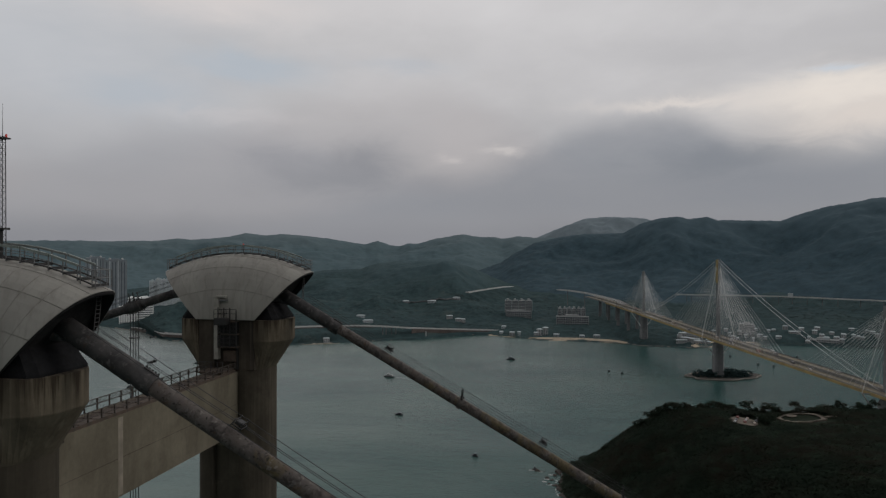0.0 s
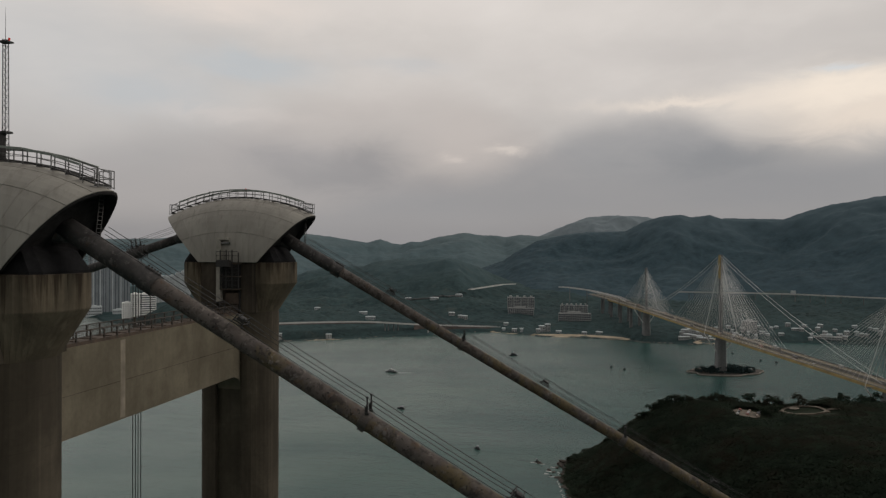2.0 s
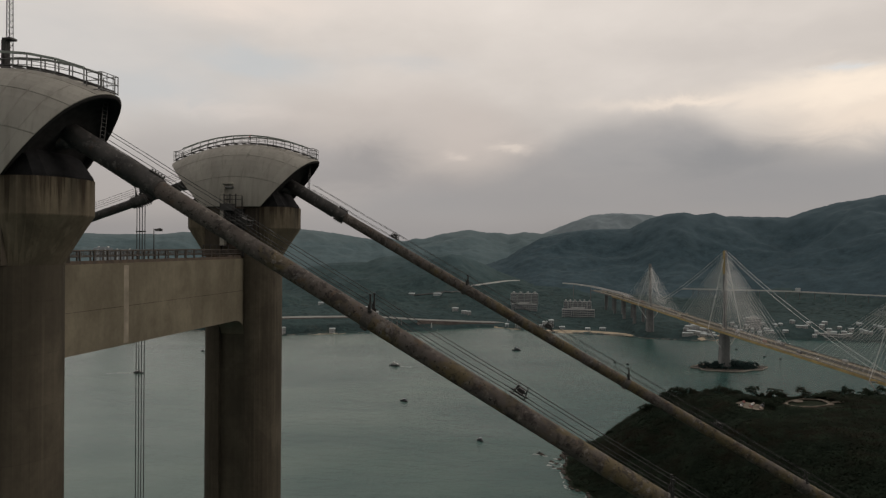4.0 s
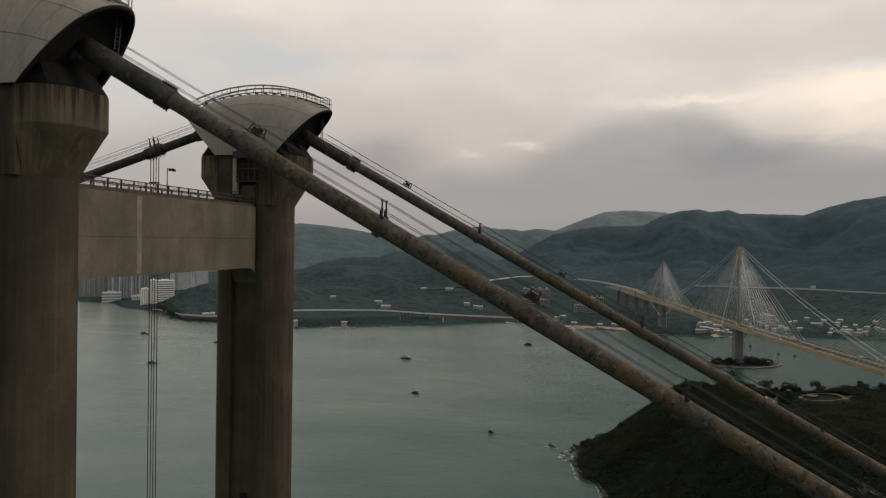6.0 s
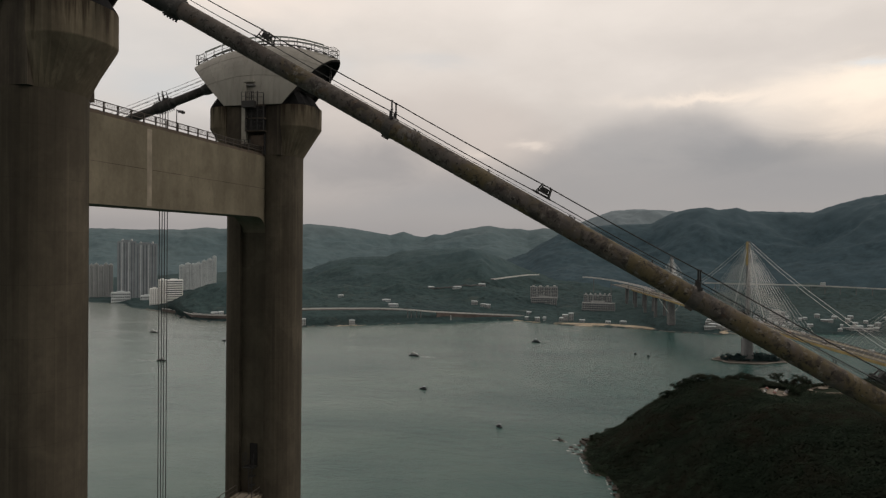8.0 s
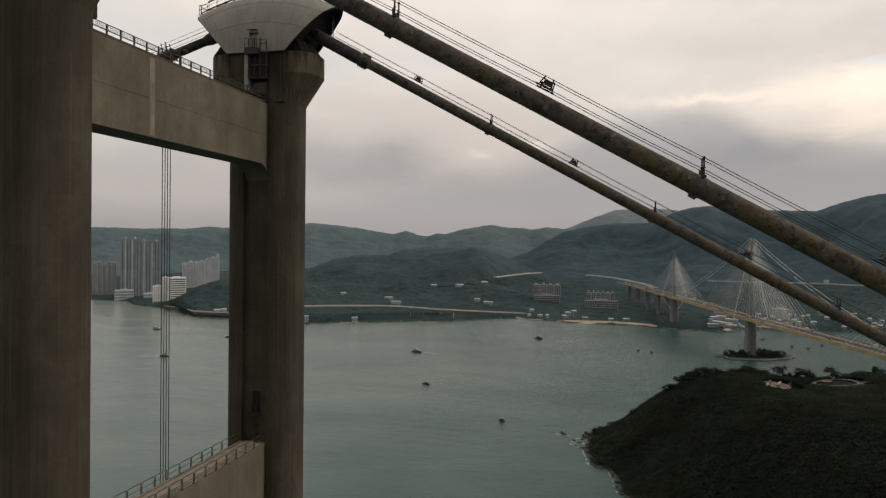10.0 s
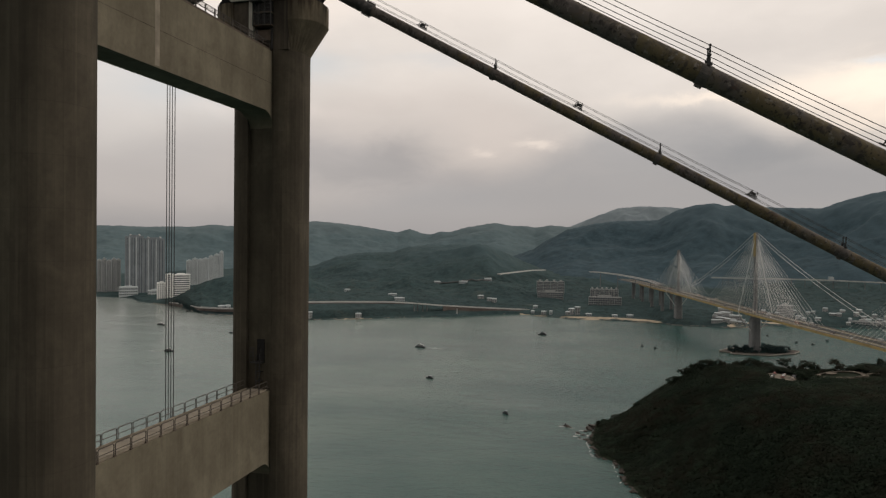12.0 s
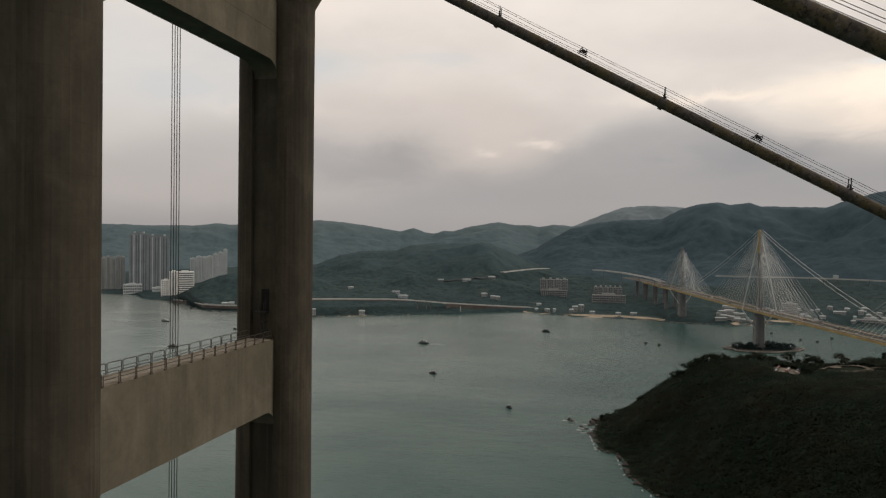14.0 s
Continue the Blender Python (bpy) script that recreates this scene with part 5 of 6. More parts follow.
    solo("access_door", bm, M_DARK, "dark steel access door high in the leg", "door")
    acc = thing("access_ladder", "dark steel ladder and railed landing below the leg door", "ladder")
    part("landing", box(bmesh.new(), -3.0, -1.5, yw - 0.95, yw - 0.01, 156.1, 156.24), M_POST, acc, "grating landing")
    for x, y in ((-2.97, yw - 0.92), (-2.97, yw - 0.4), (-2.5, yw - 0.92), (-1.53, yw - 0.92)):
        part("landing_post", rod(bmesh.new(), (x, y, 156.2), (x, y, 157.9), 0.035, 6), M_POST, acc)
    for z in (156.9, 157.4, 157.9):
        part("landing_rail", rod(bmesh.new(), (-2.97, yw - 0.92, z), (-2.3, yw - 0.92, z), 0.03, 6), M_POST, acc)
        part("landing_rail", rod(bmesh.new(), (-2.97, yw - 0.92, z), (-2.97, yw - 0.1, z), 0.03, 6), M_POST, acc)
    for x in (-2.3, -1.85):
        part("stringer", rod(bmesh.new(), (x, yw - 0.7, 152.95), (x, yw - 0.7, 157.2), 0.05, 6), M_POST, acc)
    for i in range(11):
        part("rung", rod(bmesh.new(), (-2.3, yw - 0.7, 153.2 + 0.28 * i), (-1.85, yw - 0.7, 153.2 + 0.28 * i), 0.025, 6), M_POST, acc)
    for z in (153.9, 155.0):
        part("bracket", box(bmesh.new(), -2.4, -1.75, yw - 0.72, yw - 0.01, z, z + 0.08), M_POST, acc)

# ---------------------------------------------------------------- the far cable-stayed bridge
B0, BD = Vector((264.8, 1110.4, 0)), Vector((-0.2075, 0.9782, 0))
BE = Vector((0.9782, 0.2075, 0))


def deck_z(s):
    return float(np.interp(s, [-700, -327, 0, 366, 806, 1190], [60.0, 62.6, 63.6, 67.0, 69.0, 73.0]))


def at_bridge(s, e, z):
    bend = 0.0 if s < 640 else -0.00022 * (s - 640) ** 2
    return B0 + BD * s + BE * (e + bend) + Vector((0, 0, z))


def ribbon(bm, s0, s1, step, e0, e1, up0, up1):
    """A deck strip: a box section that follows the bridge line."""
    rings = []
    for s in np.arange(s0, s1 + 0.1, step):
        z = deck_z(s)
        rings.append([bm.verts.new(at_bridge(s, e, z + u)) for e, u in ((e0, up0), (e1, up0), (e1, up1), (e0, up1))])
    for a, b in zip(rings, rings[1:]):
        for k in range(4):
            bm.faces.new((a[k], a[(k + 1) % 4], b[(k + 1) % 4], b[k]))
    bm.faces.new(rings[0][::-1])
    bm.faces.new(rings[-1])
    return bm


far = thing("cable_stayed_bridge", "three-tower cable-stayed road bridge with white stays and yellow edges", "bridge")
for sgn, lab in ((-1, "carriageway nearest the open channel"), (1, "carriageway on the inland side")):
    cw = part("carriageway", ribbon(bmesh.new(), -560, 840, 20, sgn * 2.6, sgn * 17.2, -1.2, 0.0), M_DECK, far, "brown-grey asphalt carriageway")
    part("edge_girder", ribbon(bmesh.new(), -560, 640, 20, sgn * 17.25, sgn * 18.0, -2.7, 0.35), M_YELLOW, cw, "yellow painted edge girder")
    part("edge_girder", ribbon(bmesh.new(), 640, 840, 20, sgn * 17.25, sgn * 17.9, -1.6, 0.9), M_PIER, cw, "pale concrete parapet")
    part("barrier", ribbon(bmesh.new(), -560, 840, 20, sgn * 16.6, sgn * 16.9, 0.02, 1.2), M_PIER, cw, "pale side barrier")
    part("barrier", ribbon(bmesh.new(), -560, 840, 20, sgn * 3.0, sgn * 3.4, 0.02, 1.2), M_PIER, cw, "pale side barrier")
    part("lane_line", ribbon(bmesh.new(), -560, 840, 20, sgn * 9.9, sgn * 10.15, 0.01, 0.03), M_WALLW, cw, "white lane line")
GIRDER = shared("cross_girder", lambda b: box(b, -0.5, 0.5, -17.2, 17.2, -1.1, 0.0))
for i in range(30):
    s = -380 + 27 * i
    part("cross_girder", GIRDER, M_YELLOW, far, m=Matrix.Translation(at_bridge(s, 0, deck_z(s) - 1.25)) @ pose(0, 0, 0, 0, 0, math.degrees(math.atan2(BD.y, BD.x))))
UNIT = shared("stay", lambda b: rod(b, (0, 0, -0.5), (0, 0, 0.5), 1.0, 6))


def strut(name, a, b, r, material, parent, label=""):
    d = b - a
    m = Matrix.Translation((a + b) / 2) @ d.to_track_quat("Z", "Y").to_matrix().to_4x4() @ Matrix.Diagonal((r, r, d.length, 1))
    key = name + material.name
    if key not in M_ALL:
        M_ALL[key] = UNIT.copy()
        M_ALL[key].materials.clear()
    return part(name, M_ALL[key], material, parent, label, m=m)


TOWERS = ((0.0, 190.0, 5.5, 14), (381.7, 157.5, 9.0, 14), (-405.0, 150.0, 2.0, 14))
for s0, ztop, zbase, nst in TOWERS:
    dz = deck_z(s0)
    sq = [(-1, -0.7), (-0.7, -1), (0.7, -1), (1, -0.7), (1, 0.7), (0.7, 1), (-0.7, 1), (-1, 0.7)]
    bm = bmesh.new()
    rings = []
    for z, ha, he in ((zbase - 6, 9.0, 7.6), (zbase + 14, 8.6, 7.0), (dz - 12, 8.4, 6.6), (dz - 1.4, 5.0, 2.4), (dz + 30, 4.4, 2.3), (ztop - 6, 4.0, 2.2), (ztop, 2.6, 1.6)):
        rings.append([bm.verts.new(at_bridge(s0 + u * ha, v * he, z)) for u, v in sq])
    for a, b in zip(rings, rings[1:]):
        for k in range(8):
            bm.faces.new((a[k], a[(k + 1) % 8], b[(k + 1) % 8], b[k]))
    bm.faces.new(rings[0][::-1])
    bm.faces.new(rings[-1])
    pylon = part("pylon", bm, M_PIER, far, "slender grey concrete pylon")
    bm = bmesh.new()
    hh = ztop - dz
    r2 = [[bm.verts.new(at_bridge(s0 + u, e, z)) for u, e in ((-3.4, -2.75), (3.4, -2.75), (3.4, -1.6), (-3.4, -1.6))] for z in (dz + (0.7 if s0 == 0 else 0.84) * hh, ztop - 1)]
    for k in range(4):
        bm.faces.new((r2[0][k], r2[0][(k + 1) % 4], r2[1][(k + 1) % 4], r2[1][k]))
    bm.faces.new(r2[0][::-1]), bm.faces.new(r2[1])
    part("anchor_head", bm, M_YELLOW if s0 == 0 else M_PIER, pylon, "yellow painted anchor box at the top" if s0 == 0 else "pale anchor box at the top")
    for sg in (-1, 1):
        strut("stabilising_cable", at_bridge(s0, sg * 1.5, ztop - 9), at_bridge(s0, sg * 26.5, dz - 0.5), 0.5 if s0 == 0 else 0.34, M_BRACE, pylon, "pale transverse stabilising cable")
        strut("strut", at_bridge(s0, sg * 26.5, dz - 0.5), at_bridge(s0, sg * 6.0, max(zbase + 6, dz - 30)), 0.75, M_BRACE, pylon, "raking strut under the deck")
        strut("outrigger", at_bridge(s0, sg * 3.0, dz - 1.9), at_bridge(s0, sg * 26.8, dz - 0.8), 0.7, M_PIER, pylon, "cross arm at deck level")
    for sg in (-1, 1):
        for e_d, e_t in ((-16.2, -1.8), (-3.6, -0.8), (3.6, 0.8), (16.2, 1.8)):
            for i in range(nst):
                sd_ = sg * (20 + i * (165 - 0 if s0 == 0 else 130) / nst)
                zt = dz + hh * (0.56 + 0.40 * (i + 0.5) / nst)
                strut("stay", at_bridge(s0 + sg * 2.5, e_t, zt), at_bridge(s0 + sd_, e_d, deck_z(s0 + sd_) + 0.2), 0.13 if s0 == 0 else 0.09, M_STAY, pylon)
for s1 in (381.7, -405.0):
    for e in (-3.6, 3.6):
        g = 1 if s1 > 0 else -1
        top_end, low_end = at_bridge(3 * g, e * 0.7, 188), at_bridge(s1 - 6 * g, e * 1.4, deck_z(s1) + 1.5)
        pts = [top_end.lerp(low_end, f) - Vector((0, 0, 38 * f * (1 - f))) for f in np.linspace(0, 1, 15)]
        part("longitudinal_cable", tube(bmesh.new(), pts, 0.22, 6), M_BRACE, far, "heavy pale stabilising cable between towers", True)
PIER_M = shared("pier", lambda b: box(b, -2.4, 2.4, -3.2, 3.2, -70, 0.0, 0.5))
turn = pose(0, 0, 0, 0, 0, math.degrees(math.atan2(BD.y, BD.x)))
for i, s in enumerate((462, 548, 634, 720)):
    for e in (-10, 10):
        part("pier", PIER_M, M_PIER, far, "tall concrete approach pier" if i == 0 else "", m=Matrix.Translation(at_bridge(s, e, deck_z(s) - 1.2)) @ turn)

# vehicles on the far bridge
def mk_car_body(bm):
    box(bm, -2.2, 2.2, -0.9, 0.9, 0.35, 0.95, 0.12)
    box(bm, -1.3, 1.2, -0.8, 0.8, 0.9, 1.5, 0.15)
    return bm


def mk_van(bm):
    box(bm, -4.4, 2.6, -1.2, 1.2, 0.6, 3.2, 0.12)
    box(bm, 2.65, 4.4, -1.15, 1.15, 0.5, 2.6, 0.2)
    return bm


WHEEL = lambda b: rod(b, (0, -0.12, 0), (0, 0.12, 0), 0.34, 10)
rr = random.Random(4)
for i in range(34):
    s = rr.uniform(-330, 560)
    sg = rr.choice((-1, 1))
    e = sg * rr.choice((5.6, 8.4, 11.8, 14.8))
    big_one = rr.random() < 0.35
    v = thing("lorry" if big_one else "car", "box lorry driving on the far bridge" if big_one else "car driving on the far bridge", "vehicle", "traffic on the far bridge",
              m=Matrix.Translation(at_bridge(s, e, deck_z(s) + 0.03)) @ turn @ pose(0, 0, 0, 0, 0, 0 if sg > 0 else 180))
    part("body", shared("van_body" if big_one else "car_body", mk_van if big_one else mk_car_body), M_CAR, v)
    for x in ((-2.8, 3.2) if big_one else (-1.35, 1.35)):
        for y in ((-1.05, 1.05) if big_one else (-0.8, 0.8)):
            part("wheel", shared("wheel", WHEEL), M_TYRE, v, m=pose(x, y, 0.34))

# reef under the middle tower
th = np.linspace(0, math.tau, 73)
rad = np.linspace(0, 1, 12)
T, Rr = np.meshgrid(th, rad, indexing="ij")
wob = 1 + 0.10 * np.sin(3 * T + 1) + 0.06 * np.sin(7 * T)
lx, ly = 58 * Rr * np.cos(T) * wob, 30 * Rr * np.sin(T) * wob
hz = 2.2 * (1 - Rr ** 9) + 1.4 * vnoise(lx / 5 + 40, ly / 5 + 40) * (1 - Rr) - 0.8 * (Rr > 0.99)
cx, cyy = 272.0, 1114.0
me = grid_mesh("reef", np.stack([cx + lx * 1.0 - ly * 0.25, cyy + ly + lx * 0.28, hz], -1))
solo("reef_island", me, M_ROCK, "small rocky reef with a stone rim around the tower foot", "island", kind="structure")
rs2 = np.random.RandomState(11)
q = rs2.uniform(-1, 1, (520, 2))
q = q[(np.hypot(q[:, 0], q[:, 1]) < 0.92) & (np.hypot(q[:, 0] * 50 + 8, q[:, 1] * 24 + 4) > 9)]
rx, ry = 50 * q[:, 0], 24 * q[:, 1]
cc = np.stack([cx + rx - ry * 0.25, cyy + ry + rx * 0.28, 2.6 + rs2.rand(len(q)) ** 3 * 11.0 * (1 - 0.5 * np.hypot(q[:, 0], q[:, 1]))], -1)
rd = 1.6 + 1.8 * rs2.rand(len(q), 1) * np.array([[1, 1, 1.3]])
rim = []
for a in np.linspace(0, math.tau, 73):
    w_ = (1 + 0.10 * math.sin(3 * a + 1) + 0.06 * math.sin(7 * a)) * 0.985
    u_, v_ = 58 * math.cos(a) * w_, 30 * math.sin(a) * w_
    rim.append((cx + u_ - v_ * 0.25, cyy + v_ + u_ * 0.28, 1.0))
solo("reef_kerb", tube(bmesh.new(), rim, 1.25, 6), M_STONE, "pale stone kerb around the reef's waterline", "kerb", kind="structure")
solo("reef_shrubs", leaf_cloud("reef_shrubs", cc, rd, 34, 0.8, 13), M_LEAF2, "low dark shrubs growing on the reef", "shrubs", kind="stuff")

# ---------------------------------------------------------------- far shore: buildings
def sited(az, r, z=None):
    x, y = polar(az, r)
    return Matrix.Translation((float(x), float(y), float(land_h(az, r)) if z is None else z)) @ pose(0, 0, 0, 0, 0, -az)


def block(name, label, az, r, w, d, z0, z1, floors, bays, wall, group="", slab=True, fin=0.7, band=1.0, off=0.0):
    """A building: glass core, floor bands and upright fins as pieces of their own, roof house on top."""
    h = z1 - z0
    t = thing(name, label, "building", group, m=sited(az, r, z0) @ pose(off, 0, 0))
    part("core", box(bmesh.new(), -w / 2, w / 2, -d / 2, d / 2, -8, h), M_GLASS, t, "dark window bands")
    fl = h / floors
    if slab:
        key = "slab%s" % label + str((w, d))
        sl = shared(key, lambda b: box(b, -w / 2 - 0.5, w / 2 + 0.5, -d / 2 - 0.5, d / 2 + 0.5, 0, fl * 0.45 * band))
        for i in range(floors + 1):
            part("floor_band", sl, wall, t, m=pose(0, 0, i * fl - fl * 0.2))
    else:
        part("parapet", box(bmesh.new(), -w / 2 - 0.4, w / 2 + 0.4, -d / 2 - 0.4, d / 2 + 0.4, h - 3, h + 1.2), wall, t)
    fw = w / bays * fin / 2
    key = "fin" + label + str((w, h))
    fn = shared(key, lambda b: box(b, -fw, fw, -d / 2 - 0.75, d / 2 + 0.75, -8, h + 0.6))
    for i in range(bays + 1):
        part("fin", fn, wall, t, m=pose(-w / 2 + w * i / bays, 0, 0))
    sd2 = shared(key + "s", lambda b: box(b, -w / 2 - 0.7, w / 2 + 0.7, -0.8, 0.8, -8, h + 0.5))
    for yy in (-d / 3, 0, d / 3):
        part("side_fin", sd2, wall, t, m=pose(0, yy, 0))
    part("roof_house", box(bmesh.new(), -w * 0.22, w * 0.2, -d * 0.25, d * 0.25, h, h + 4.5), wall, t)
    return t


# the town on the bay
for off, w, zt in ((-27.8, 46, 176), (25.4, 55, 169)):
    t = block("apartment_tower", "dark grey high-rise apartment tower with vertical ribs", -37.62, 2215, w, 30, 8, zt, 30, 7, M_WALLD, "high-rise pair", False, 0.72, off=off)
    for x in (-w * 0.28, w * 0.12):
        part("pale_strip", box(bmesh.new(), x - 1.2, x + 1.2, -16.4, -15.9, -8, zt - 10), M_WALLG, t, "pale vertical service strip")
    part("roof_band", box(bmesh.new(), -w / 2 - 1, w / 2 + 1, -16, 16, zt - 12.5, zt - 7.4), M_WALLD, t, "plain band below the roof")
    for x in (-w / 2 + 12, w / 2 - 10):
        bm = bmesh.new()
        bmesh.ops.create_uvsphere(bm, u_segments=12, v_segments=8, radius=3.6)
        part("roof_dome", bm, M_WALLW, t, "white roof dome", True, pose(x, 0, zt - 8 + 3))
for i, (x, w, zt) in enumerate(((-26, 10, 103), (-13, 10, 106), (0, 10, 101), (13, 10, 106), (26, 10, 104))):
    block("apartment_tower", "pale grey apartment tower with vertical ribs", -40.1, 2285, w, 22, 6, zt, 30, 3, M_WALLW, "bayside slab towers", False, 0.7, off=x)
for i, (x, w, zt) in enumerate(((-44, 16, 97), (-27, 15, 103), (-10, 15, 101), (7, 16, 104), (25, 14, 112), (42, 13, 118), (57, 10, 127))):
    block("apartment_tower", "hazy grey apartment tower behind the wooded point", -33.3, 2390, w, 24, 4, zt, 30, 4, M_WALLG, "towers behind the point", False, 0.8, off=x)
block("office_block", "white office block with long dark window bands", -35.15, 1985, 45, 26, 12, 71, 10, 1, M_OFFICE, "", True, 0.04, 1.15, off=6)
block("office_core", "white stair and lift core of the office block", -35.8, 1984, 20, 24, 12, 72, 12, 5, M_OFFICE, "", True, 0.5, 1.2)
block("office_wing", "lower white wing of the office block", -36.2, 1985, 22, 22, 12, 49, 7, 4, M_OFFICE, "", True, 0.45, 1.1, off=-6)
block("podium_building", "low pale podium building with pillars on the waterfront", -38.75, 2150, 48, 26, 4, 28, 3, 10, M_WALLG, "", True, 0.3)
block("podium_building", "low pale building with arched front on the waterfront", -36.95, 2120, 30, 22, 4, 19, 2, 7, M_WALLG, "", True, 0.4)
# terraces above the beach
for i in range(4):
    block("apartment_block", "grey apartment block with white framed balconies", -4.66, 1830, 15.5, 14, 42, 66, 6, 3, M_WALLW, "hillside apartment row", True, 0.16, 0.5, off=-28 + i * 18.6)
block("apartment_block", "long lower apartment row with white balconies", -4.66, 1812, 66, 12, 19, 39, 4, 12, M_WALLW, "hillside apartment row", True, 0.16, 0.5)
for i in range(6):
    block("terrace_house", "narrow white terrace house with a pointed roof bay", -0.19, 1735, 8.6, 12, 38, 55, 4, 2, M_WALLW, "beach terrace houses", True, 0.16, 0.4, off=-31 + i * 11.6)
block("podium_building", "white terrace podium with dark openings", -0.19, 1712, 78, 13, 21, 37, 3, 14, M_WALLW, "", True, 0.15, 0.5)


def house(az, r, w, d, h, wall=None, tint="white", group="shore houses", lift=0.0):
    """A small far house: walls, hipped roof, window strips, door."""
    wall = wall or M_WALLW
    t = thing("house", "small %s house among the trees on the far shore" % tint, "house", group, m=sited(az, r) @ pose(0, 0, lift))
    part("wall", box(bmesh.new(), -w / 2, w / 2, -d / 2, d / 2, -4, h), wall, t)
    bm = bmesh.new()
    o = [(-w / 2 - 0.6, -d / 2 - 0.6), (w / 2 + 0.6, -d / 2 - 0.6), (w / 2 + 0.6, d / 2 + 0.6), (-w / 2 - 0.6, d / 2 + 0.6)]
    prism(bm, o, [(h + 0.003, 1, 1, 0, 0), (h + 0.5, 1, 1, 0, 0), (h + 1.8, 0.55, 0.2, 0, 0)])
    part("roof", bm, M_WALLG, t, "grey roof")
    n = max(2, int(w / 4))
    for f in range(max(1, int(h / 3.4))):
        for i in range(n):
            x = -w / 2 + w * (i + 0.5) / n
            part("window", box(bmesh.new(), x - w / n * 0.3, x + w / n * 0.3, -d / 2 - 0.08, -d / 2 + 0.3, f * 3.3 + 0.9, f * 3.3 + 2.5), M_GLASS, t)
    return t


rr = random.Random(9)
for az, r, w, h in ((-10.5, 1746, 20, 8), (-9.75, 1716, 17, 8), (-9.35, 1712, 14, 10), (-18.0, 1720, 26, 5), (-17.4, 1630, 30, 6), (-20.86, 1486, 16, 9), (-24.9, 1476, 14, 16),
                    (-31.9, 1640, 20, 6), (-31.4, 1634, 13, 7), (-2.9, 1590, 16, 16), (-2.4, 1600, 14, 20), (-3.2, 1576, 12, 9), (-6.1, 1606, 10, 6), (-5.2, 1588, 14, 8), (-4.6, 1590, 9, 7), (-1.5, 1578, 16, 5), (0.6, 1574, 14, 5),
                    (-21.8, 1800, 18, 5), (-12.0, 1880, 30, 5), (-9.9, 1925, 26, 6), (-14.2, 1925, 22, 5), (1.8, 1580, 18, 5), (-5.9, 1650, 14, 6)):
    house(az, r, w * 0.8, 10, h * 0.85, M_WALLW if h > 7 else M_WALLG, "white" if h > 7 else "grey")
for az, r, w, h in ((8.3, 1518, 15, 5), (8.7, 1524, 17, 7), (9.1, 1530, 14, 6), (9.6, 1540, 15, 6), (8.5, 1546, 16, 9), (9.0, 1552, 18, 10), (9.5, 1562, 15, 9), (8.8, 1575, 16, 13), (9.3, 1580, 15, 14), (10.0, 1570, 12, 9)):
    house(az, r, w, 10, h, M_WALLW, "white terraced", "terraced houses below the bridge")
for i in range(52):
    az = 8.3 + i * 0.28 + rr.uniform(-0.12, 0.12)
    r = float(np.interp(az, SHORE_AZ, SHORE_R)) + rr.uniform(20, 110)
    white = rr.random() < 0.6
    house(az, r, rr.uniform(4.5, 11), rr.uniform(6, 11), rr.uniform(3, 8), M_WALLW if white else M_WALLG, "white" if white else "grey", "village houses")
block("hotel", "white stepped waterside apartment block", 13.2, 1665, 30, 16, 18, 37, 5, 8, M_WALLW, "", True, 0.15, 0.8)
block("boat_shed", "long low white shed on the far waterfront", 18.4, 1660, 56, 14, 4, 12, 2, 12, M_WALLW, "", True, 0.3, 0.9)


# ---------------------------------------------------------------- far shore: roads, walls, beaches
def strip_pts(rows):
    """Points along a run of (bearing, distance, height), eased to many small steps."""
    a = np.array(rows, float)
    u0 = np.linspace(0, 1, len(a))
    u = np.linspace(0, 1, 10 * (len(a) - 1) + 1)
    az_, r_, z_ = (np.interp(u, u0, a[:, i]) for i in range(3))
    x, y = polar(az_, r_)
    return np.stack([x, y, z_], -1)


def swept(bm, P, half, up0, up1, side=0.0):
    rings = []
    for i, p in enumerate(P):
        t = P[min(i + 1, len(P) - 1)] - P[max(i - 1, 0)]
        n = np.array([t[1], -t[0], 0]) / np.hypot(t[0], t[1])
        c = p + n * side
        rings.append([bm.verts.new(c + n * e + np.array([0, 0, z])) for e, z in ((-half, up0), (half, up0), (half, up1), (-half, up1))])
    for a, b in zip(rings, rings[1:]):
        for k in range(4):
            bm.faces.new((a[k], a[(k + 1) % 4], b[(k + 1) % 4], b[k]))
    bm.faces.new(rings[0][::-1])
    bm.faces.new(rings[-1])
    return bm


shared("column", lambda b: rod(b, (0, 0, -1), (0, 0, 0), 1.0, 10))


def road(name, label, rows, half, wall_h=0.0, cols=(), kind="structure", thick=1.2, edge=None, on_land=False):
    P = strip_pts(rows)
    if on_land:
        P[:, 2] = land_h(*to_polar(P[:, 0], P[:, 1])) + 1.8
    ob = solo(name, swept(bmesh.new(), P, half, -1.2, 0.0), M_ROAD, label, "road", kind=kind)
    for side in (-1, 1):
        part("parapet", swept(bmesh.new(), P, 0.3, -1.3, 1.1, side * (half + 0.35)), edge or M_PARAPET, ob, "pale parapet")
    if wall_h:
        part("retaining_wall", swept(bmesh.new(), P, 0.6, -wall_h, -0.95, half + 0.1), M_RETAIN, ob, "brown stone retaining wall")
    for f, hgt in cols:
        p = P[int(f * (len(P) - 1))]
        part("column", M_ALL["column"], M_PIER, ob, "", m=Matrix.Translation(p + np.array([0, 0, -1.2])) @ Matrix.Diagonal((thick, thick, hgt, 1)))
    return ob


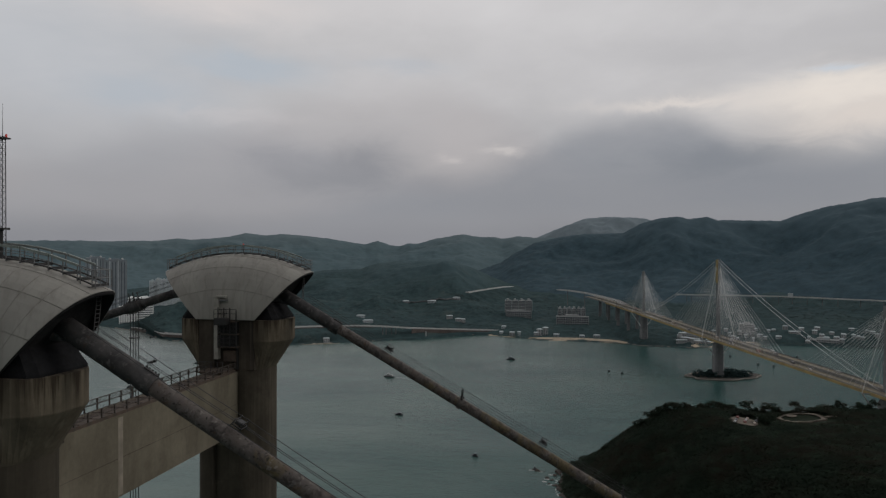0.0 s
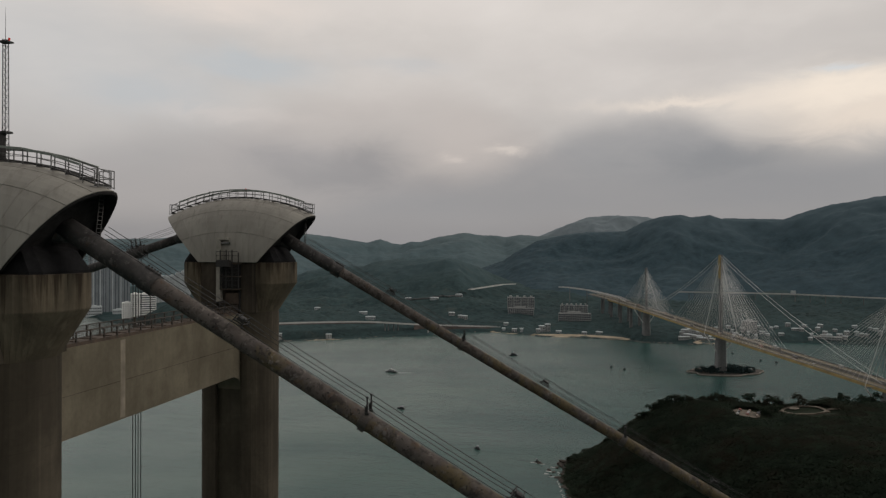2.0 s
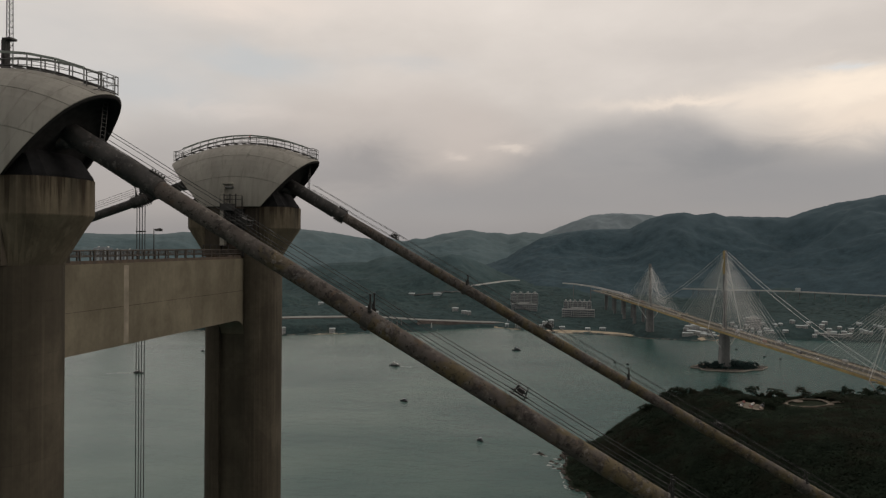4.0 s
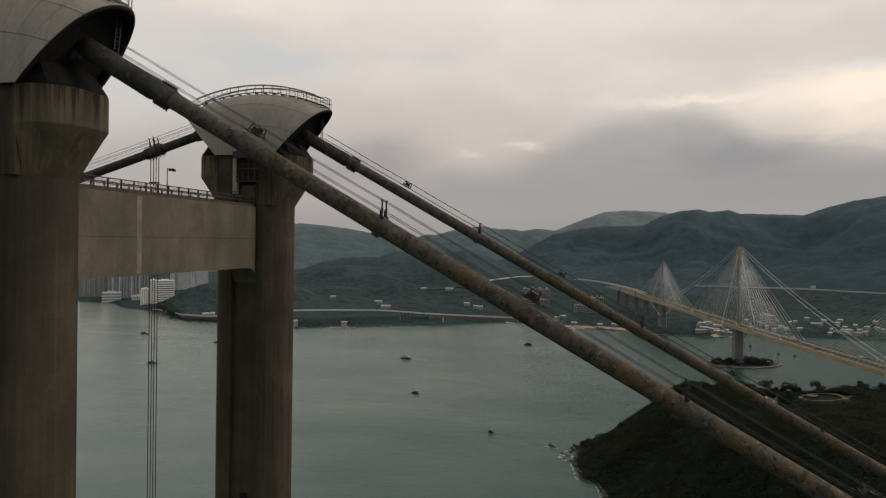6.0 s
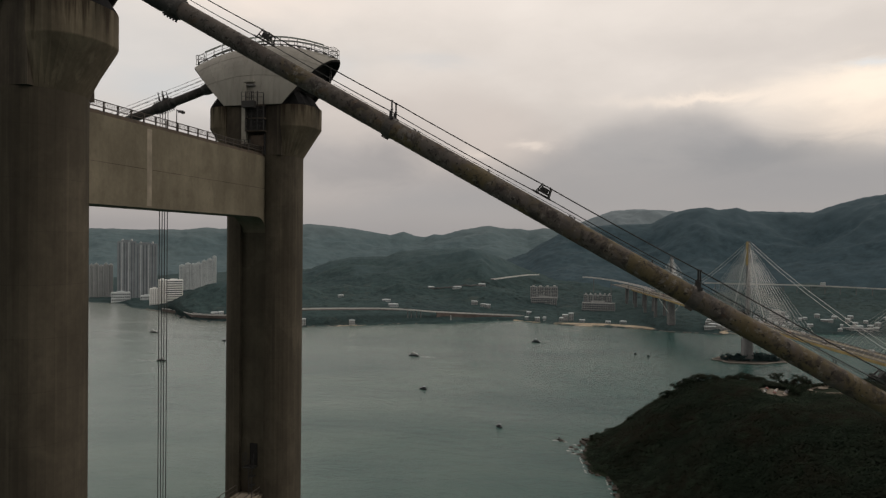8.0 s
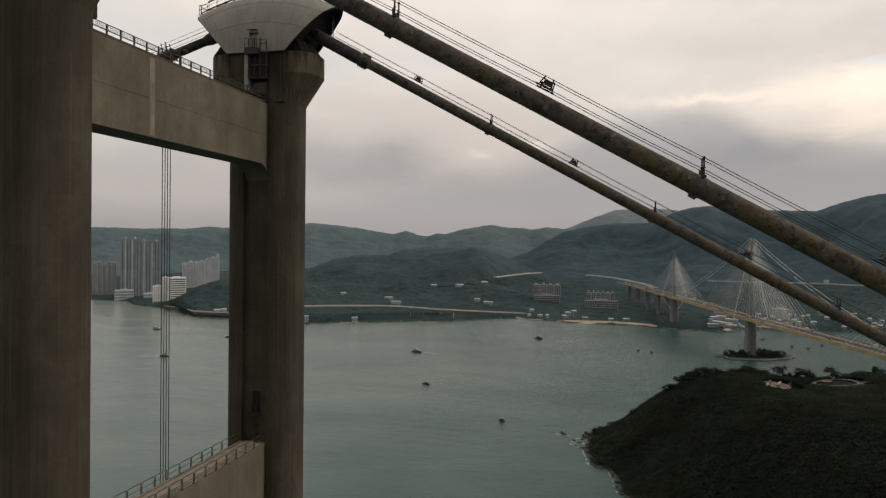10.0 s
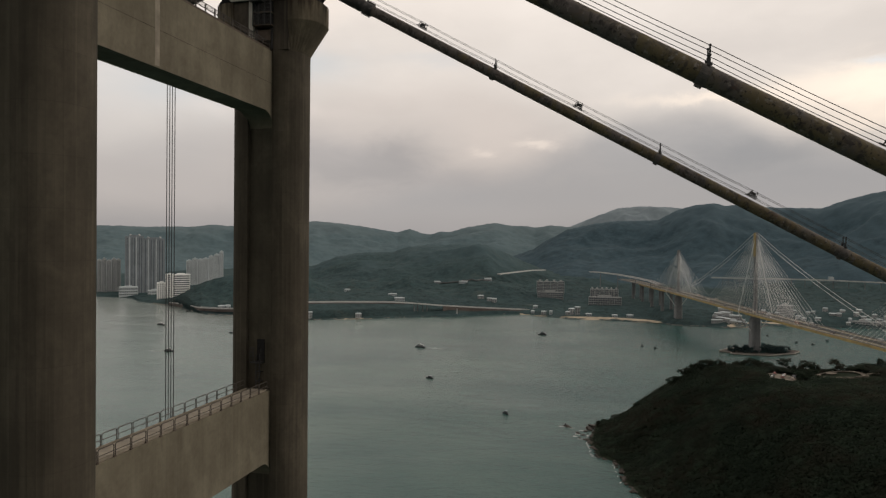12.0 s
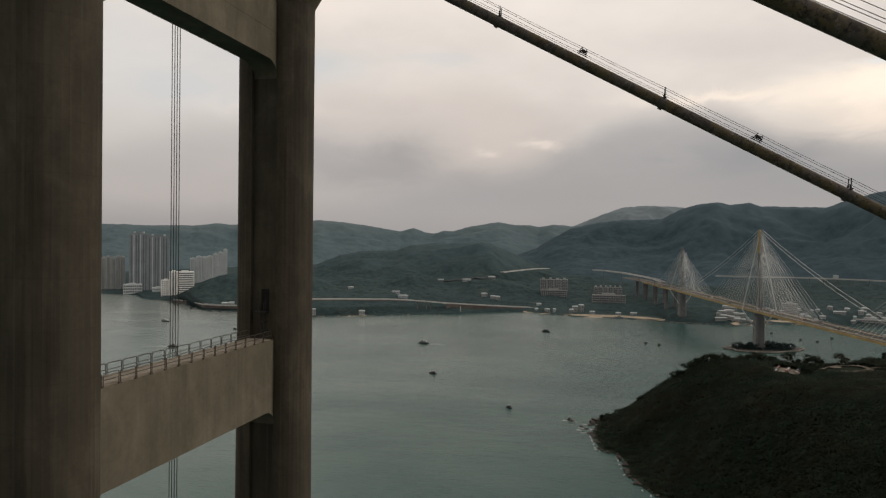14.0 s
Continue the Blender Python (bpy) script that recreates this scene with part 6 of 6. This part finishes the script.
road("road_coast", "grey coast road along a retaining wall above the shore", [(-25.2, 1478, 37), (-23.0, 1492, 36), (-18.5, 1520, 33), (-17.0, 1530, 31)], 6.0, 3)
road("road_viaduct", "coast road on a short viaduct with pale columns", [(-17.0, 1530, 31), (-15.6, 1540, 27.5), (-13.8, 1556, 22.5)], 6.0, 0, ((0.3, 26), (0.42, 26), (0.55, 24), (0.68, 24)))
road("road_lower", "coast road dropping behind a long brown wall", [(-13.8, 1556, 22.5), (-11.0, 1590, 16), (-8.5, 1620, 11), (-6.4, 1640, 8)], 6.0, 12)
road("road_upper", "pale road cut across the wooded hillside", [(-9.0, 1985, 76), (-7.5, 2080, 79), (-6.1, 2185, 81), (-5.2, 2240, 80)], 5.0, edge=M_PARAPET)
road("road_middle", "pale track on the hillside among trees", [(-14.4, 1915, 54), (-12.6, 1905, 58), (-10.8, 1905, 66), (-9.6, 1925, 70)], 3.0, edge=M_PIER, on_land=True)
road("road_highway", "elevated highway viaduct along the mountain foot", [(8.0, 1960, 80.5), (10.0, 1955, 81), (13.0, 1952, 82.5), (16.0, 1950, 83), (19.3, 1950, 81.5), (24, 1950, 80)], 7.0, 0, [(0.06 * i + 0.02, 18) for i in range(1, 16)], thick=0.9)
road("road_ramp", "curved approach ramp rising behind the far bridge", [(4.1, 1600, 78), (3.4, 1670, 82), (2.2, 1740, 85.5), (0.8, 1830, 88.5), (-0.6, 1900, 90.0), (-1.4, 1930, 90)], 4.5, 0, [(0.2 * i, 40) for i in range(1, 5)], thick=1.0)
road("road_point", "coast road curving round the wooded point", [(-35.7, 1850, 8), (-35.1, 1815, 9), (-34.5, 1752, 11), (-33.4, 1652, 12), (-32.0, 1610, 13), (-30.5, 1588, 14)], 5.5, 7)
gantry = thing("sign_gantry", "pale box gantry over the far highway", "gantry", m=sited(16.2, 1950, 83))
part("gantry_box", box(bmesh.new(), -6, 6, -3, 3, 1.3, 9, 0.4), M_WALLG, gantry)
part("gantry_leg", box(bmesh.new(), -5, -4, -1, 1, 0, 1.4), M_WALLG, gantry)
part("gantry_leg", box(bmesh.new(), 4, 5, -1, 1, 0, 1.4), M_WALLG, gantry)


def beach(label, a0, a1, half, inset, rise):
    azs = np.linspace(a0, a1, 13)
    rows = [(a, float(np.interp(a, SHORE_AZ, SHORE_R)) + inset, rise / 2 - 0.3) for a in azs]
    P = strip_pts(rows)
    rings = np.zeros((len(P), 9, 3))
    for i, p in enumerate(P):
        f = math.sin(math.pi * i / (len(P) - 1)) ** 0.5
        t = P[min(i + 1, len(P) - 1)] - P[max(i - 1, 0)]
        n = np.array([t[1], -t[0], 0]) / np.hypot(t[0], t[1])
        for j in range(9):
            e = half - (1 - j / 8) * 2 * half * (0.25 + 0.75 * f) + 5 * (vnoise(np.array(p[0] / 14), np.array(p[1] / 14 + j)) - 0.5)
            rings[i, j] = p + n * e + np.array([0, 0, rise * (0.5 - j / 8) * (0.3 + 0.7 * f)])
    return solo("beach", grid_mesh("beach", rings), M_SAND, label, "beach", kind="structure")


beach("long strip of pale tan sand at the water's edge", -3.6, 4.4, 12, 10, 5.0)
beach("short sandy beach behind the far bridge", 9.0, 14.0, 17, 15, 5.5)
beach("small sandy landing on the far shore", -7.2, -4.8, 13, 10, 4.0)
beach("narrow strip of pale shore below the road", -22.8, -19.8, 11, 6, 3.0)
edge_az = np.arange(-37, 24, 0.12)
edge_r = np.interp(edge_az, SHORE_AZ, SHORE_R)
for _ in range(4):
    ex, ey = polar(edge_az, edge_r)
    edge_r = np.interp(edge_az, SHORE_AZ, SHORE_R) - 26 * (fbm(ex / 60, ey / 60, 3) - 0.5)
ex, ey = polar(edge_az, edge_r + 1.5)
solo("shore_edge", tube(bmesh.new(), [(x, y, 0.4 + 0.5 * math.sin(i * 1.7)) for i, (x, y) in enumerate(zip(ex, ey))], 1.3, 6), M_STONE, "thin pale stony edge of the far shore", "shore", kind="structure")
ob_ = thing("shore_monument", "small pale obelisk on the shore below the road", "monument", m=sited(-12.5, 1545, 2.0))
bm = bmesh.new()
prism(bm, [(-2.2, -2.2), (2.2, -2.2), (2.2, 2.2), (-2.2, 2.2)], [(-2, 1.6, 1.6, 0, 0), (2, 1.5, 1.5, 0, 0), (2.02, 0.8, 0.8, 0, 0), (13, 0.45, 0.45, 0, 0), (15, 0.05, 0.05, 0, 0)])
part("shaft", bm, M_WALLW, ob_)


# ---------------------------------------------------------------- boats
def boat(x, y, heading, length, label, cabin=True, pale=True, wake=0.0):
    t = thing("boat", label, "boat", "boats in the channel", m=pose(x, y, 0, 0, 0, heading))
    w = length * 0.26
    o = [(-length / 2, -w / 2), (length * 0.2, -w / 2), (length * 0.38, -w * 0.36), (length / 2, 0), (length * 0.38, w * 0.36), (length * 0.2, w / 2), (-length / 2, w / 2)]
    bm = bmesh.new()
    prism(bm, o, [(-0.5, 0.86, 0.7, 0, 0), (0.9 + length * 0.03, 1, 1, 0, 0), (1.3 + length * 0.03, 1.02, 1.04, 0, 0)])
    hz_ = 1.3 + length * 0.03
    part("hull", bm, M_HULL, t, "dark hull")
    if cabin:
        part("cabin", box(bmesh.new(), -length * 0.34, length * 0.22, -w * 0.4, w * 0.4, hz_, hz_ + 2.2, 0.2), M_WALLW if pale else M_HULL, t)
        part("window_strip", box(bmesh.new(), -length * 0.32, length * 0.2, -w * 0.41, w * 0.41, hz_ + 1.0, hz_ + 1.7), M_GLASS, t)
        part("wheelhouse", box(bmesh.new(), -length * 0.05, length * 0.16, -w * 0.3, w * 0.3, hz_ + 2.2, hz_ + 4.0, 0.2), M_WALLW if pale else M_WALLD, t)
        part("mast", rod(bmesh.new(), (0, 0, hz_ + 4), (0, 0, hz_ + 6.5), 0.12, 6), M_WALLG, t)
    else:
        part("thwart", box(bmesh.new(), -length * 0.3, length * 0.1, -w * 0.38, w * 0.38, hz_, hz_ + 1.2, 0.15), M_HULL, t)
        part("canopy_post", rod(bmesh.new(), (-length * 0.2, 0, hz_), (-length * 0.2, 0, hz_ + 1.85), 0.08, 6), M_HULL, t)
        part("canopy", box(bmesh.new(), -length * 0.35, 0, -w * 0.42, w * 0.42, hz_ + 1.8, hz_ + 2.0), M_WALLD, t)
    if wake:
        bm = bmesh.new()
        for sg in (-1, 1):
            a = [bm.verts.new((-length * 0.45 - wake * f, sg * (w * 0.2 + wake * f * 0.16 - 0.5), 0.04)) for f in (0, 0.35, 0.7, 1)]
            b = [bm.verts.new((-length * 0.45 - wake * f, sg * (w * 0.2 + wake * f * 0.16 + 0.7 * (1 - f)), 0.04)) for f in (0, 0.35, 0.7, 1)]
            for k in range(3):
                bm.faces.new((a[k], a[k + 1], b[k + 1], b[k]))
        part("wake", bm, M_FOAM, t, "thin pale wake")
    return t


boat(-254, 1004, 172, 19, "small white ferry with a dark hull under way", wake=30)
boat(-176, 770, 160, 11, "small dark open fishing boat", False)
boat(-59, 624, 140, 8, "small dark sampan with a canopy", False)
boat(-78, 1213, 175, 17, "dark squat work barge at anchor", True, False)
boat(-815, 1116, 175, 20, "low white launch under way", True, wake=34)
boat(-605, 851, 10, 15, "grey ferry passing beyond the tower", True, wake=40)
boat(-624, 1057, 10, 8, "small dark open boat off the tower", False)
boat(-917, 1352, 20, 9, "small dark boat near the wooded point", False)
boat(2, 596, 60, 3, "tiny dark dinghy by the rocks", False)
for x, y, L in ((95, 1124, 5), (115, 1108, 5), (360, 1250, 7), (382, 1235, 6), (420, 1290, 8), (455, 1350, 8), (330, 1330, 7), (300, 1285, 6)):
    boat(x, y, 20 + 7 * (L % 5), L, "tiny dark moored dinghy", False)

# ---------------------------------------------------------------- rocks, surf and paths on the headland
def rock_mesh(seed):
    bm = bmesh.new()
    bmesh.ops.create_icosphere(bm, subdivisions=3, radius=1.0)
    for v in bm.verts:
        n = noise.fractal(v.co * 1.3 + Vector((seed * 7.1, 0, 0)), 0.7, 2.0, 4)
        v.co *= 0.85 + 0.35 * n
        v.co.z *= 0.62
    return mesh_of(bm, "rock", False)


ROCKS = [rock_mesh(i) for i in range(5)]
rr = random.Random(21)


def rock_at(x, y, z, s):
    ob = solo("rock", rr.choice(ROCKS), M_ROCK, "dark brown rough shore rock washed by the sea", "rock", "shore rocks", m=Matrix.Translation((x, y, z)) @ pose(0, 0, 0, rr.uniform(-15, 15), rr.uniform(-15, 15), rr.uniform(0, 360)) @ Matrix.Diagonal((s * rr.uniform(0.8, 1.5), s, s * rr.uniform(0.6, 1.0), 1)))
    return ob


for x, y, s in ((3.7, 594, 2.4), (6.5, 592, 1.5), (0.5, 596, 1.2), (14, 574, 2.0), (18.5, 570, 1.6), (16, 560, 1.2), (22, 556, 2.4), (24, 592, 3.5), (27, 601, 4.2), (31, 607, 3.0), (21, 583, 2.2)):
    rock_at(x, y, 0.2, s)
edge = []
for (ax, ay), (bx, by) in zip(CAPE[:-4], CAPE[1:-3]):
    n = max(2, int(math.hypot(bx - ax, by - ay) / 4.2))
    for i in range(n):
        f = i / n
        edge.append((ax + (bx - ax) * f, ay + (by - ay) * f))
for x, y in edge:
    s = rr.uniform(0.9, 2.6)
    rock_at(x + rr.uniform(-2.2, 2.5), y + rr.uniform(-2, 2), rr.uniform(0.0, 0.9), s)


def foam_patch(bm, x, y, a, b, ang):
    n = 14
    c, s = math.cos(ang), math.sin(ang)
    ring = []
    for k in range(n):
        t = k * math.tau / n
        f = rr.uniform(0.55, 1.1)
        u, v = a * f * math.cos(t), b * f * math.sin(t)
        ring.append(bm.verts.new((x + c * u - s * v, y + s * u + c * v, 0.05 + rr.uniform(0, 0.02))))
    bm.faces.new(ring)


bm = bmesh.new()
for x, y in ((3.7, 594), (8, 592), (-1, 595), (15, 573), (13, 566), (19, 559), (18, 585)):
    foam_patch(bm, x - 1, y - 1.5, rr.uniform(2.5, 5), rr.uniform(1.0, 2.0), rr.uniform(-0.4, 0.4))
for i, (x, y) in enumerate(edge):
    if rr.random() < 0.4:
        foam_patch(bm, x - 3.0, y - 1.2, rr.uniform(1.2, 3.2), rr.uniform(0.3, 0.8), rr.uniform(1.2, 2.4))
solo("surf", bm, M_FOAM, "thin white surf around the shore rocks", "surf", kind="stuff")

# the clearing on the crest: parking ground and a ringed lookout terrace
def ground_disc(name, label, cx_, cy_, a, b, inner, lift, mat, cat):
    th_ = np.linspace(0, math.tau, 49)
    rad_ = np.linspace(inner, 1, 7)
    T_, R_ = np.meshgrid(th_, rad_, indexing="ij")
    x, y = cx_ + a * R_ * np.cos(T_), cy_ + b * R_ * np.sin(T_)
    z = cape_h(x, y) + lift
    return solo(name, grid_mesh(name, np.stack([x, y, z], -1)), mat, label, cat, kind="structure")


ground_disc("parking_ground", "pale bare parking ground on the crest", 178, 566, 11, 13, 0.0, 0.9, M_PAVE, "ground")
ground_disc("lookout_terrace", "pale ring-shaped lookout terrace on the crest", 227, 580, 18, 16, 0.84, 1.1, M_PAVE, "terrace")
ground_disc("lookout_plaza", "small pale round plaza inside the lookout ring", 222, 588, 4, 4, 0.0, 1.1, M_PAVE, "terrace")
ground_disc("lookout_path", "pale footpath beside the lookout", 258, 583, 12, 4, 0.0, 0.9, M_PAVE, "path")
bm = bmesh.new()
for k in range(40):
    t = k * math.tau / 40
    x, y = 227 + 18.3 * math.cos(t), 580 + 16.3 * math.sin(t)
    z = float(cape_h(x, y))
    box(bm, x - 1.5, x + 1.5, y - 0.3, y + 0.3, z, z + 1.2)
solo("terrace_wall", bm, M_PAVE, "low pale curved wall around the lookout terrace", "wall")
for i in range(9):
    x, y = 170 + 2.6 * i, 560 + (i % 3) * 7.0
    v = thing("car", "parked car on the crest clearing", "vehicle", "parked cars", m=pose(x, y, float(cape_h(x, y)) + 0.95, 0, 0, 70 + 9 * (i % 4)))
    part("body", shared("car_body", mk_car_body), M_CAR, v)
    for wx in (-1.35, 1.35):
        for wy in (-0.8, 0.8):
            part("wheel", shared("wheel", WHEEL), M_TYRE, v, m=pose(wx, wy, 0.34))


# ---------------------------------------------------------------- single trees on the skyline
def tree(x, y, h, spread, seed, z=None):
    r3 = np.random.RandomState(seed)
    z = float(cape_h(x, y)) if z is None else z
    t = thing("tree", "dark broadleaf tree standing above the woods", "tree", "skyline trees", m=pose(x, y, z - 0.12 * h))
    bm = bmesh.new()
    lean = r3.uniform(-0.5, 0.5, 2)
    rod(bm, (0, 0, 0), (lean[0], lean[1], h * 0.6), 0.28, 8, 0.14)
    tips = []
    for i in range(6):
        a = i * 1.05 + r3.uniform(-0.3, 0.3)
        b = Vector((lean[0] * 0.8, lean[1] * 0.8, h * (0.42 + 0.03 * i)))
        tip = b + Vector((math.cos(a) * spread * 0.6, math.sin(a) * spread * 0.5, h * r3.uniform(0.05, 0.4)))
        rod(bm, b, tip, 0.11, 6, 0.04)
        tips.append(tip)
    part("trunk", bm, M_BARK, t)
    ball = r3.normal(size=(11, 3))
    ball = ball / np.linalg.norm(ball, axis=1, keepdims=True) * r3.rand(11, 1) ** 0.4
    cc_ = ball * np.array([spread * 0.72, spread * 0.6, h * 0.28]) + np.array([lean[0], lean[1], h * 0.66])
    rr_ = spread * r3.uniform(0.18, 0.46, len(cc_))
    rd_ = np.stack([rr_, rr_, rr_ * 0.95], -1)
    part("crown", leaf_cloud("crown", cc_, rd_, 80, 0.42, seed), M_LEAF, t)
    return t


for i, (x, y, h, sp) in enumerate(((88, 600, 7, 5), (96, 600, 10, 6), (101, 598, 9, 6), (106, 602, 13, 8), (111, 599, 12, 7), (116, 602, 13, 8), (121, 600, 12, 8), (127, 602, 13, 9), (133, 600, 10, 8), (141, 602, 8, 6),
                                  (150, 601, 8, 6), (157, 603, 11, 8), (163, 600, 12, 9), (168, 603, 10, 7), (176, 601, 8, 6), (188, 600, 15, 7), (194, 598, 8, 5), (203, 601, 10, 7), (208, 600, 13, 10), (213, 602, 9, 6),
                                  (230, 600, 11, 9), (243, 603, 8, 7), (250, 601, 9, 9), (258, 602, 8, 8), (266, 600, 12, 8), (278, 598, 11, 8), (290, 600, 12, 8), (66, 594, 7, 6), (31, 592, 8, 2.2), (196, 568, 10, 9), (203, 574, 9, 8))):
    tree(x, y, h, sp, 40 + i)


# ---------------------------------------------------------------- woods along the far shore
r4 = np.random.RandomState(17)
n = 34000
taz = r4.uniform(-36.5, 23, n)
start = np.interp(taz, FLAT[0], FLAT[1]) * np.where(taz < -24, 0.25, 0.8)
walled = (taz > -17.2) & (taz < -6.6)
start = np.where(walled, np.interp(taz, [-17, -13.8, -11, -8.5, -6.4], [1545, 1571, 1605, 1635, 1655]) - np.interp(taz, SHORE_AZ, SHORE_R), start)
tr = np.interp(taz, SHORE_AZ, SHORE_R) + start + np.where(taz > -6, 640, 400) * r4.rand(n) ** 1.6
th_ = land_h(taz, tr)
ok = th_ > 1.2
taz, tr, th_ = taz[ok], tr[ok], th_[ok]
tx, ty = polar(taz, tr)
rad_ = (2.2 + 3.4 * r4.rand(len(tx)) ** 1.8) * (1 + 0.45 * smooth01((tr - 1700) / 600))
nt = len(tx)
ring = np.arange(6) * math.tau / 6
ang = ring[None, :] + r4.uniform(0, 1, (nt, 1))
wob = r4.uniform(0.75, 1.25, (2, nt, 6))
c0 = np.stack([tx, ty, th_ - 1.6], -1)
base = c0[:, None] + np.stack([np.cos(ang) * wob[0], np.sin(ang) * wob[0], np.full_like(ang, -0.5)], -1) * (rad_ * 1.25)[:, None, None]
mid = c0[:, None] + np.stack([np.cos(ang + 0.5) * wob[1] * 0.8, np.sin(ang + 0.5) * wob[1] * 0.8, 0.2 * wob[0]], -1) * rad_[:, None, None]
ddx, ddy = ((land_h(*to_polar(tx + sx_, ty + sy_)) - land_h(*to_polar(tx - sx_, ty - sy_))) / 6 for sx_, sy_ in ((15, 0), (0, 15)))
for ring_pts in (base, mid):
    ring_pts[..., 2] += np.clip(ddx / 5, -1.2, 1.2)[:, None] * (ring_pts[..., 0] - tx[:, None]) + np.clip(ddy / 5, -1.2, 1.2)[:, None] * (ring_pts[..., 1] - ty[:, None])
tip = c0 + np.stack([r4.uniform(-0.25, 0.25, nt) * rad_, r4.uniform(-0.25, 0.25, nt) * rad_, rad_ * r4.uniform(0.26, 0.44, nt)], -1)
V = np.concatenate([base, mid, tip[:, None]], 1)
k6 = np.arange(6)
quads = np.stack([k6, (k6 + 1) % 6, 6 + (k6 + 1) % 6, 6 + k6], -1)
tris = np.stack([6 + k6, 6 + (k6 + 1) % 6, np.full(6, 12)], -1)
off = (np.arange(nt) * 13)[:, None, None]
faces = (quads[None] + off).reshape(-1, 4).tolist() + (tris[None] + off).reshape(-1, 3).tolist()
me = bpy.data.meshes.new("shore_woods")
me.from_pydata(V.reshape(-1, 3).tolist(), [], faces)
soft = (V - c0[:, None]) / rad_[:, None, None] * np.array([0.3, 0.3, 0.3]) + np.array([0, 0, 1.2])
soft = (soft / np.linalg.norm(soft, axis=-1, keepdims=True)).reshape(-1, 3)
me.polygons.foreach_set("use_smooth", [True] * len(me.polygons))
me.update()
me.normals_split_custom_set_from_vertices(soft.tolist())
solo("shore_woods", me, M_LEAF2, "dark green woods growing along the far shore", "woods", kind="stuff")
